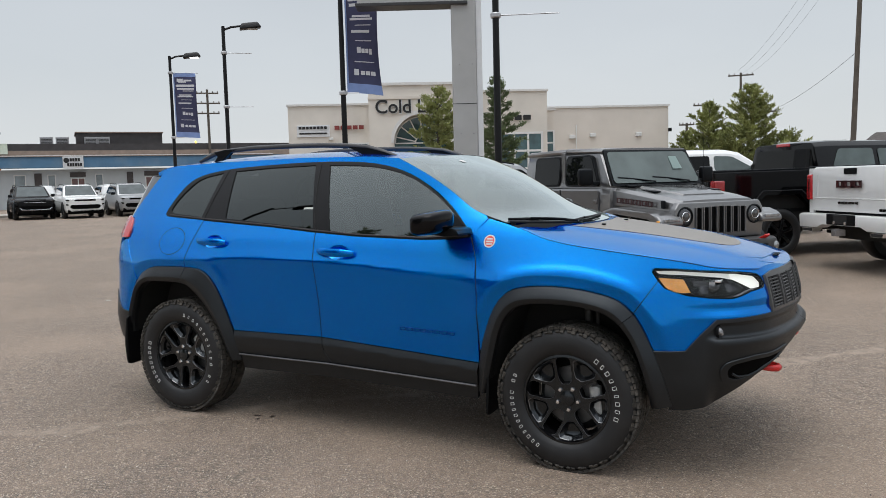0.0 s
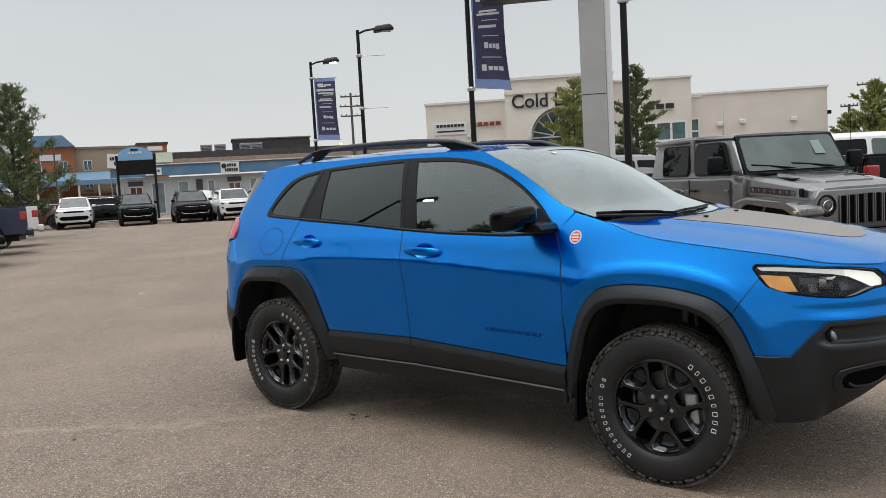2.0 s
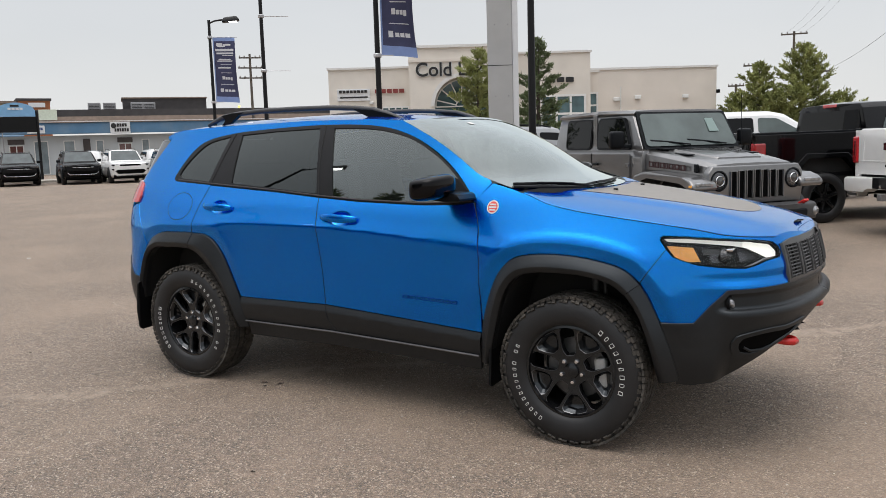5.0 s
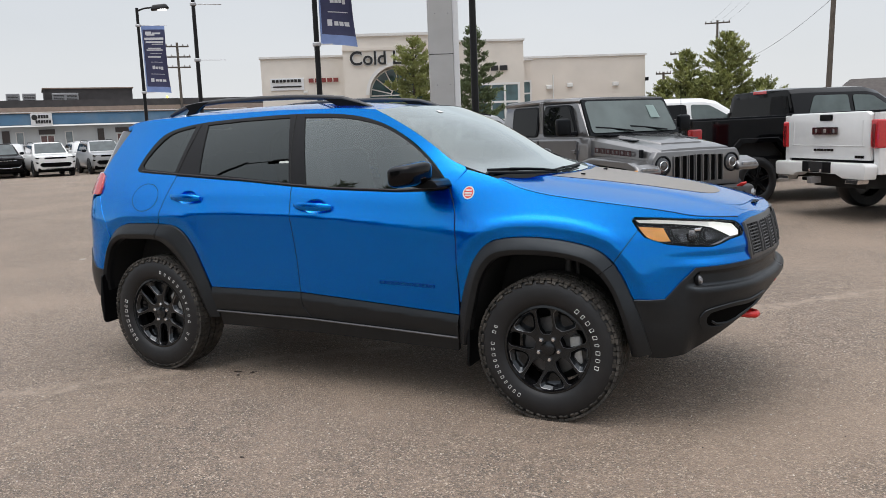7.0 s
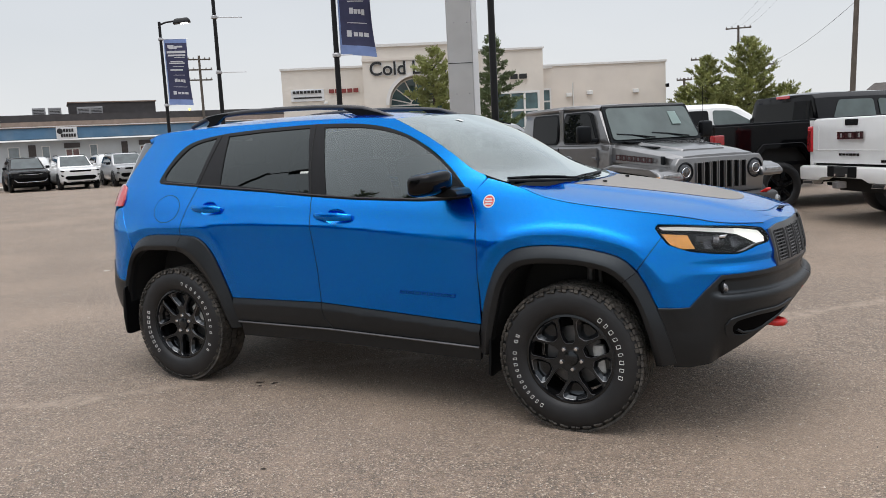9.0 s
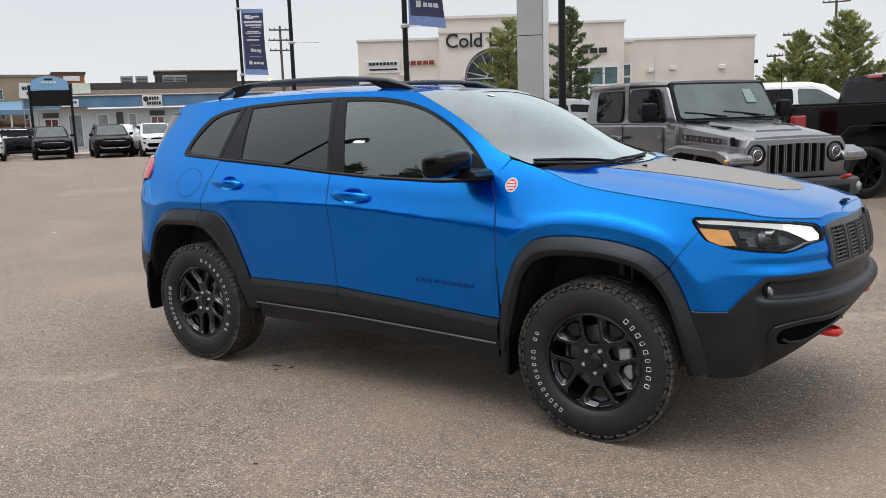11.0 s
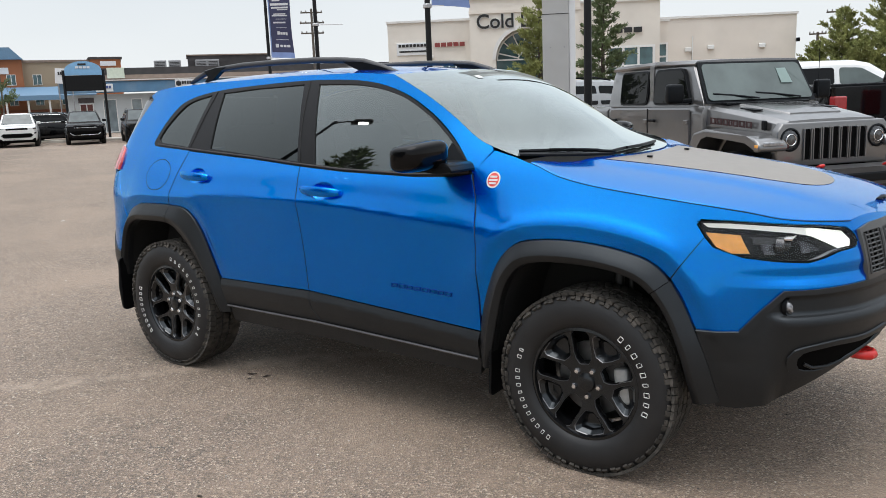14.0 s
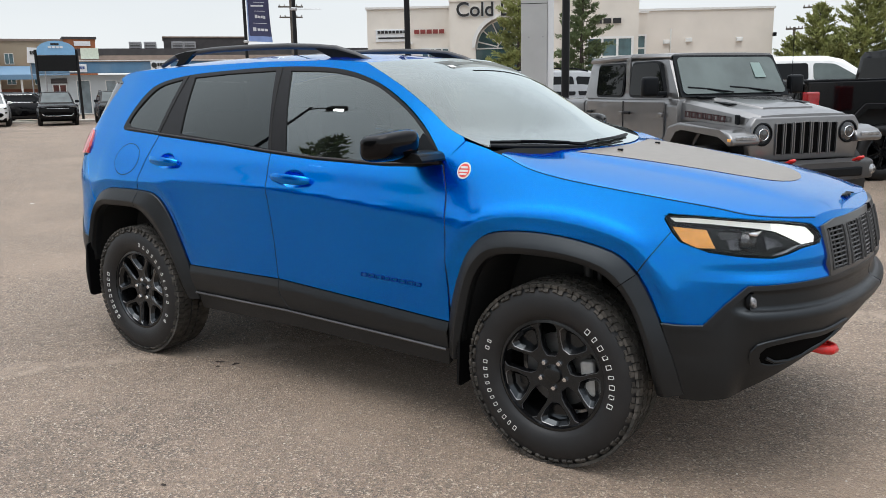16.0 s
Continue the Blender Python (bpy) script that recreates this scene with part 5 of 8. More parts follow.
def plate(name, pts, material, parent, thick=0.012, label="", off=0.0):
    """A flat pane through the given corners, with thickness."""
    P = [Vector(p) for p in pts]
    n = (P[1] - P[0]).cross(P[2] - P[0]).normalized()
    bm = bmesh.new()
    a = [bm.verts.new(p + n * off) for p in P]
    b = [bm.verts.new(p + n * (off - thick)) for p in P]
    k = len(P)
    bm.faces.new(a)
    bm.faces.new(b[::-1])
    for i in range(k):
        bm.faces.new((a[i], b[i], b[(i + 1) % k], a[(i + 1) % k]))
    return part(name, bm, material, parent, label)


def simple_wheel(parent, at, side, r=0.38, w=0.25, rim=RIM, spokes=5):
    hub = new("wheel")
    hub.parent = parent
    hub.matrix_local = Matrix.Translation(at) @ (Matrix.Rotation(math.pi, 4, "Z") if side > 0 else Matrix())
    bm = bmesh.new()
    h = w / 2
    add_lathe(bm, [(r * .60, -h + .03), (r * .66, -h + .005), (r * .82, -h), (r * .95, -h + .015), (r, -h + .04), (r, h - .04), (r * .92, h), (r * .6, h - .02)], n=36)
    part("tyre", bm, RUBBER, hub, smooth=50)
    bm = bmesh.new()
    add_lathe(bm, [(r * .62, -h + .028), (r * .60, -h + .022), (r * .56, -h + .05), (r * .54, 0), (0, 0)], n=30)
    for k in range(spokes):
        t = 2 * math.pi * k / spokes + .3
        c = Vector((r * .31 * math.cos(t), -h + .035, r * .31 * math.sin(t)))
        add_box(bm, c, (r * .56, .03, r * .15), 0.006, Matrix.Rotation(-t, 3, "Y"))
    add_lathe(bm, [(r * .18, -h + .04), (r * .16, -h + .015), (0, -h + .012)], n=16)
    part("rim", bm, rim, hub, smooth=30)
    return hub


def bars(name, at, right, up, widths, height, gap, material, parent, depth=0.006, hollow=False):
    """Lettering as a row of plain upright blocks from a corner, each a part."""
    right, up = Vector(right).normalized(), Vector(up).normalized()
    nrm = right.cross(up)
    x = 0.0
    for wd in widths:
        bm = bmesh.new()
        bars_ = ((0, 0, wd, height),) if not hollow else ((0, 0, wd * .28, height), (wd * .72, 0, wd * .28, height), (0, 0, wd, height * .22), (0, height * .78, wd, height * .22))
        for bx, bz, bw, bh in bars_:
            q = [Vector(at) + right * (x + bx + a * bw) + up * (bz + b * bh) + nrm * c for c in (0, depth) for a, b in ((0, 0), (1, 0), (1, 1), (0, 1))]
            v = [bm.verts.new(p) for p in q]
            for f in ((3, 2, 1, 0), (4, 5, 6, 7), (0, 1, 5, 4), (1, 2, 6, 5), (2, 3, 7, 6), (3, 0, 4, 7)):
                bm.faces.new([v[i] for i in f])
        part(name, bm, material, parent)
        x += wd + gap


def gladiator(m):
    """A boxy off-road pickup with an upright slotted grille; origin under the front axle."""
    g = thing("off_road_pickup", m, "dark grey off-road pickup with slotted grille and round headlights", "pickup truck")
    # tub with doors
    loft("body", [(-.60, [(.74, .62), (.80, .70), (.80, 1.22), (.76, 1.30)]), (-2.72, [(.74, .62), (.82, .70), (.82, 1.24), (.77, 1.32)])], GREY, g, bevel=0.02)
    # bonnet
    hood = loft("hood", [(.46, [(.56, .98), (.60, 1.08), (.585, 1.17), (.52, 1.215), (.25, 1.225)]), (.20, [(.58, .98), (.63, 1.08), (.62, 1.20), (.55, 1.245), (.28, 1.262)]),
                         (-.25, [(.64, .98), (.69, 1.08), (.68, 1.235), (.62, 1.275), (.30, 1.30)]), (-.62, [(.70, .98), (.75, 1.08), (.74, 1.265), (.68, 1.298), (.32, 1.315)])], GREY, g, bevel=0.008)
    loft("hood_bulge", [(.22, [(.18, 1.24), (.33, 1.25), (.31, 1.272)]), (-.45, [(.22, 1.27), (.42, 1.28), (.40, 1.322)]), (-.55, [(.22, 1.27), (.42, 1.28), (.40, 1.30)])], GREY, hood, bevel=0.006)
    for sy in (-1, 1):
        box("hood_vent", (-.18, sy * .48, 1.285), (.26, .10, .012), SATINBLK, hood, 0.004)
        box("hood_latch", (.26, sy * .655, 1.16), (.06, .035, .10), SATINBLK, hood, 0.012)
        bars("hood_lettering", (-.50 if sy < 0 else .26, sy * (.758 if sy < 0 else .655), 1.115), (1, .128, 0) if sy < 0 else (-1, .128, 0), (0, 0, 1), [.082, .082, .082, .036, .082, .082, .082], .068, .013, mat("dark_red_outlined_decal", (0.045, 0.016, 0.018), rough=0.5, vary=0.2, scale=30), g, hollow=True)
    # grille face with seven slots
    bm = bmesh.new()
    outl = [(-.66, .76), (.66, .76), (.69, .92), (.68, 1.12), (.62, 1.20), (-.62, 1.20), (-.68, 1.12), (-.69, .92)]
    add_prism(bm, outl, "x", .40, .50)
    bmesh.ops.bevel(bm, geom=list(bm.edges), offset=0.018, segments=3, affect="EDGES", profile=0.5)
    face = part("grille_panel", bm, GREY, g, smooth=35)
    for k in range(7):
        y = (k - 3) * .112
        zt = 1.145 - .004 * abs(k - 3)
        prism("grille_slot", smooth_poly([(y - .037, .83), (y + .037, .83), (y + .039, zt - .02), (y + .028, zt), (y - .028, zt), (y - .039, zt - .02)], True, .03, corner=(0, 1)), "x", .480, .5035, VOID, face)
        for sgn in (-1, 1):
            box("slot_rim", (.508, y + sgn * .043, (.83 + zt) / 2), (.034, .014, zt - .82), GREY, face, 0.005)
    for sy in (-1, 1):
        bm = bmesh.new()
        c = (.495, sy * .535, 1.035)
        add_lathe(bm, [(.118, -.01), (.118, .012), (.104, .018), (.098, .006)], axis="x", n=36, centre=c)
        part("headlight_rim", bm, SATINBLK, face, smooth=30)
        bm = bmesh.new()
        add_lathe(bm, [(.098, .006), (.07, .020), (.035, .026), (0, .028)], axis="x", n=32, centre=c)
        part("headlight", bm, mat("dark_led_lamp", (0.05, 0.052, 0.055), rough=0.1, metal=0.3, coat=1.0, vary=0.6, scale=30), face, smooth="all")
        bm = bmesh.new()
        add_lathe(bm, [(.052, .022), (.056, .032), (.060, .022)], axis="x", n=28, centre=(c[0], c[1], c[2]))
        part("lamp_ring", bm, CHROME, face, smooth="all")
        # fender
        fx = [(.56, .94), (.565, 1.0), (.50, 1.055), (.36, 1.078), (-.36, 1.078), (-.56, 1.015), (-.66, .86), (-.70, .62), (-.60, .62), (-.54, .84), (-.42, .99), (-.30, 1.035), (.34, 1.035), (.44, 1.0), (.47, .92)]
        prism("fender", fx, "y", sy * .60, sy * .945, GREY, g, 0.030, segs=4)
        box("fender_lamp", (.515, sy * .925, .990), (.06, .045, .040), AMBER, g, 0.012)
        box("daytime_lamp", (.555, sy * .775, 1.010), (.03, .24, .045), LAMPGLASS, g, 0.012)
        prism("wheel_house", [(-.55, .55), (.5, .55), (.48, 1.02), (-.45, 1.02)], "y", sy * .42, sy * .60, DARK, g)
        # doors and windows
        for x0, x1, nm in ((-.82, -1.68, "front_door"), (-1.70, -2.62, "rear_door")):
            plate(nm, [(x0, sy * .815, .70), (x1, sy * .825, .70), (x1, sy * .825, 1.26), (x0, sy * .815, 1.26)][::sy], GREY, g, 0.02, off=0.012)
            box("door_handle", (x1 + .12, sy * .86, 1.13), (.13, .03, .035), SATINBLK, g, 0.012)
            box("hinge", (x0 - .03, sy * .845, 1.12), (.08, .03, .05), GREY, g, 0.01)
            box("hinge", (x0 - .03, sy * .845, .84), (.08, .03, .05), GREY, g, 0.01)
        sd = lambda z: .785 - (z - 1.30) * .11
        for pts in ([(-.86, 1.336), (-1.62, 1.336), (-1.62, 1.709), (-1.06, 1.709)], [(-1.80, 1.336), (-2.44, 1.336), (-2.44, 1.709), (-1.80, 1.709)]):
            plate("side_window", [(x, sy * sd(z), z) for x, z in round_poly(pts, .07)][::sy], PANE, g, 0.01, off=0.016)
            plate("window_seal", [(x, sy * sd(z), z) for x, z in round_poly([(x + (.02 if i in (0, 3) else -.02), z + (.022 if z > 1.480 else -.022)) for i, (x, z) in enumerate(pts)], .08)][::sy], SATINBLK, g, 0.045, off=0.011)
        # mirrors
        bm = bmesh.new()
        add_box(bm, (-.84, sy * 1.0, 1.44), (.10, .20, .22), 0.035, segs=3)
        mr = part("mirror", bm, SATINBLK, g, smooth=35)
        box("mirror_arm", (-.84, sy * .86, 1.36), (.06, .16, .05), SATINBLK, mr, 0.015)
        rod("wiper", [(-.60, sy * .28 + .22, 1.365), (-.655, sy * .28 - .10, 1.405), (-.665, sy * .28 - .34, 1.425)], .011, SATINBLK, g, 6)
        simple_wheel(g, (0, sy * .80, .415), sy, r=.415, w=.285)
        simple_wheel(g, (-3.487, sy * .80, .415), sy, r=.415, w=.285)
    # hard top: pillars, roof panels and screen
    loft("cab", [(-.66, [(.745, 1.29), (.742, 1.309), (.74, 1.318), (.735, 1.327)]), (-.93, [(.775, 1.29), (.745, 1.444), (.70, 1.732), (.67, 1.768)]), (-2.70, [(.795, 1.300), (.765, 1.444), (.71, 1.750), (.68, 1.795)]), (-2.76, [(.79, 1.300), (.76, 1.444), (.70, 1.696), (.66, 1.750)])], GREY, g)
    loft("roof_panel", [(-.90, [(.70, 1.750), (.71, 1.768), (.66, 1.804), (.30, 1.813)]), (-1.70, [(.72, 1.768), (.73, 1.795), (.68, 1.833), (.30, 1.845)])], GREY, g, bevel=0.008)
    loft("roof_panel", [(-1.715, [(.72, 1.768), (.73, 1.795), (.68, 1.833), (.30, 1.845)]), (-2.76, [(.71, 1.750), (.72, 1.786), (.66, 1.820), (.30, 1.829)])], GREY, g, bevel=0.008)
    plate("windscreen", round_poly([(-.64, -.695, 1.341), (-.64, .695, 1.341), (-.885, .65, 1.750), (-.885, -.65, 1.750)], .06), SKYPANE, g, 0.01, off=0.022)
    plate("screen_seal", [(-.63, -.73, 1.313), (-.63, .73, 1.313), (-.90, .685, 1.777), (-.90, -.685, 1.777)], SATINBLK, g, 0.01, off=0.014)
    plate("paper_sheet", [(-.735, .32, 1.508), (-.735, .47, 1.508), (-.848, .45, 1.677), (-.848, .32, 1.677)], mat("white_paper", (0.20, 0.27, 0.255), rough=0.7, vary=0.05), g, 0.003, off=0.032)
    # bumper, bed and floor
    bm = bmesh.new()
    add_prism(bm, [(.60, -.78), (.78, -.62), (.82, -.3), (.82, .3), (.78, .62), (.60, .78), (.50, .78), (.50, -.78)], "z", .58, .76)
    bmesh.ops.bevel(bm, geom=list(bm.edges), offset=0.025, segments=2, affect="EDGES", profile=0.5)
    bump = part("bumper", bm, mat("dark_steel_bumper", (0.06, 0.06, 0.062), rough=0.4, metal=0.4, vary=0.1), g, smooth=35)
    box("bumper_face", (.70, 0, .66), (.26, .9, .10), SATINBLK, bump, 0.02)
    for sy in (-1, 1):
        bm = bmesh.new()
        add_lathe(bm, [(.055, 0), (.05, .02), (0, .026)], axis="x", n=20, centre=(.765, sy * .60, .67))
        part("fog_lamp", bm, LAMPGLASS, bump, smooth="all")
        bm = bmesh.new()
        add_rod(bm, [(.74, sy * .42 - .025, .76), (.82, sy * .42 - .025, .80), (.845, sy * .42, .805), (.82, sy * .42 + .025, .80), (.74, sy * .42 + .025, .76)], .014, 8)
        part("tow_hook", bm, RED, bump, smooth=True)
    loft("bed", [(-2.80, [(.70, .62), (.80, .70), (.80, 1.24), (.76, 1.28)]), (-4.35, [(.70, .62), (.80, .70), (.80, 1.26), (.76, 1.30)])], GREY, g, bevel=0.02)
    box("underframe", (-1.8, 0, .55), (4.8, .9, .2), DARK, g)
    box("cowl_vent", (-.56, 0, 1.318), (.10, 1.1, .02), SATINBLK, g, 0.004)
    rod("antenna", [(-.62, .76, 1.25), (-.64, .77, 2.0)], .004, SATINBLK, g, 5)
    for sy in (-1, 1):
        box("door_step", (-1.75, sy * .80, .56), (1.9, .10, .08), SATINBLK, g, 0.02)
        box("door_gap", (-1.69, sy * .838, .98), (.012, .012, .58), DARK, g)
        box("pillar_trim", (-1.71, sy * .755, 1.55), (.09, .03, .46), GREY, g, 0.008)
    for sy in (-1, 1):
        prism("rear_fender", [(-3.0, .80), (-3.12, 1.03), (-3.86, 1.03), (-4.0, .80), (-3.9, .8), (-3.8, .96), (-3.18, .96), (-3.1, .8)], "y", sy * .78, sy * .94, SATINBLK, g, 0.015)
    # the nose falls away from the windscreen
    for ob in g.children_recursive:
        if ob.type == "MESH" and ob.parent.name.split(".")[0] != "wheel":
            for v in ob.data.vertices:
                v.co.z -= .085 * min(max((v.co.x + .62) / 1.12, 0.0), 1.1) * (1 if v.co.z > .5 else .6)
    return g


def pickup(m, paint, label, roof=1.92, bumper=None, details=False):
    """A full-size crew-cab pickup; origin on the ground under the tailgate."""
    p = thing("pickup_truck", m, label, "pickup truck")
    bumper = bumper or paint
    B = lambda w, z0=.50: [(w - .10, z0), (w, z0 + .12), (w + .01, .95), (w - .02, 1.30), (w - .05, 1.42)]
    # bed with its walls and open top
    for sy in (-1, 1):
        side_ = [(0.02, .62), (.62, .62), (.70, .86), (.92, 1.06), (1.58, 1.06), (1.80, .86), (1.88, .55), (1.96, .55), (1.96, 1.45), (.0, 1.43)]
        prism("bed_side", side_, "y", sy * .90, sy * 1.01, paint, p, 0.018)
        arch = [(.56, .62), (.66, .90), (.88, 1.12), (1.62, 1.12), (1.85, .90), (1.93, .55), (1.86, .55), (1.78, .86), (1.58, 1.05), (.92, 1.05), (.72, .86), (.64, .62)]
        prism("bed_arch", arch, "y", sy * 1.0, sy * 1.035, paint if not details else SATINBLK, p, 0.012)
        prism("bed_rail", [(-.0, 1.425), (1.96, 1.445), (1.96, 1.475), (0, 1.455)], "y", sy * .88, sy * 1.0, SATINBLK, p, 0.008)
        prism("wheel_house", [(.62, .5), (1.9, .5), (1.86, 1.1), (.70, 1.1)], "y", sy * .55, sy * .895, DARK, p)
        box("tail_lamp", (.09, sy * .952, 1.17 if not details else 1.15), (.24 if details else .20, .142, .38 if details else .26), REDLENS if details else mat("dark_red_lamp_lens", (0.34, 0.014, 0.016), rough=0.15, coat=1.0, vary=0.15, scale=20), p, 0.03, segs=3)
        if details:
            box("tail_lamp_inner", (-.035, sy * .95, 1.13), (.012, .05, .30), mat("dark_red_lens", (0.16, 0.008, 0.01), rough=0.2, coat=1, vary=0.1), p, 0.004)
        simple_wheel(p, (1.25, sy * .86, .405), sy, r=.405, w=.275, spokes=6)
        simple_wheel(p, (4.98, sy * .86, .405), sy, r=.405, w=.275, spokes=6)
    box("bed_floor", (1.0, 0, .78), (1.9, 1.80, .06), SATINBLK, p)
    box("bulkhead", (1.93, 0, 1.10), (.06, 1.80, .70), paint, p, 0.01)
    # tailgate
    bm = bmesh.new()
    add_prism(bm, [(-.87, .80), (.87, .80), (.88, 1.40), (.80, 1.445), (-.80, 1.445), (-.88, 1.40)], "x", -.03, .05)
    bmesh.ops.bevel(bm, geom=list(bm.edges), offset=0.02, segments=3, affect="EDGES", profile=0.5)
    tg = part("tailgate", bm, paint, p, smooth=35)
    if details:
        box("tailgate_handle", (-.034, 0, 1.375), (.02, .27, .085), GLOSSBLK, tg, 0.012)
        bars("tailgate_emblem", (-.046, .26, 1.145), (0, -1, 0), (0, 0, 1), [.15, .20, .15], .10, .012, mat("dark_red_emblem", (0.06, 0.012, 0.014), rough=0.25, metal=0.5, coat=1, vary=0.1), tg, 0.02, hollow=True)
        bars("tailgate_lettering", (-.040, .24, .915), (0, -1, 0), (0, 0, 1), [.055] * 6, .032, .018, GLOSSBLK, tg, 0.008)
        bars("tailgate_marking", (-.040, -.62, .83), (0, -1, 0), (0, 0, 1), [.05, .05, .05], .035, .01, GLOSSBLK, tg, 0.006)
        for (y0, z0, y1, z1) in ((.78, .99, -.78, .99), (.74, 1.33, .74, .99), (-.74, 1.33, -.74, .99)):
            box("tailgate_crease", (-.031, (y0 + y1) / 2, (z0 + z1) / 2), (.012, abs(y1 - y0) + .015, abs(z1 - z0) + .012), paint, tg, 0.005)
    # rear bumper
    bm = bmesh.new()
    add_prism(bm, [(-.97, .56), (-.52, .56), (-.42, .64), (.42, .64), (.52, .56), (.97, .56), (.99, .74), (.94, .77), (-.94, .77), (-.99, .74)], "x", -.17, .02)
    bmesh.ops.bevel(bm, geom=list(bm.edges), offset=0.022, segments=2, affect="EDGES", profile=0.5)
    rb = part("rear_bumper", bm, bumper, p, smooth=35)
    box("plate_recess", (-.172, 0, .70), (.012, .62, .15), SATINBLK, rb, 0.01)
    box("hitch", (-.20, 0, .52), (.16, .10, .09), STEEL, rb, 0.01)
    if details:
        box("number_plate_bracket", (-.182, 0, .70), (.01, .30, .12), DARK, rb, 0.004)
        for sy in (-1, 1):
            box("plate_lamp", (-.19, sy * .12, .655), (.012, .035, .04), CHROME, rb, 0.004)
            bm = bmesh.new()
            add_prism(bm, [(sy * .62, .50), (sy * .86, .50), (sy * .88, .555), (sy * .64, .555)], "x", -.18, -.02)
            part("exhaust_tip", bm, CHROME, rb)
            bm = bmesh.new()
            add_prism(bm, [(sy * .635, .510), (sy * .85, .510), (sy * .865, .547), (sy * .652, .547)], "x", -.1835, -.1805)
            part("exhaust_opening", bm, DARK, rb)
    # cab
    C = lambda w, t, zr: [(w - .06, .48), (w, .62), (w + .005, 1.0), (w - .03, 1.36), (w - .06, 1.42)]
    loft("cab_body", [(2.02, C(1.0, 0, 0)), (4.45, C(1.0, 0, 0))], paint, p, bevel=0.02)
    zr = roof
    loft("cab_top", [(2.03, [(.93, 1.40), (.90, 1.50), (.80, zr - .10), (.72, zr - .03), (.3, zr - .02)]), (2.30, [(.94, 1.40), (.91, 1.50), (.82, zr - .09), (.74, zr - .01), (.3, zr + .02)]), (3.55, [(.94, 1.40), (.91, 1.50), (.82, zr - .09), (.74, zr - .01), (.3, zr + .02)]),
                      (3.85, [(.94, 1.40), (.90, 1.50), (.79, zr - .14), (.70, zr - .07), (.3, zr - .05)]), (4.50, [(.92, 1.36), (.90, 1.38), (.89, 1.385), (.88, 1.39), (.3, 1.40)])], paint, p, bevel=0.012)
    plate("rear_glass", [(2.02, -.80, 1.46), (2.02, .80, 1.46), (2.04, .72, zr - .13), (2.04, -.72, zr - .13)][::-1], PANE, p, 0.01, off=0.012)
    for sy in (-1, 1):
        sd = lambda z: .91 - (z - 1.50) / (zr - .09 - 1.50) * .09
        for pts in ([(2.30, 1.47), (3.15, 1.45), (3.15, zr - .14), (2.46, zr - .14)], [(3.25, 1.45), (4.20, 1.43), (3.66, zr - .16), (3.25, zr - .14)]):
            # pale panes: sky reflection is part of their base colour
            plate("side_window", [(x, sy * sd(z), z) for x, z in round_poly(pts, .06)][::-sy], PANE if pts[0][0] < 3 and paint is not BLACKP else SKYPANE, p, 0.01, off=0.014)
        for x in (2.20, 3.20):
            box("door_handle", (x + .22, sy * 1.015, 1.22), (.20, .03, .04), paint, p, 0.012)
            box("door_joint", (x, sy * 1.0, 1.0), (.008, .012, .78), DARK, p)
        bm = bmesh.new()
        add_box(bm, (4.05, sy * 1.12, 1.46), (.10, .22, .20), 0.03, segs=3)
        part("mirror", bm, SATINBLK, p, smooth=35)
        box("running_board", (3.3, sy * .98, .40), (2.2, .16, .06), SATINBLK, p, 0.02)
    plate("windscreen", [(4.42, -.78, 1.43), (4.42, .78, 1.43), (3.90, .66, zr - .10), (3.90, -.66, zr - .10)], SKYPANE, p, 0.01, off=0.02)
    # nose
    loft("hood", [(4.42, B(.98)), (5.4, B(.97)), (5.78, [(.84, .5), (.93, .62), (.93, .95), (.90, 1.20), (.84, 1.32)]), (5.88, [(.80, .55), (.88, .65), (.88, .95), (.84, 1.12), (.80, 1.2)])], paint, p, bevel=0.02)
    box("front_grille", (5.88, 0, .98), (.05, 1.4, .36), SATINBLK, p, 0.02)
    for sy in (-1, 1):
        prism("front_arch", [(4.36, .5), (4.44, .82), (4.66, 1.04), (5.30, 1.04), (5.52, .82), (5.6, .5), (5.5, .5), (5.42, .8), (5.24, .95), (4.72, .95), (4.54, .8), (4.46, .5)], "y", sy * .95, sy * 1.03, paint if not details else SATINBLK, p, 0.012)
        prism("wheel_well", [(4.46, .48), (5.5, .48), (5.4, .96), (4.56, .96)], "y", sy * .93, sy * .985, DARK, p)
    box("underframe", (2.9, 0, .50), (5.4, 1.1, .20), DARK, p)
    box("third_brake_lamp", (2.035, 0, zr - .045), (.03, .36, .055), REDLENS, p, 0.012)
    return p


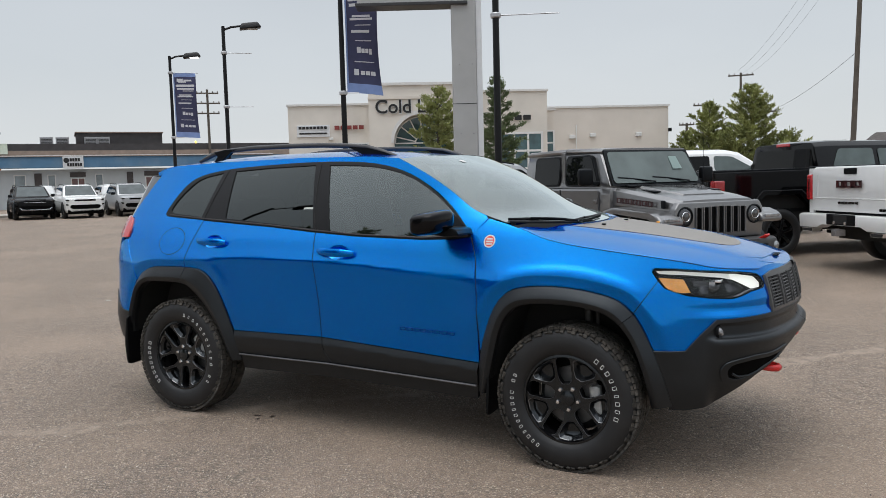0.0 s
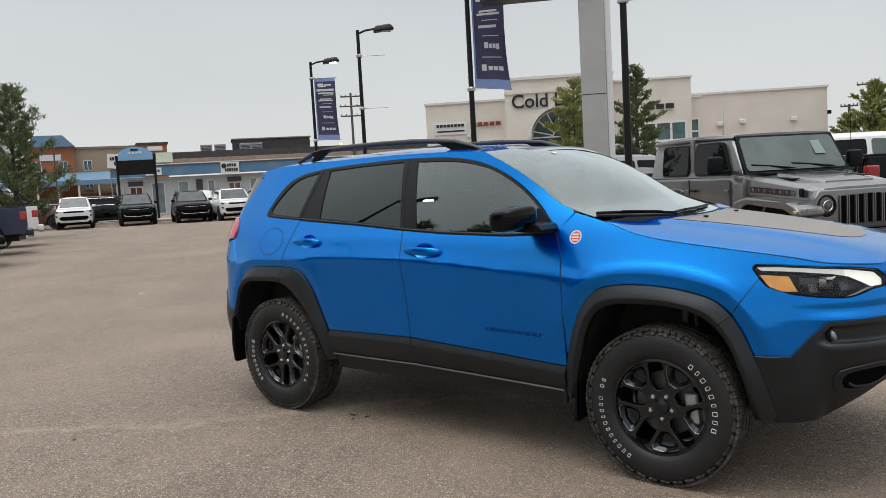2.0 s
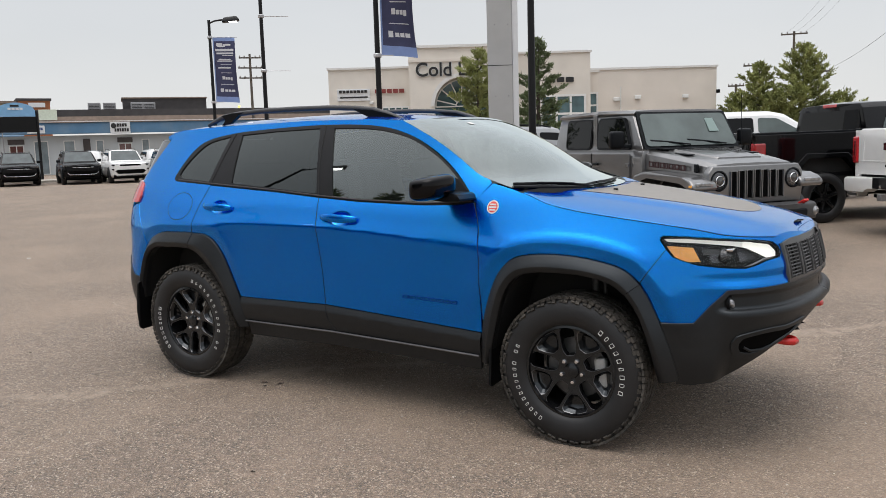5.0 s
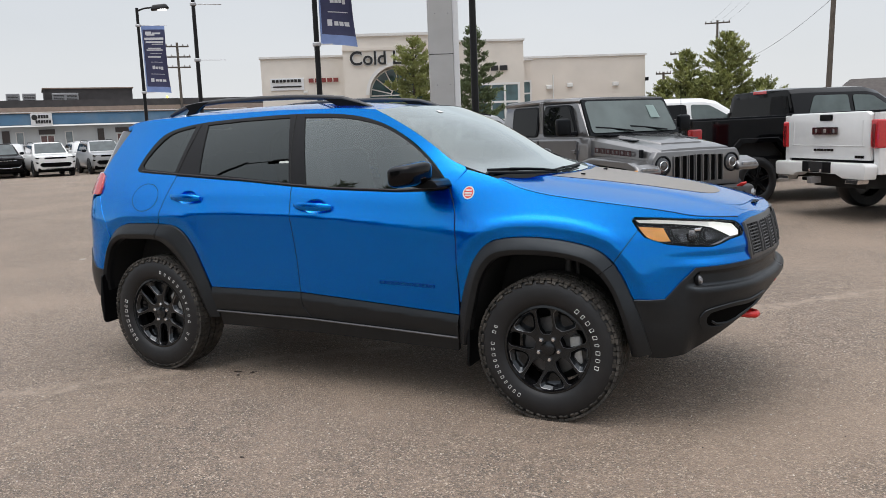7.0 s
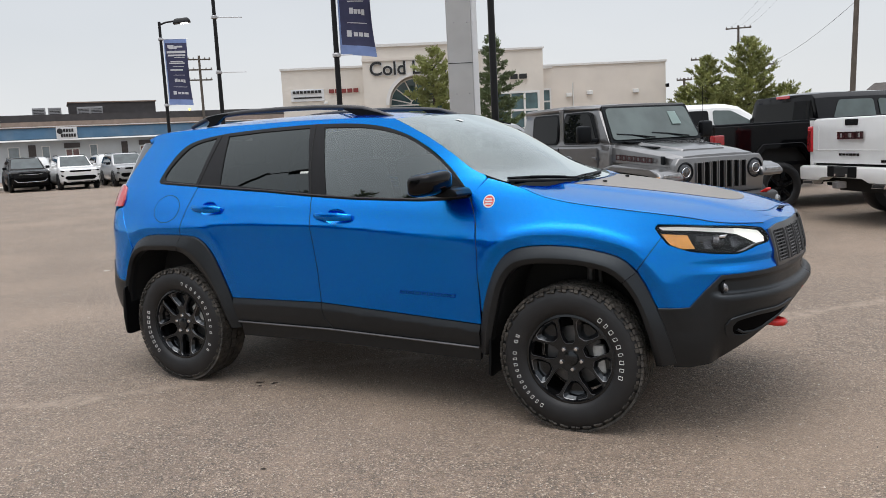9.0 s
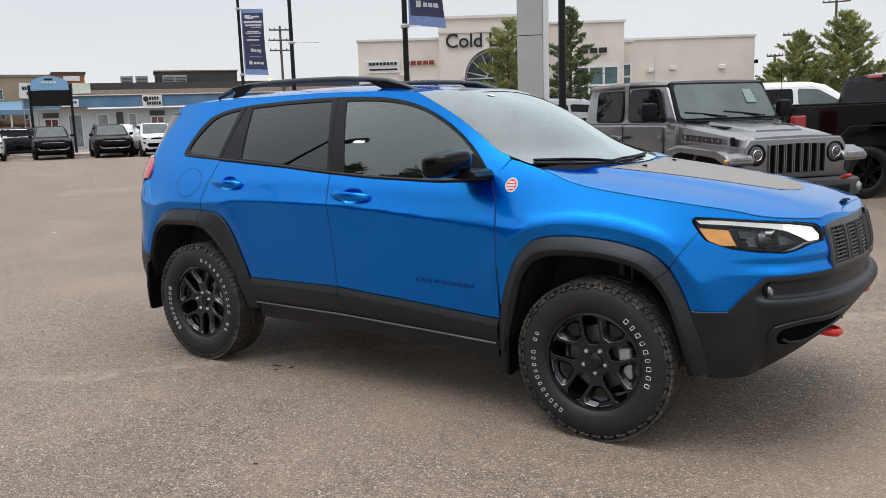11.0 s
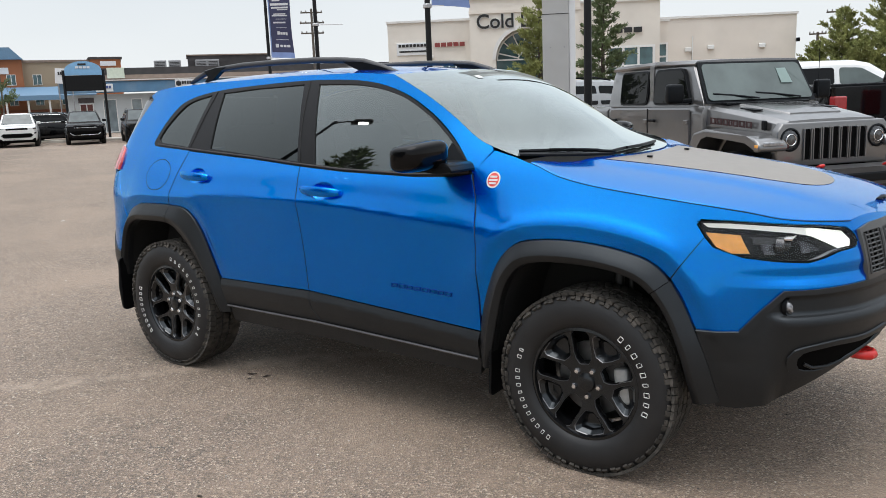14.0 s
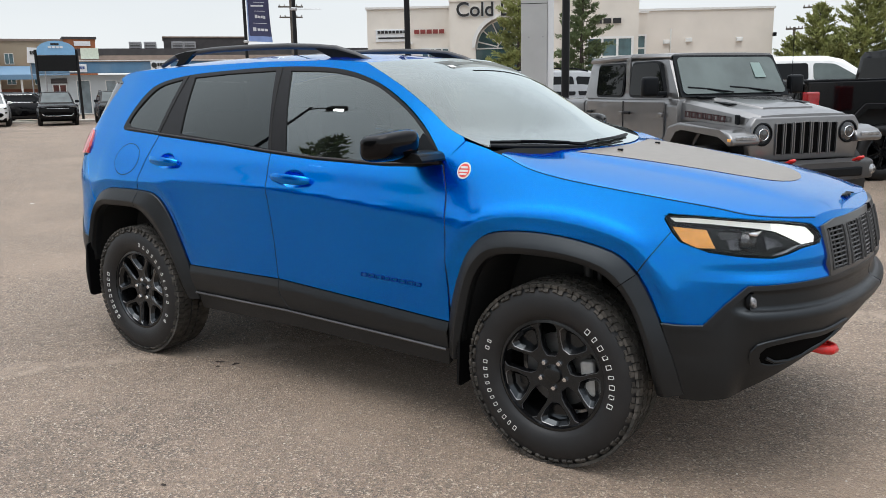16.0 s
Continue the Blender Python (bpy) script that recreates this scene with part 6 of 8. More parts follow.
def suv(m, paint, label, group="row of parked vehicles"):
    """A five-door sport utility seen from afar; origin on the ground at its middle, +x ahead."""
    s = thing("parked_suv", m, label, "car", group)
    h = lambda w, z0, zt: [(w - .10, z0), (w - .01, z0 + .12), (w, .70), (w - .02, .95), (w - .09, zt)]
    loft("body", [(2.42, h(.80, .36, .98)), (2.34, h(.90, .30, 1.03)), (1.95, h(.965, .30, 1.10)), (1.05, h(.975, .30, 1.16)), (-1.9, h(.975, .30, 1.18)), (-2.3, h(.93, .32, 1.15)), (-2.42, h(.84, .40, 1.05))], paint, s, bevel=0.02)
    loft("cabin", [(1.12, [(.86, 1.13), (.85, 1.14), (.84, 1.15), (.5, 1.16)]), (.28, [(.87, 1.15), (.84, 1.35), (.70, 1.70), (.45, 1.76)]), (-1.4, [(.87, 1.15), (.84, 1.35), (.70, 1.73), (.45, 1.78)]), (-2.1, [(.85, 1.15), (.80, 1.35), (.66, 1.66), (.45, 1.72)]), (-2.35, [(.82, 1.12), (.80, 1.16), (.74, 1.22), (.45, 1.25)])], paint, s, bevel=0.012)
    plate("windscreen", [(1.06, -.76, 1.19), (1.06, .76, 1.19), (.36, .63, 1.69), (.36, -.63, 1.69)], FARSKYPANE, s, 0.01, off=0.02)
    for sy in (-1, 1):
        sd = lambda z: .855 - (z - 1.2) * .30
        for pts in ([(.80, 1.22), (-.28, 1.21), (-.28, 1.62), (.26, 1.60)], [(-.36, 1.21), (-1.28, 1.22), (-1.28, 1.62), (-.36, 1.62)], [(-1.36, 1.22), (-1.98, 1.25), (-1.75, 1.60), (-1.36, 1.62)]):
            plate("side_window", [(x, sy * sd(z), z) for x, z in round_poly(pts, .06)][::sy], PANE, s, 0.01, off=0.022)
        if paint is BLACKP:
            rod("window_trim", [(.80, sy * .885, 1.20), (-1.98, sy * .885, 1.225), (-1.74, sy * .765, 1.625), (-1.2, sy * .755, 1.65), (.22, sy * .755, 1.63)], .016, CHROME, s, 6)
        box("mirror", (.78, sy * 1.02, 1.24), (.10, .20, .14), SATINBLK if paint is not WHITEP else paint, s, 0.035)
        bm = bmesh.new()
        add_prism(bm, [(sy * .48, .905), (sy * .90, .930), (sy * .925, 1.0), (sy * .86, 1.005), (sy * .48, .99)], "x", 2.14, 2.415)
        lamp = part("headlight", bm, mat("dark_headlight_glass", (0.012, 0.012, 0.013), rough=0.08, coat=1.0, vary=0.4, scale=12), s)
        prism("running_light", [(sy * .60, .972), (sy * .905, .985), (sy * .91, .997), (sy * .60, .984)], "x", 2.20, 2.421, LAMPGLASS, lamp)
        prism("corner_intake", [(sy * .70, .66), (sy * .90, .70), (sy * .915, .775), (sy * .74, .745)], "x", 2.20, 2.412, VOID, s)
        box("lower_lamp", (2.36, sy * .82, .725), (.10, .10, .022), LAMPGLASS, s, 0.006)
        rod("roof_rail", [(.1, sy * .66, 1.74), (-.3, sy * .67, 1.80), (-1.5, sy * .67, 1.80), (-1.9, sy * .65, 1.72)], .018, SATINBLK, s, 6)
        for cx in (1.48, -1.48):
            prism("arch_trim", [(cx + .50 * math.cos(a), .37 + .50 * math.sin(a)) for a in np.linspace(-.1, math.pi + .1, 15)] + [(cx + .42 * math.cos(a), .37 + .42 * math.sin(a)) for a in np.linspace(math.pi + .1, -.1, 15)], "y", sy * .93, sy * .99, SATINBLK, s)
            prism("wheel_house", [(cx + .42 * math.cos(a), .37 + .42 * math.sin(a)) for a in np.linspace(0, math.pi, 13)], "y", sy * .90, sy * .983, DARK, s)
            simple_wheel(s, (cx, sy * .875, .375), sy, r=.375, w=.24, rim=STEEL if paint is BLACKP else RIM)
    grille = box("grille_frame", (2.405, 0, .945), (.040, 1.04, .10), GLOSSBLK, s, 0.02)
    for k in range(7):
        box("grille_slot", (2.427, (k - 3) * .135, .945), (.008, .10, .055), VOID, grille, 0.003)
    prism("air_intake", round_poly([(-.62, .50), (.62, .50), (.74, .66), (.66, .715), (-.66, .715), (-.74, .66)], .04), "x", 2.25, 2.432, VOID, s)
    shine = CHROME if paint in (CHARP, BLACKP) else SATINBLK
    rod("intake_trim", [(2.40, -.78, .66), (2.435, -.64, .53), (2.440, 0, .51), (2.435, .64, .53), (2.40, .78, .66)], .016, shine, s, 8)
    if shine is CHROME:
        rod("grille_trim", [(2.43, -.54, .895), (2.44, 0, .890), (2.43, .54, .895)], .010, shine, s, 8)
    rod("hood_line", [(2.36, -.50, 1.035), (2.40, 0, 1.04), (2.36, .50, 1.035)], .012, paint, s, 6)
    box("lower_valance", (2.335, 0, .375), (.17, 1.70, .20), VOID, s, 0.04)
    box("underframe", (0, 0, .34), (4.4, 1.66, .2), VOID, s)
    return s


def on_ground(x, y, yaw, dz=0.0):
    return pose(x, y, ground_z(x, y) + dz, 0, 0, yaw)


gladiator(on_ground(.73, 5.55, -37.5, .02))
pickup(on_ground(-.19, 9.4, 42.5), BLACKP, "black crew-cab pickup with red tail lamps", details=False)
pickup(on_ground(2.47, 7.95, 37.0, .03) @ Matrix.Scale(1.01, 4), WHITEP, "white pickup with closed tailgate and dark emblem", details=True)
pickup(on_ground(-3.65, 13.0, 29), WHITEP, "white crew-cab pickup parked behind the black one", roof=1.91)
# row facing the lot entrance, about twenty metres off
for x, y, paint, label in (
        (-40.6, 17.1, WHITEP, "white sport utility with black grille, parked nose out"), (-38.2, 19.5, CHARP, "charcoal sport utility with chrome grille trim"),
        (-35.8, 21.5, CHARP, "charcoal sport utility parked beside a white one"), (-33.8, 22.9, WHITEP, "white sport utility with dark intake"),
        (-32.3, 25.1, SILVERP, "silver sport utility with black grille"), (-31.0, 27.0, CHARP, "dark sport utility at the end of the row")):
    suv(on_ground(x - 1.6, y + 1.6, -29), paint, label)
for x, y, yaw, paint, label in ((-44.6, 22.4, 50, BLACKP, "black sport utility parked side on behind the row"), (-38.5, 29.2, 150, WHITEP, "white sport utility parked behind the row"), (-41.2, 26.6, 140, WHITEP, "white sport utility parked behind a charcoal one"),
                                (-44.5, 17.2, 55, MAROONP, "dark red sport utility under the spruce"), (-36.0, 32.0, 150, WHITEP, "white sport utility by the blue shop front")):
    suv(on_ground(x, y, yaw), paint, label, group="second row of parked vehicles")
NAVYP = mat("navy_car_paint", (0.008, 0.016, 0.050), rough=0.25, coat=0.5, vary=0.06)
pickup(on_ground(-23.1, 7.2, 252), NAVYP, "navy pickup parked tail out between two white ones")
pickup(on_ground(-27.1, 9.4, 252), WHITEP, "white pickup parked behind a navy one")
pickup(on_ground(-18.8, 4.5, 252), WHITEP, "white pickup with a dark bumper beside a navy one", bumper=SATINBLK)
suv(on_ground(-5.6, 13.6, 60), SILVERP, "silver grey sport utility with its tail to the lot", group="vehicles by the pylon")


# ---- buildings ----
STUCCO = mat("beige_stucco", (0.70, 0.655, 0.59), rough=0.9, vary=0.06, scale=0.8, bump=0.15, bump_scale=40, dirt=(0.58, 0.53, 0.47), dirt_amount=0.3, dirt_scale=0.5)
STUCCO2 = mat("tan_stucco", (0.68, 0.625, 0.56), rough=0.9, vary=0.05, scale=0.6, bump=0.15, bump_scale=40)
TRIM = mat("pale_metal_coping", (0.68, 0.67, 0.65), rough=0.5, vary=0.05)
WINDOW = mat("reflective_window", (0.05, 0.10, 0.11), rough=0.04, spec=0.6, vary=0.4, scale=1.2)
FRAMEW = mat("white_window_frame", (0.7, 0.7, 0.68), rough=0.5, vary=0.04)
BLUEMETAL = mat("blue_metal_fascia", (0.068, 0.160, 0.268), rough=0.55, vary=0.08, scale=1.5, dirt=(0.25, 0.3, 0.33), dirt_amount=0.3, dirt_scale=0.8)
PALEWALL = mat("pale_blue_grey_siding", (0.49, 0.52, 0.535), rough=0.85, vary=0.06, scale=1.0)
BROWN = mat("brown_shingle_band", (0.22, 0.165, 0.13), rough=0.9, vary=0.15, scale=3, bump=0.3, bump_scale=20)
ROOFDARK = mat("dark_roofing", (0.055, 0.05, 0.05), rough=0.85, vary=0.15, scale=2)
BLACKLET = mat("black_sign_letter", (0.012, 0.012, 0.013), rough=0.4, vary=0.1)
REDLET = mat("dull_red_sign_letter", (0.22, 0.035, 0.03), rough=0.5, vary=0.1)
SIGNWHITE = mat("white_sign_panel", (0.68, 0.69, 0.70), rough=0.5, vary=0.04)


def text_mesh(name, body, size, depth, material, parent, m, label="", grow=0.0):
    cu = bpy.data.curves.new(name, "FONT")
    cu.body, cu.size, cu.extrude, cu.offset = body, size, depth, grow
    ob = bpy.data.objects.new(name, cu)
    dg = bpy.context.evaluated_depsgraph_get()
    scene.collection.objects.link(ob)
    dg.update()
    me = bpy.data.meshes.new_from_object(ob.evaluated_get(dg))
    bpy.data.objects.remove(ob)
    me.materials.clear()
    me.materials.append(material)
    t = new(name, me)
    t.parent = parent
    t.matrix_local = m
    return tagged(t, label) if label else t


def gwindow(parent, x0, x1, z0, z1, cols, rows_, y=-.03, frame=FRAMEW, pane=WINDOW, t=.07):
    """A window set on a wall that faces -y: a frame with bars, and each pane."""
    w = new("window")
    w.parent = parent
    bm = bmesh.new()
    for x in np.linspace(x0, x1, cols + 1):
        add_box(bm, (x, y, (z0 + z1) / 2), (t, .10, z1 - z0 + t))
    for z in np.linspace(z0, z1, rows_ + 1):
        add_box(bm, ((x0 + x1) / 2, y - .004, z), (x1 - x0 + t, .10, t))
    part("window_frame", bm, frame, w)
    for i in range(cols):
        for j in range(rows_):
            a, b = x0 + (x1 - x0) * i / cols, x0 + (x1 - x0) * (i + 1) / cols
            c, d = z0 + (z1 - z0) * j / rows_, z0 + (z1 - z0) * (j + 1) / rows_
            box("pane", ((a + b) / 2, y, (c + d) / 2), (b - a - t, .03, d - c - t), pane, w)
    return w


def dealership():
    b = thing("dealership_building", pose(-23.71, 37.9, -1.12, 0, 0, 32.35), "beige stucco dealership with arched entrance portal and flat roof", "building")
    box("wall", (-3.6, 6.0, 3.66), (5.06, 12, 7.32), STUCCO, b)
    box("coping", (-3.6, 6.0, 7.38), (5.2, 12.2, .12), TRIM, b)
    # portal with its arch cut through
    arch = [(-1.2, 0), (.30, 0), (.30, 4.95)] + [(2.0 - 1.70 * math.cos(a), 4.95 + 1.70 * math.sin(a)) for a in np.linspace(0.08, math.pi - .08, 19)] + [(3.70, 4.95), (3.70, 0), (5.2, 0), (5.2, 8.38), (-1.2, 8.38)]
    prism("portal", arch, "y", -.9, .6, STUCCO, b)
    box("portal_cornice", (2.0, -.15, 8.46), (6.6, 1.75, .16), TRIM, b)
    box("portal_band", (2.0, -.92, 7.64), (6.46, .12, .16), STUCCO2, b)
    box("portal_body", (2.0, 5.0, 4.1), (6.3, 8.7, 8.2), STUCCO2, b)
    # fan window
    win = new("arched_window")
    win.parent = b
    bm = bmesh.new()
    pts = [(.34, 1.0)] + [(2.0 - 1.66 * math.cos(a), 4.95 + 1.66 * math.sin(a)) for a in np.linspace(0, math.pi, 25)] + [(3.66, 1.0)]
    add_prism(bm, pts, "y", .22, .26)
    part("pane", bm, WINDOW, win)
    bm = bmesh.new()
    for a in np.linspace(math.pi * .08, math.pi * .92, 7):
        c = Vector((2.0 + .85 * 1.2 * math.cos(a), .18, 4.95 + .85 * 1.2 * math.sin(a)))
        add_box(bm, c, (1.35, .08, .07), 0, Matrix.Rotation(-a, 3, "Y"))
    for r in (1.66, .42):
        add_prism(bm, [(2.0 + r * math.cos(a), 4.95 + r * math.sin(a)) for a in np.linspace(0, math.pi, 25)] + [(2.0 + (r - .08) * math.cos(a), 4.95 + (r - .08) * math.sin(a)) for a in np.linspace(math.pi, 0, 25)], "y", .14, .22)
    add_box(bm, (2.0, .18, 4.95), (3.3, .08, .08))
    part("window_frame", bm, FRAMEW, win)
    bm = bmesh.new()
    add_prism(bm, [(2.0 + 1.92 * math.cos(a), 4.95 + 1.92 * math.sin(a)) for a in np.linspace(0, math.pi, 29)] + [(2.0 + 1.71 * math.cos(a), 4.95 + 1.71 * math.sin(a)) for a in np.linspace(math.pi, 0, 29)], "y", -.96, -.85)
    part("arch_moulding", bm, TRIM, b)
    text_mesh("sign_letters", "Cold Lake", 1.12, .05, BLACKLET, b, Matrix.Translation((-.82, -.97, 6.74)) @ Matrix.Rotation(radians(90), 4, "X"), "black raised letters reading Cold Lake", grow=.014)
    text_mesh("letter_backing", "Cold Lake", 1.12, .02, SIGNWHITE, b, Matrix.Translation((-.80, -.925, 6.72)) @ Matrix.Rotation(radians(90), 4, "X"), "white backing of the raised letters", grow=.040)
    # flanking signs as plain shapes
    box("sign_board", (-4.62, -.04, 5.80), (2.0, .08, .72), SIGNWHITE, b, 0.02)
    bars("sign_bar", (-5.5, -.10, 5.92), (1, 0, 0), (0, 0, 1), [.17] * 8, .16, .05, BLACKLET, b, 0.03)
    box("sign_stroke", (-4.62, -.10, 5.66), (1.7, .03, .09), BLACKLET, b, 0.02)
    bars("sign_letter", (-3.32, -.09, 5.86), (1, 0, 0), (0, 0, 1), [.30] * 5, .24, .07, REDLET, b, 0.06)
    box("wall_lamp", (-3.55, -.10, 5.30), (.24, .2, .16), FRAMEW, b, 0.03)
    gwindow(b, -2.9, -1.3, 2.4, 5.0, 4, 3, t=.09)
    gwindow(b, -5.9, -3.4, 1.0, 4.2, 3, 3)
    # right wing
    box("wall", (7.55, 6.0, 4.0), (4.70, 12, 8.0), STUCCO, b)
    box("coping", (7.55, 6.0, 8.05), (4.85, 12.2, .12), TRIM, b)
    bars("sign_letter", (7.30, -.09, 6.22), (1, 0, 0), (0, 0, 1), [.42, .45, .48], .30, .10, BLACKLET, b, 0.06)
    gwindow(b, 6.9, 9.55, 1.0, 5.42, 3, 4, t=.13)
    box("wall", (10.3, 7.5, 3.45), (.80, 12, 6.9), STUCCO2, b)
    box("coping", (10.3, 7.5, 6.95), (.95, 12.2, .10), TRIM, b)
    gwindow(b, 9.98, 10.62, 1.0, 5.6, 1, 6, y=1.48, t=.10)
    return b


def service_wing():
    b = thing("service_wing", pose(-9.53, 55.51, -1.40, 0, 0, 32.35), "plain tan service wing with small wall lamps", "building")
    box("wall", (-9.1, 7, 3.9), (16, 14, 7.8), STUCCO2, b)
    box("coping", (-9.1, 7, 7.86), (16.15, 14.2, .14), TRIM, b)
    for x, z in ((-8.2, 5.74), (-6.7, 5.84), (-3.34, 5.82)):
        box("wall_lamp", (x, -.10, z), (.42, .2, .28), FRAMEW, b, 0.04)
    for x in (-7.2, -3.4):
        box("bay_door", (x, -.03, 2.2), (3.2, .06, 4.4), mat("pale_bay_door", (0.5, 0.49, 0.47), rough=0.6, vary=0.05), b)
        box("door_head", (x, -.06, 4.5), (3.4, .10, .14), STUCCO, b)
    rod("conduit", [(-7.9, -.06, 0.2), (-7.9, -.06, 6.6)], .04, FRAMEW, b, 6)
    box("eave_lamp", (-1.02, -.1, 6.1), (.2, .3, .25), SATINBLK, b, 0.03)
    return b


def shop_row():
    """A long low strip of shops with a blue fascia; local x runs along its front."""
    yaw = math.degrees(math.atan2(.8, .6))
    b = thing("shop_row", pose(-55.25, 40.8, -1.32, 0, 0, yaw), "long low shop row with blue metal fascia and pale walls", "building")
    L0, L1 = -10.5, 24.0
    mid, ln = (L0 + L1) / 2, L1 - L0
    box("wall", (mid, 6, 2.25), (ln, 12, 4.5), PALEWALL, b)
    prism("fascia", [(-.9, 4.62), (.0, 4.62), (.0, 5.56), (-.80, 5.50)], "x", L0 - .3, L1, BLUEMETAL, b, 0.02)
    box("fascia_trim", (mid, -.86, 5.54), (ln + .6, .10, .05), BROWN, b)
    prism("upper_band", [(.2, 5.5), (12, 5.5), (12, 6.06), (.4, 6.06)], "x", L0 + 1.5, L1, BROWN, b)
    box("parapet", (mid + .6, 6, 6.34), (ln - 1.2, 11.2, .56), ROOFDARK, b)
    box("roof_edge", (mid - 4, -.55, 5.60), (ln - 9, .5, .07), TRIM, b)
    box("penthouse", (2.9, 5, 7.0), (7.0, 5, 1.3), ROOFDARK, b)
    box("penthouse_coping", (2.9, 5, 7.68), (7.2, 5.2, .10), BROWN, b)
    for x in (-2.9, -1.7, .5, 1.5):
        u = box("roof_unit", (x, 2.0, 6.92), (1.0, 1.2, .62), STEEL, b, 0.03)
        for k in range(4):
            box("vent_louvre", (x, 1.39, 6.68 + k * .12), (.8, .03, .05), DARK, u)
    sg = box("sign_panel", (-1.0, -1.0, 5.02), (1.55, .10, 1.0), SIGNWHITE, b, 0.01)
    bars("sign_bar", (-1.25, -1.06, 5.12), (1, 0, 0), (0, 0, 1), [.16] * 4, .26, .04, BLACKLET, sg, 0.02)
    bars("sign_bar", (-1.45, -1.06, 4.72), (1, 0, 0), (0, 0, 1), [.15] * 6, .26, .04, BLACKLET, sg, 0.02)
    bm = bmesh.new()
    add_lathe(bm, [(.22, 0), (.2, -.02), (0, -.025)], n=20, centre=(-1.5, -1.06, 5.2))
    part("sign_disc", bm, BLACKLET, sg)
    DOORF = mat("dark_shop_door", (0.05, 0.04, 0.038), rough=0.4, vary=0.2)
    for x0, x1, kind in ((-5.4, -4.6, "w"), (-3.95, -3.4, "d"), (-2.95, -2.4, "w"), (-1.2, -.2, "door"), (.65, 1.2, "w"), (3.1, 3.6, "d"), (4.6, 5.85, "door"), (7.2, 8.4, "w"), (9.6, 10.8, "door"), (12, 13.4, "w"), (-7.6, -6.6, "w"), (-9.4, -8.4, "door"), (15, 17, "w"), (19, 21, "w")):
        if kind == "w":
            gwindow(b, x0, x1, 1.4, 4.05, 1, 1, pane=mat("shop_glass", (0.20, 0.24, 0.26), rough=0.1, spec=0.8, vary=0.2, scale=2))
        elif kind == "d":
            box("shop_door", ((x0 + x1) / 2, -.03, 2.1), (x1 - x0, .08, 4.2), DOORF, b)
        else:
            gwindow(b, x0, x1, 0.3, 3.75, 2, 1, pane=mat("shop_door_glass", (0.12, 0.05, 0.045), rough=0.1, spec=0.8, vary=0.3, scale=2))
            box("door_header", ((x0 + x1) / 2, -.05, 4.05), (x1 - x0 + .2, .08, .40), DOORF, b)
    p1 = box("sign_panel", (-10.2, -1.1, 6.0), (1.35, .10, 1.2), SIGNWHITE, b, 0.01, rot=Matrix.Rotation(radians(5), 3, "Y"))
    bars("sign_bar", (-10.65, -1.17, 6.1), (1, 0, 0), (0, 0, 1), [.14] * 5, .26, .05, BLACKLET, p1, 0.02)
    bars("sign_bar", (-10.35, -1.17, 5.68), (1, 0, 0), (0, 0, 1), [.16] * 3, .26, .05, BLACKLET, p1, 0.02)
    for x in (-10.7, -9.7):
        rod("sign_post", [(x, -1.0, 0), (x, -1.0, 5.6)], .05, STEEL, b, 6)
    box("sign_panel", (-6.4, -.1, 6.2), (1.35, .10, .85), mat("pale_green_sign", (0.55, 0.60, 0.50), rough=0.6, vary=0.08), b, 0.01)
    p2 = box("sign_panel", (-7.3, -1.02, 5.0), (1.3, .08, .62), SIGNWHITE, b, 0.01)
    bars("sign_bar", (-7.8, -1.08, 4.95), (1, 0, 0), (0, 0, 1), [.16] * 5, .20, .05, mat("blue_sign_letter", (0.05, 0.09, 0.25), rough=0.5), p2, 0.02)
    # yellow wall lamp
    bm = bmesh.new()
    bmesh.ops.create_uvsphere(bm, u_segments=14, v_segments=8, radius=.11, matrix=Matrix.Translation((8.9, -.2, 6.7)))
    part("yellow_lamp", bm, mat("yellow_lamp", (0.8, 0.6, 0.1), rough=0.4, emit=(1, .75, .15), emit_strength=1.2), b, smooth="all")
    return b


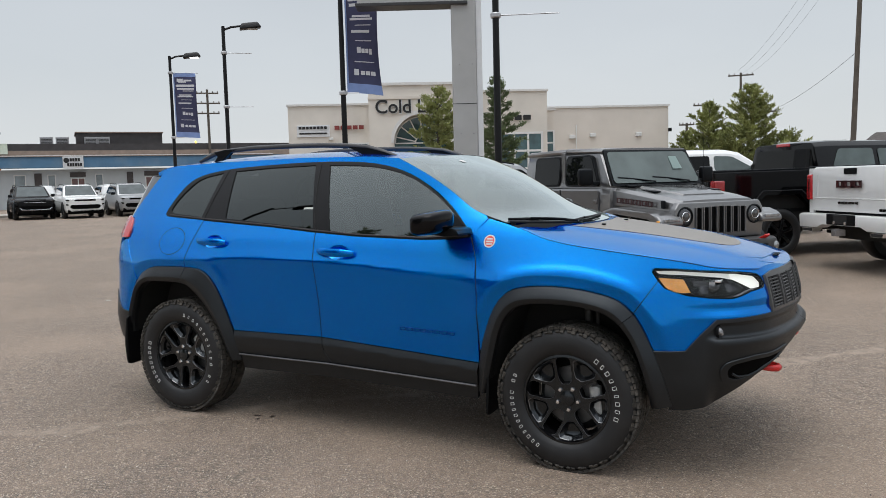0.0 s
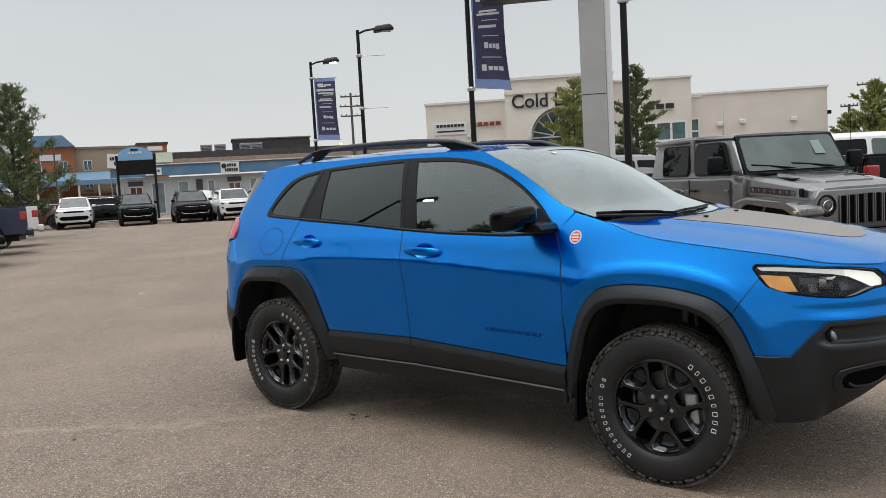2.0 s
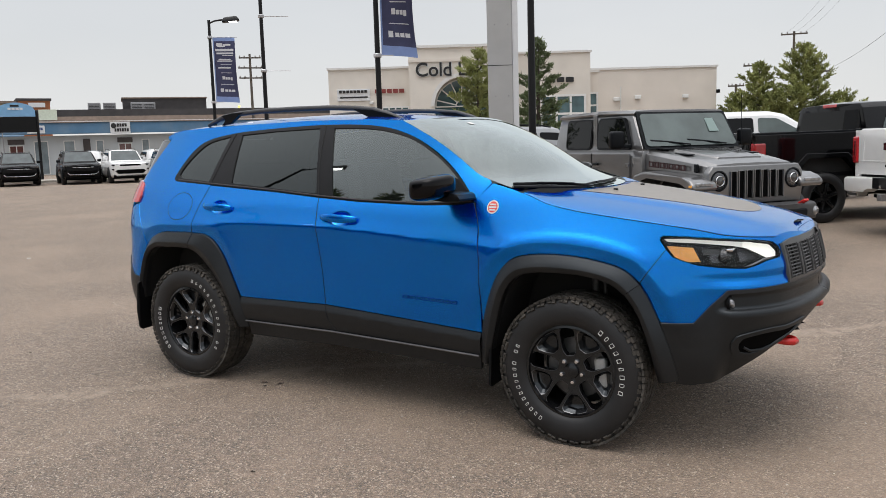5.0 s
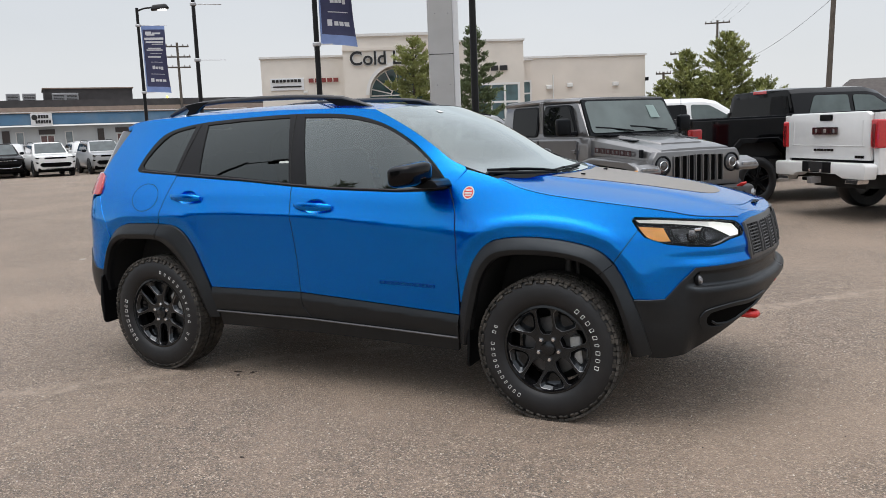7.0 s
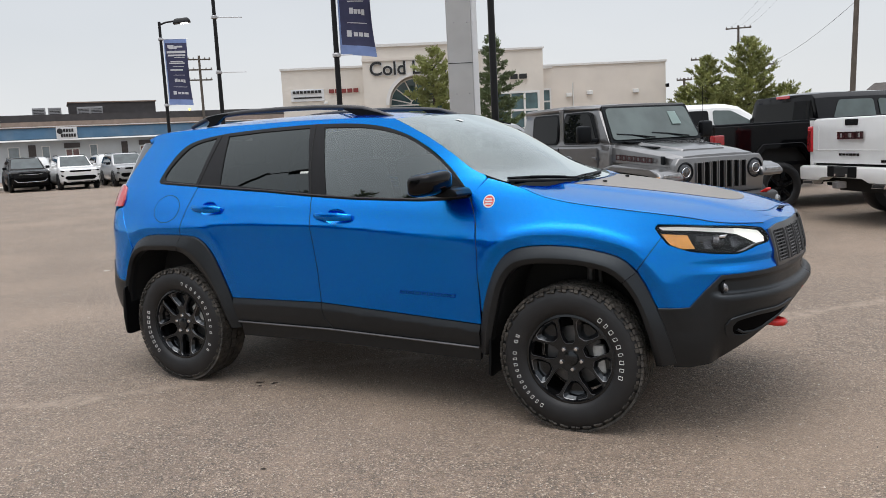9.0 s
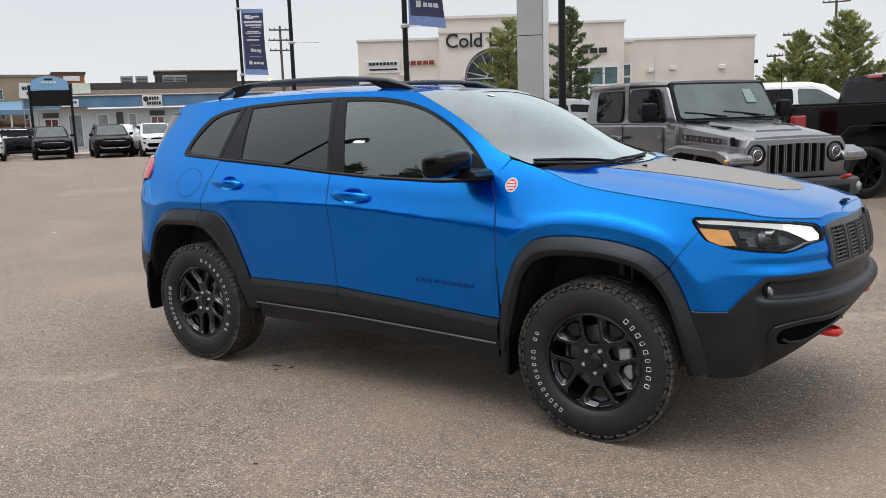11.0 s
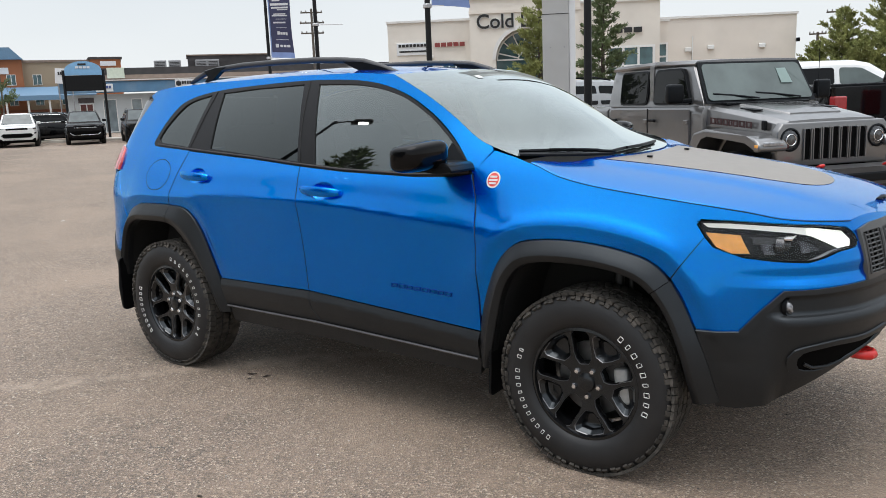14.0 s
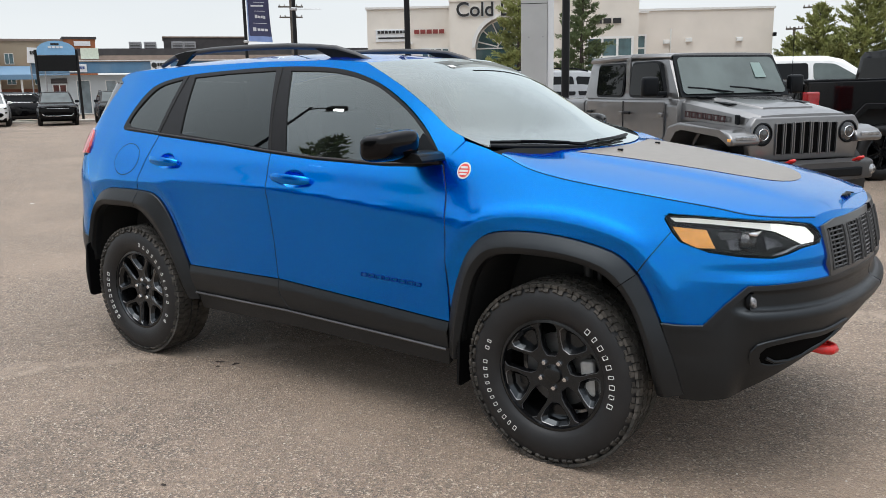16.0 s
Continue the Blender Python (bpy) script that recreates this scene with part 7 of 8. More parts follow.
def hotel():
    yaw = math.degrees(math.atan2(58.6 - 45.5, -99 + 106))
    b = thing("hotel_building", pose(-105.26, 47.36, -1.9, 0, 0, yaw), "tan and orange hotel with blue gables", "building")
    TAN = mat("tan_render", (0.33, 0.26, 0.18), rough=0.9, vary=0.06, scale=0.5)
    ORANGE = mat("orange_render", (0.34, 0.13, 0.06), rough=0.9, vary=0.06, scale=0.5)
    ROOFB = mat("blue_metal_roof", (0.12, 0.22, 0.33), rough=0.5, vary=0.08)
    box("wall", (9.6, 6, 5.25), (12.2, 10, 10.5), TAN, b)
    box("coping", (9.6, 6, 10.62), (12.6, 10.4, .3), BROWN, b)
    box("tower", (.8, 5.4, 5.4), (6.0, 11, 10.8), ORANGE, b)
    prism("tower_roof", [(-2.4, 10.8), (4.0, 10.8), (2.6, 12.3), (-.6, 12.3)], "y", -.8, 11.4, ROOFB, b)
    box("tower", (13.9, 5.8, 5.4), (3.8, 10.8, 10.8), ORANGE, b)
    box("coping", (13.9, 5.8, 10.92), (4.2, 11.2, .3), ROOFDARK, b)
    box("sign_panel", (.9, -.2, 9.4), (2.6, .2, .8), SIGNWHITE, b, 0.02)
    box("sign_panel", (14.2, .3, 10.2), (2.0, .2, .6), SIGNWHITE, b, 0.02)
    for x in (-.8, 2.4, 5.4, 8.6, 11.0):
        for z in (3.0, 5.6, 8.2):
            gwindow(b, x - .5, x + .5, z - .6, z + .7, 2, 1, y=-.14 if x < 4 else .96)
    prism("porch_roof", [(-1.5, 6.0), (-6.0, 5.5), (-6.0, 6.1), (-.5, 7.3)], "x", -6, 12, ROOFB, b)
    for x in np.arange(-5.5, 12, 2.4):
        rod("porch_post", [(x, -5.6, 0), (x, -5.6, 5.6)], .12, FRAMEW, b, 8)
    for z in (1.6, 2.4, 3.2):
        box("porch_rail", (3, -5.6, z), (17.5, .08, .10), FRAMEW, b)
    box("porch_wall", (3, -.6, 2.2), (17, .3, 4.4), mat("red_brown_wall", (0.26, 0.10, 0.06), rough=0.9, vary=0.1), b)
    return b


def far_house(x, y, yaw, w=12, d=9, h=4.2, label="grey house with dark hipped roof"):
    b = thing("house", pose(x, y, ground_z(x, y), 0, 0, yaw), label, "house")
    box("wall", (0, 0, h / 2), (w, d, h), mat("grey_siding", (0.34, 0.34, 0.33), rough=0.85, vary=0.08, scale=1), b)
    bm = bmesh.new()
    add_box(bm, (0, 0, h + 1.1), (w + 1, d + 1, 2.2), taper=(.45, .1))
    part("roof", bm, mat("dark_shingles", (0.085, 0.075, 0.07), rough=0.9, vary=0.2, scale=4), b)
    gwindow(b, -w * .3, -w * .1, 1.2, 2.8, 2, 1, y=-d / 2 - .03)
    gwindow(b, w * .1, w * .3, 1.2, 2.8, 2, 1, y=-d / 2 - .03)
    return b


dealership()
service_wing()
shop_row()
hotel()
far_house(4.6, 60, 8, 7, 7, 1.7)
far_house(-.9, 60, 12, 7, 7, 1.3, "grey-brown house with dark roof behind the trucks")


# ---- poles, banners, pylon, wires, trees ----
POLE = mat("black_pole_paint", (0.007, 0.007, 0.008), rough=0.4, vary=0.1, scale=4, spec=0.25)
GALV = mat("galvanised_rod", (0.45, 0.45, 0.46), rough=0.45, metal=0.6, vary=0.1)
PYLON = mat("grey_pylon_cladding", (0.42, 0.42, 0.415), rough=0.45, metal=0.2, vary=0.05, scale=1.5, dirt=(0.2, 0.19, 0.18), dirt_amount=0.25, dirt_scale=1)
PYLONW = mat("white_pylon_edge", (0.66, 0.67, 0.68), rough=0.4, vary=0.04)
NAVY = mat("navy_banner_cloth", (0.050, 0.054, 0.115), rough=0.85, vary=0.08, scale=6)
LILAC = mat("pale_blue_banner_band", (0.20, 0.28, 0.52), rough=0.85, vary=0.06, scale=6)
BANWHITE = mat("white_banner_print", (0.62, 0.63, 0.66), rough=0.85, vary=0.04)
WOODPOLE = mat("weathered_wood_pole", (0.10, 0.085, 0.07), rough=0.9, vary=0.2, scale=3, bump=0.3, bump_scale=30)


def lamp_pole(x, y, h, arm=None, banner=None, rods=(), label="black lamp pole on asphalt", lit=True, square=False):
    """A pole with an optional lamp arm (dx, dy), a banner (bottom, top, towards dx, dy, sway) and bare banner rods at heights."""
    p = thing("street_lamp", on_ground(x, y, 0), label, "street lamp", "lot lamps")
    rod("post", [(0, 0, 0), (0, 0, h * .5), (0, 0, h)], .075, POLE, p, 14, r_end=.055)
    bm = bmesh.new()
    add_lathe(bm, [(.20, 0), (.20, .03), (.11, .06), (.11, .16), (.09, .18)], axis="z", n=20)
    part("base", bm, POLE, p, smooth=30)
    if arm:
        d = Vector((arm[0], arm[1], 0)).normalized()
        rod("arm", [Vector((0, 0, h - .12)), d * .25 + Vector((0, 0, h - .02)), d * .6 + Vector((0, 0, h + .03))], .035, POLE, p, 8)
        r = Matrix.Rotation(math.atan2(d.y, d.x), 3, "Z")
        bm = bmesh.new()
        c = d * .85 + Vector((0, 0, h + .04))
        add_box(bm, c, (.72, .40, .20), 0.06, r @ Matrix.Rotation(radians(-7), 3, "Y"), 3, taper=(.72, .62))
        hd = part("lamp_head", bm, POLE, p, smooth=35)
        bm = bmesh.new()
        add_box(bm, c - Vector((0, 0, .103)), (.50, .26, .012), 0, r)
        part("diffuser", bm, mat("lit_lamp_lens", (0.8, 0.8, 0.78), rough=0.4, emit=(1, 1, .97), emit_strength=5.0) if lit else mat("dull_lamp_lens", (0.30, 0.31, 0.31), rough=0.3, vary=0.2), hd)
    for z, dx, dy in rods:
        d = Vector((dx, dy, 0))
        rod("banner_rod", [Vector((0, 0, z)), Vector((0, 0, z)) + d], .012, GALV, p, 6)
        bm = bmesh.new()
        add_lathe(bm, [(.085, -.05), (.10, -.03), (.10, .03), (.085, .05)], axis="z", n=14, centre=(0, 0, z))
        part("rod_clamp", bm, GALV, p)
    if banner:
        z0, z1, dx, dy, sway = banner
        d = Vector((dx, dy, 0))
        w = d.length
        dn = d.normalized()
        nrm = Vector((0, 0, 1)).cross(dn)
        for z in (z0 - .02, z1 + .02):
            rod("banner_rod", [Vector((0, 0, z)), dn * (w * .45) + Vector((0, 0, z))] if z < z1 else [Vector((0, 0, z)), dn * (w + .1) + Vector((0, 0, z))], .012, GALV, p, 6)
            bm = bmesh.new()
            add_lathe(bm, [(.085, -.05), (.10, -.03), (.10, .03), (.085, .05)], axis="z", n=14, centre=(0, 0, z))
            part("rod_clamp", bm, GALV, p)

        def cloth(u, v):
            f = (1 - v)
            bend = sway * math.sin(v * 4.2 + u * 1.6) * (.25 + .75 * u) + .05 * math.sin(u * 7 + v * 3) * f
            return dn * (.10 + u * (w - .10) + .22 * f**2 * u * abs(sway) * 4 * .6 - .10 * math.sin(v * 5) * u * sway) + nrm * bend + Vector((0, 0, z0 + (z1 - z0) * v - .10 * u * f * abs(sway) * 3))

        def patch(name, u0, u1, v0, v1, m, lift, parent, nu=10, nv=24):
            bm = bmesh.new()
            nu, nv = max(2, int(nu * (u1 - u0)) + 1), max(2, int(nv * (v1 - v0)) + 1)
            for sgn in ((1, -1) if lift else (1,)):
                g = [[bm.verts.new(cloth(u0 + (u1 - u0) * i / nu, v0 + (v1 - v0) * j / nv) + nrm * (lift * sgn)) for i in range(nu + 1)] for j in range(nv + 1)]
                for a, b in zip(g, g[1:]):
                    for i in range(nu):
                        bm.faces.new((a[i], a[i + 1], b[i + 1], b[i]))
            return part(name, bm, m, parent, smooth="all", recalc=False)

        ban = patch("banner", 0, 1, 0, 1, NAVY, 0.0, p)
        mod = ban.modifiers.new("thickness", "SOLIDIFY")
        mod.thickness, mod.offset = 0.006, 0
        tagged(ban, "navy cloth banner with pale blue ends")
        patch("bottom_band", 0, 1, 0, .085, LILAC, 0.006, ban)
        patch("top_band", 0, 1, .945, 1, LILAC, 0.006, ban)
        patch("edge_band", 0, .05, .085, .945, LILAC, 0.006, ban)
        for (u0, u1, v0, v1) in ((.20, .55, .855, .875), (.15, .42, .87, .915), (.45, .80, .875, .90), (.10, .92, .79, .825), (.14, .90, .745, .77), (.40, .88, .72, .732),
                                 (.22, .78, .655, .672), (.15, .85, .630, .648), (.30, .80, .585, .592), (.18, .75, .525, .548), (.30, .80, .455, .462),
                                 (.34, .46, .355, .405), (.48, .58, .355, .392), (.60, .69, .355, .392), (.71, .80, .345, .392), (.25, .85, .275, .282), (.22, .36, .16, .215), (.42, .54, .165, .200), (.57, .69, .165, .200), (.72, .86, .165, .200)):
            patch("print_bar", u0, u1, v0, v1, BANWHITE, 0.009, ban)
    return p


def away(D, ref, D0):
    """The place D metres from the path's start, on the way to a place D0 off."""
    return 2.74 + (ref[0] - 2.74) * D / D0, -4.75 + (ref[1] + 4.75) * D / D0


x, y = away(20, (-8.13, 10.81), 19)
lamp_pole(x, y, 6.75, None, (3.62, 6.35, .71, .465, .24), label="black pole with a navy dealer banner")
x, y = away(34.5, (-18.97, 15.93), 30)
lamp_pole(x, y, 6.74, (.72, .69), (3.52, 6.05, .72 * .95, .69 * .95, .15), label="black street lamp with a navy banner, lit")
x, y = away(27.3, (-13.58, 12.83), 24)
lamp_pole(x, y, 6.62, (.72, .69), None, ((5.78, .62, .60), (4.06, .62, .60)), label="black street lamp with bare banner rods", lit=False)
x, y = away(15.6, (-3.39, 8.91), 15)
lamp_pole(x, y, 6.75, None, None, ((4.50, 1.10, .46),), label="black lamp pole with a bare banner rod")
lamp_pole(-8.35, -6.2, 6.85, (.80, -.60), None, (), label="black street lamp on the near side of the lot")

# sign pylon
px, py = away(18, (-4.70, 10.50), 17)
pyl = thing("sign_pylon", pose(px, py, ground_z(px, py), 0, 0, 28), "grey clad sign pylon with an overhanging dark sign box", "sign")
box("post", (-.135, 0, 4.5), (.53, .42, 9.0), PYLON, pyl, 0.015)
box("post_edge", (.195, 0, 4.5), (.125, .36, 9.0), PYLONW, pyl, 0.01)
box("joint_line", (-.135, -.212, 3.05), (.53, .006, .012), DARK, pyl)
box("joint_line", (-.135, -.212, 5.6), (.53, .006, .012), DARK, pyl)
for z in (.9, 2.4, 3.9):
    for sx in (-.24, .04):
        bm = bmesh.new()
        add_lathe(bm, [(.014, 0), (.010, -.010), (0, -.011)], n=8, centre=(sx, -.211, z))
        part("rivet", bm, STEEL, pyl)
box("post_base", (0, 0, .12), (.9, .7, .24), mat("concrete_footing", (0.33, 0.32, 0.30), rough=0.9, vary=0.1, scale=4), pyl, 0.03)
box("sign_box", (-1.25, 0, 6.22), (2.35, .50, 2.0), PYLON, pyl, 0.02)
box("sign_foot", (-1.25, -.02, 5.20), (2.42, .56, .07), mat("dark_sign_trim", (0.03, 0.03, 0.032), rough=0.4, vary=0.1), pyl, 0.01)
box("sign_face", (-1.25, -.258, 6.3), (2.15, .02, 1.7), SIGNWHITE, pyl, 0.01)
box("sign_stripe", (-1.25, -.272, 5.44), (2.2, .012, .12), mat("dark_sign_trim", (0.03, 0.03, 0.032)), pyl)


def power_pole(x, y, h, arms, yaw, label="weathered wooden power pole with cross arms", lean=0.0, r=.14):
    p = thing("power_pole", pose(x, y, ground_z(x, y), 0, lean, yaw), label, "power pole")
    rod("post", [(0, 0, 0), (0, 0, h / 2), (0, 0, h)], r, WOODPOLE, p, 10, r_end=r * .7)
    for z, w in arms:
        a = box("cross_arm", (0, -.1, z), (w, .10, .12), WOODPOLE, p, 0.01)
        for k in (-.46, -.25, .25, .46):
            bm = bmesh.new()
            add_lathe(bm, [(.05, 0), (.06, .06), (.03, .14), (0, .15)], axis="z", n=8, centre=(k * w, -.1, z + .06))
            part("insulator", bm, mat("grey_insulator", (0.25, 0.24, 0.23), rough=0.3, vary=0.1), a)
    return p


power_pole(-49.4, 49.1, 10.0, ((9.66, 1.9), (8.78, 2.1), (7.9, 2.0)), 45)
power_pole(-8.2, 74.5, 10.5, ((10.25, 2.2),), 10)
power_pole(-9.63, 64.1, 7.1, ((6.95, 1.6),), 10)
power_pole(-10.94, 63.9, 5.6, ((5.45, 1.2),), 10)
power_pole(-4.95, 64.8, 6.4, ((6.15, 1.5),), 10)
power_pole(1.85, 35.2, 12.5, ((11.6, 1.8),), 20, "tall weathered wooden power pole beside the trucks", lean=1.6, r=.125)


def wire(name, a, b, sag, r=0.012):
    bm = bmesh.new()
    pts = [Vector(a).lerp(Vector(b), k / 16) - Vector((0, 0, sag * 4 * (k / 16) * (1 - k / 16))) for k in range(17)]
    add_rod(bm, pts, r, 5)
    return tagged(part(name, bm, POLE), "thin dark overhead wire between poles", "wire", "overhead wires")


wire("overhead_wire", (2.0, 35.2, 6.6), (-4.9, 64.8, 6.25), .35, .009)
for k in range(3):
    wire("overhead_wire", (1.4 + .5 * k, 35.2, 11.9), (-8.9 + k * .8, 74.5, 10.5), .8, .006)
    wire("overhead_wire", (1.4 + .5 * k, 35.2, 11.9), (26 + k, 8.0, 13.0), .7, .005)

# board on two posts, across the lot
bd = thing("sign_board_on_posts", pose(-48.4, 26.5, -.97, 0, 0, 59.8), "dark message board with a blue arched top on two black posts", "sign")
for x in (-1.22, 1.22):
    rod("post", [(x, 0, 0), (x, 0, 5.45)], .09, POLE, bd, 10)
box("message_panel", (0, 0, 4.60), (2.3, .22, 1.0), GLOSSBLK, bd, 0.02)
prism("arched_top", [(-1.13, 5.12)] + [(1.13 * math.cos(a), 5.42 + .60 * math.sin(a)) for a in np.linspace(math.pi, 0, 17)] + [(1.13, 5.12)], "y", -.12, .12, mat("light_blue_sign", (0.20, 0.40, 0.62), rough=0.5, vary=0.05), bd)
bars("sign_bar", (-.45, -.13, 5.55), (1, 0, 0), (0, 0, 1), [.18] * 4, .14, .05, SIGNWHITE, bd, 0.02)
bars("sign_bar", (-.30, -.13, 5.75), (1, 0, 0), (0, 0, 1), [.5], .12, .05, BLACKLET, bd, 0.02)
rod("street_pole", [(0, 0, 0), (0, 0, 6.6)], .07, WOODPOLE, thing("slim_pole", pose(-70, 31.5, 0), "slim wooden pole by the far street", "pole"), 8)

NEEDLE = mat("dark_spruce_needles", (0.115, 0.150, 0.066), rough=0.8, vary=0.4, scale=0.9)
NEEDLE2 = mat("olive_green_foliage", (0.23, 0.25, 0.085), rough=0.8, vary=0.45, scale=0.7)
BARK = mat("grey_brown_bark", (0.07, 0.055, 0.045), rough=0.95, vary=0.3, scale=6, bump=0.4, bump_scale=25)


def conifer(x, y, h, w, label, needle=NEEDLE, seed=1, dense=2600, leaf=.16, low=.06, zbase=None, full=.75, lift=.35):
    """A tapered trunk with limbs that bend upwards at their ends and bear side twigs; each twig carries many small needle sprays.
    full: how soon the crown widens below its top; lift: how steeply the limbs climb."""
    rnd = random.Random(seed)
    t = thing("spruce_tree", pose(x, y, ground_z(x, y) if zbase is None else zbase, 0, 0, seed * 40), label, "tree", "conifers")
    bm = bmesh.new()
    add_rod(bm, [(0, 0, 0), (.05, .02, h * .5), (0, .04, h * .97)], w * .055 + .05, 9, r_end=.02)
    twigs = []
    n = int(34 + h * 7)
    for k in range(n):
        f = low + (1 - low) * (k + rnd.random()) / n
        z = h * f
        reach = w * ((1 - f)**full) * (.45 + .65 * rnd.random()) * (1 if f > .2 else .75 + f) + .07
        a = k * 2.4 + rnd.random() * .8
        way = Vector((math.cos(a), math.sin(a), 0))
        rise = reach * (lift * (.4 + .9 * f) - .12 + .22 * rnd.random())
        base_, knee = Vector((0, 0, z)), way * (reach * .55) + Vector((0, 0, z + rise * .30))
        tip = way * reach + Vector((0, 0, z + rise))
        add_rod(bm, [base_, knee, tip], .010 + .020 * (1 - f), 5, r_end=.004)
        twigs += [(base_.lerp(knee, .35), knee, reach * .5), (knee, tip, reach * .5)]
        for _ in range(2 if reach < .8 else 4):
            q = rnd.uniform(.3, .9)
            root = base_.lerp(knee, q / .55) if q < .55 else knee.lerp(tip, (q - .55) / .45)
            side_ = way.cross(Vector((0, 0, 1))) * rnd.choice((-1, 1))
            end_ = root + (way * .75 + side_ * rnd.uniform(.4, .9) + Vector((0, 0, rnd.uniform(.15, .75)))).normalized() * reach * rnd.uniform(.22, .42)
            twigs.append((root, end_, reach * .32))
    part("trunk", bm, BARK, t, smooth=True)
    verts, faces = [], []
    total = sum(l[2] + .06 for l in twigs)
    for a, b, size in twigs:
        m = int(dense * (size + .06) / total)
        for _ in range(m):
            s = rnd.random()
            c = a.lerp(b, s * 1.04) + Vector((rnd.gauss(0, 1), rnd.gauss(0, 1), rnd.gauss(0, .8))) * (.030 + .020 * w * (1 - .4 * s))
            out = ((b - a).normalized() + Vector((rnd.gauss(0, .55), rnd.gauss(0, .55), rnd.gauss(.35, .45)))).normalized()
            sd = out.cross(Vector((rnd.gauss(0, 1), rnd.gauss(0, 1), rnd.gauss(0, 1)))).normalized()
            ln, wd = leaf * rnd.uniform(.6, 1.5), leaf * rnd.uniform(.12, .26)
            i = len(verts)
            verts += [tuple(c - sd * wd), tuple(c + out * ln * .5 - sd * wd * .7), tuple(c + out * ln), tuple(c + out * ln * .5 + sd * wd * .7 + Vector((0, 0, .02))), tuple(c + sd * wd)]
            faces.append((i, i + 1, i + 2, i + 3, i + 4))
    me = bpy.data.meshes.new("crown")
    me.from_pydata(verts, [], faces)
    me.materials.append(needle)
    cr = new("crown", me)
    cr.parent = t
    tagged(cr, kind="stuff")
    return t


conifer(-15.25, 28.7, 5.75, 2.2, "olive green spruce in front of the dealership portal", NEEDLE2, 3, 20000, .13, full=.55)
conifer(-12.75, 29.9, 6.15, 1.75, "slim dark spruce beside the lamp pole", NEEDLE, 5, 16000, .13, full=.6)
conifer(-33.25, 11.62, 6.5, 2.4, "open dark pine with climbing limbs at the edge of the lot", NEEDLE, 7, 19000, .13, low=.10, full=.62, lift=.85)
conifer(-7.5, 54.3, 6.2, 2.5, "green pine behind the service wing", NEEDLE2, 9, 15000, .19, full=.6, lift=.6)
conifer(-4.75, 54.7, 7.2, 3.1, "tall green pine behind the parked trucks", NEEDLE2, 11, 22000, .19, full=.55, lift=.6)
conifer(-9.3, 55.4, 4.3, 2.1, "small green pine beside taller ones", NEEDLE2, 13, 9000, .19, full=.55, lift=.6)
conifer(-6.2, 53.6, 4.0, 2.3, "low bushy pine between two taller ones", NEEDLE2, 14, 11000, .19, full=.5, lift=.6)
conifer(-2.6, 55.6, 3.9, 2.3, "low bushy pine beside the tall one", NEEDLE2, 15, 9000, .19, full=.5, lift=.6)
conifer(-37.0, 8.6, 7.2, 1.8, "dark spruce past the end of the parked row", NEEDLE, 25, 6000, .22)
conifer(-34.5, 0.0, 7.5, 2.2, "dark spruce at the far end of the lot", NEEDLE, 27, 6000, .22)
# trees across the near side of the lot, seen in the car's windows
conifer(-12.1, -11.9, 8.3, 3.2, "dark spruce on the near side of the lot", NEEDLE, 17, 5000, .34)
conifer(-10.0, -13.6, 8.2, 2.9, "dark spruce beside another on the near side", NEEDLE, 19, 5000, .34)
conifer(-8.3, -15.0, 8.6, 2.4, "tall dark spruce behind the filming side", NEEDLE, 21, 5000, .34)


# concrete walk behind the row of parked vehicles, with its kerb
bm = bmesh.new()
add_box(bm, (0, 0, .0), (26, 2.4, .28), 0.02)
walk_ = part("pavement", bm, mat("pale_concrete", (0.42, 0.39, 0.35), rough=0.9, vary=0.12, scale=2, bump=0.2, bump_scale=30))
walk_.matrix_basis = pose(-41.5, 25.0, 0, 0, 0, 44)
tagged(walk_, "pale concrete walk with a raised kerb", "pavement", kind="structure")

# small litter on the lot
LEAF = mat("dark_dead_leaf", (0.035, 0.025, 0.018), rough=0.8, vary=0.3, scale=40)
SCRAP = mat("pale_litter", (0.55, 0.52, 0.47), rough=0.8, vary=0.15, scale=30)


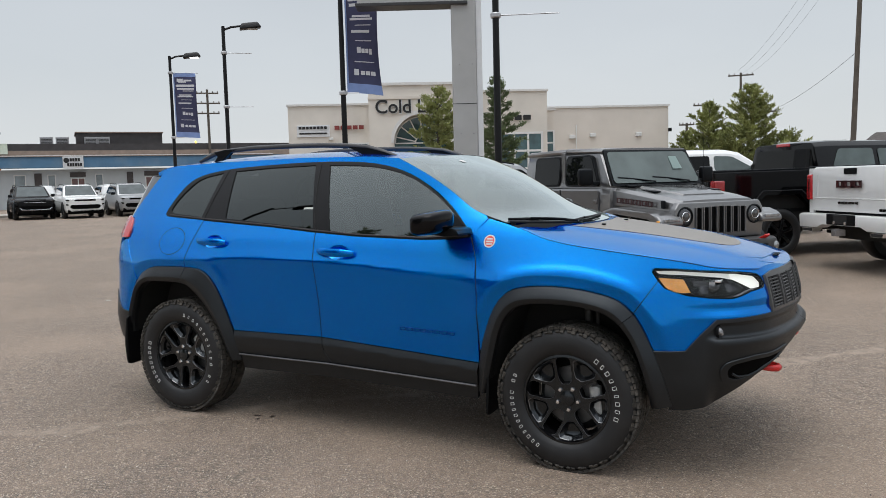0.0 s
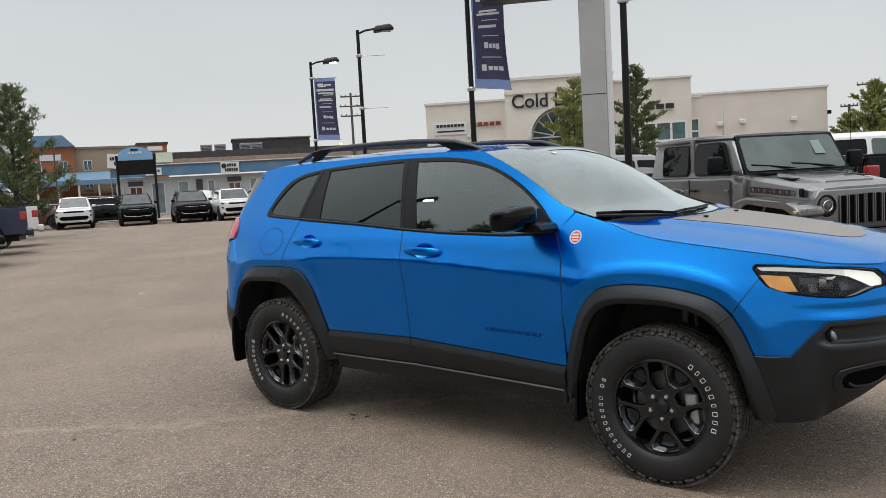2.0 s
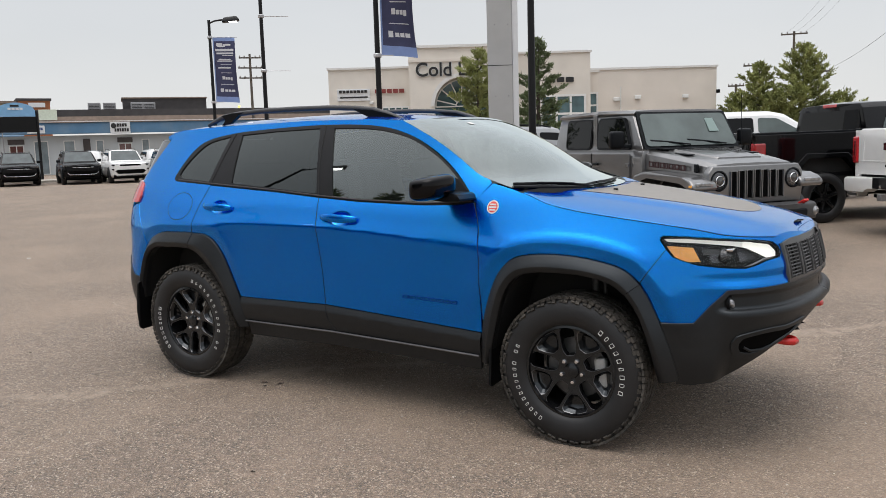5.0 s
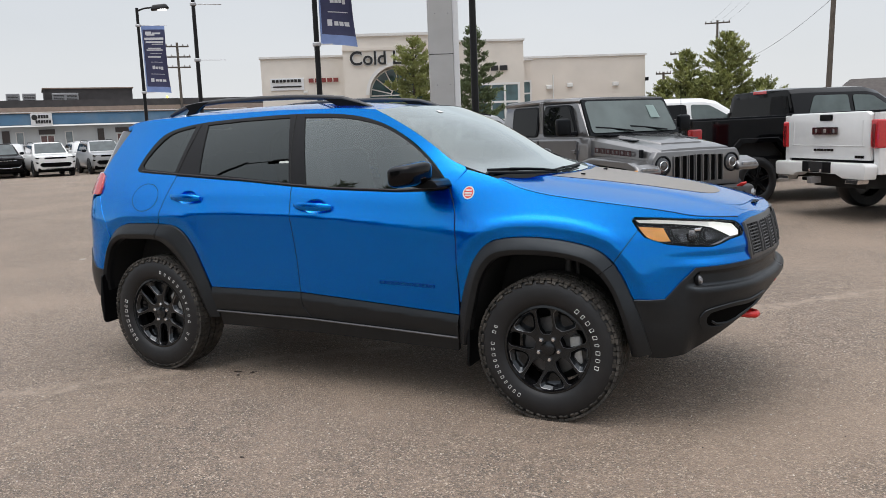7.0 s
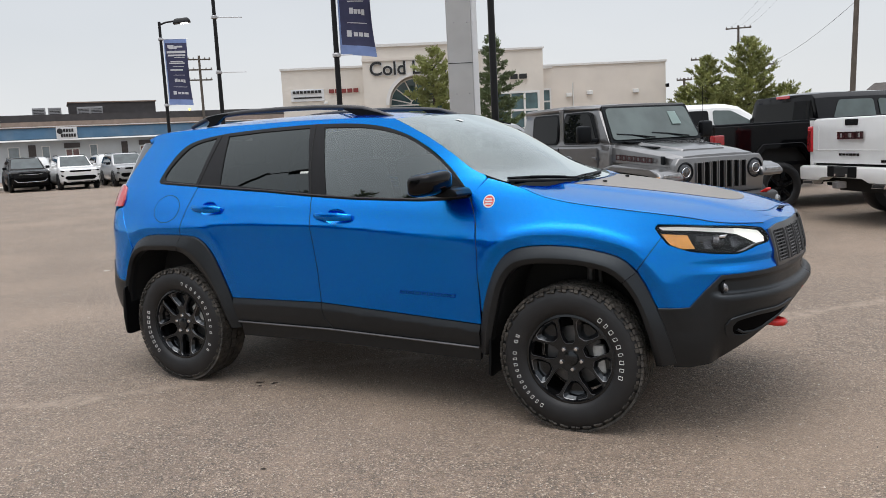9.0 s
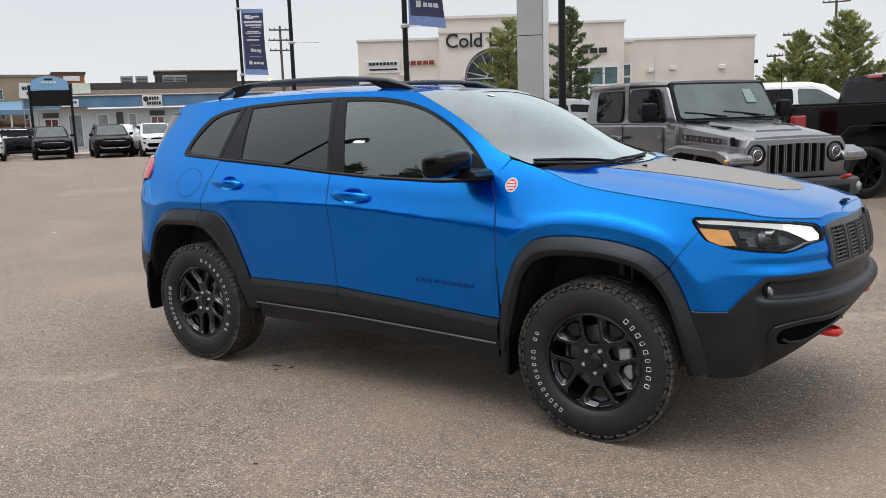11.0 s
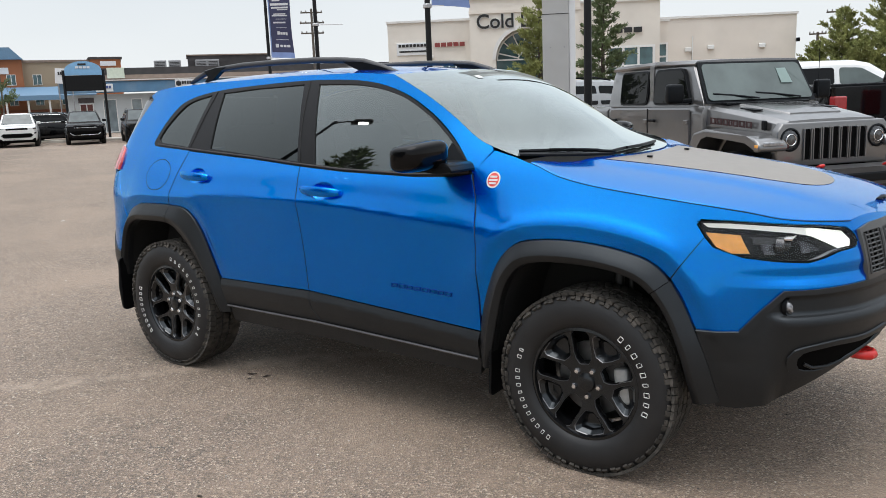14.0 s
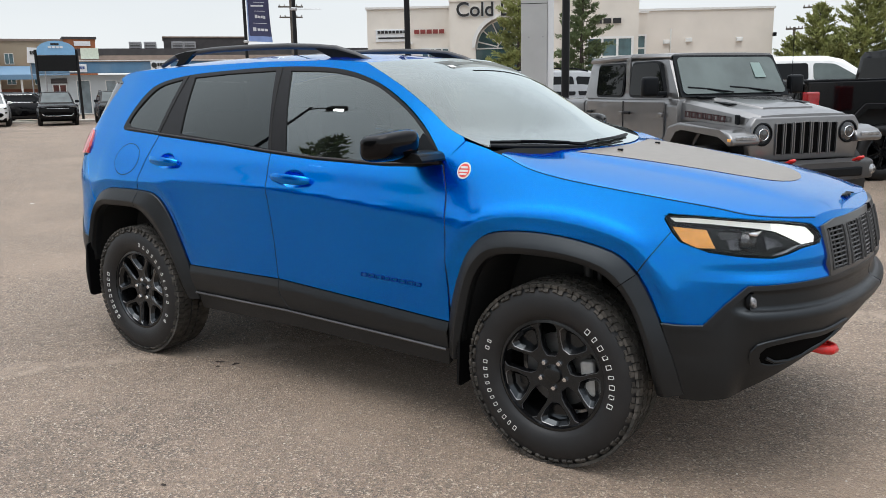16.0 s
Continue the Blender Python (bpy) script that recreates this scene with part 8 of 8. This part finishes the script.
def litter(x, y, size, material, name, label, seed):
    """A curled scrap a few centimetres across, lying on the ground."""
    rng_ = random.Random(seed)
    bm = bmesh.new()
    k = 9
    ring_ = []
    for i in range(k):
        t = 2 * math.pi * i / k
        r = size * rng_.uniform(.55, 1.0)
        ring_.append(((r * math.cos(t), .45 * r * math.sin(t), .002 + .012 * rng_.random() * (size / .05))))
    top = [bm.verts.new(p) for p in ring_]
    low = [bm.verts.new((p[0], p[1], p[2] - .003)) for p in ring_]
    mid_ = bm.verts.new((0, 0, .004))
    for i in range(k):
        j = (i + 1) % k
        bm.faces.new((top[i], top[j], mid_))
        bm.faces.new((low[i], low[j], top[j], top[i]))
    bm.faces.new(low[::-1])
    ob = part(name, bm, material)
    ob.matrix_basis = on_ground(x, y, rng_.uniform(-40, 40), .002)
    tagged(ob, label, "litter")


for k, (x, y, s) in enumerate(((-.83, -.78, .032), (-.72, -.76, .028), (-2.08, -2.03, .028), (-.78, -.84, .02), (.15, -1.9, .015), (-1.2, -2.4, .012), (-3.1, -1.0, .016))):
    litter(x, y, s, LEAF, "dead_leaf", "small dark dead leaf on asphalt", k)
for k, (x, y, s) in enumerate(((-6.4, 2.6, .05), (-8.7, 2.45, .05), (-3.77, -1.52, .025), (-5.4, 1.2, .02))):
    litter(x, y, s, SCRAP, "paper_scrap", "small pale scrap lying on asphalt", 20 + k)


# loose grit on the asphalt
GRIT = mat("loose_grit", (0.30, 0.27, 0.23), rough=0.85, vary=0.1)
gn, gl_ = GRIT.node_tree.nodes, GRIT.node_tree.links
g_geo, g_ramp = gn.new("ShaderNodeNewGeometry"), gn.new("ShaderNodeValToRGB")
g_ramp.color_ramp.elements[0].color, g_ramp.color_ramp.elements[1].color = (0.045, 0.038, 0.032, 1), (0.62, 0.58, 0.52, 1)
g_ramp.color_ramp.elements[1].position = 0.9
gl_.new(g_geo.outputs["Random Per Island"], g_ramp.inputs[0])
gl_.new(g_ramp.outputs[0], gn["Principled BSDF"].inputs["Base Color"])
rnd = random.Random(77)
verts, faces = [], []
for _ in range(5200):
    x, y = rnd.uniform(-7, 5), -4.4 + 6.4 * rnd.random()**1.5
    r = rnd.choice((.002, .0025, .003, .004, .0055))
    z = ground_z(x, y) + r * .35
    i = len(verts)
    a = rnd.random() * 3
    for k in range(4):
        t = a + k * 1.57 + rnd.uniform(-.4, .4)
        verts.append((x + r * math.cos(t) * rnd.uniform(.7, 1.3), y + r * math.sin(t), z))
    verts += [(x, y, z + r * .7), (x, y, z - r)]
    for k in range(4):
        j = (k + 1) % 4
        faces += [(i + k, i + j, i + 4), (i + j, i + k, i + 5)]
me = bpy.data.meshes.new("grit")
me.from_pydata(verts, [], faces)
me.materials.append(GRIT)
tagged(new("grit", me), "loose pale and dark grit scattered on asphalt", "gravel", kind="stuff")
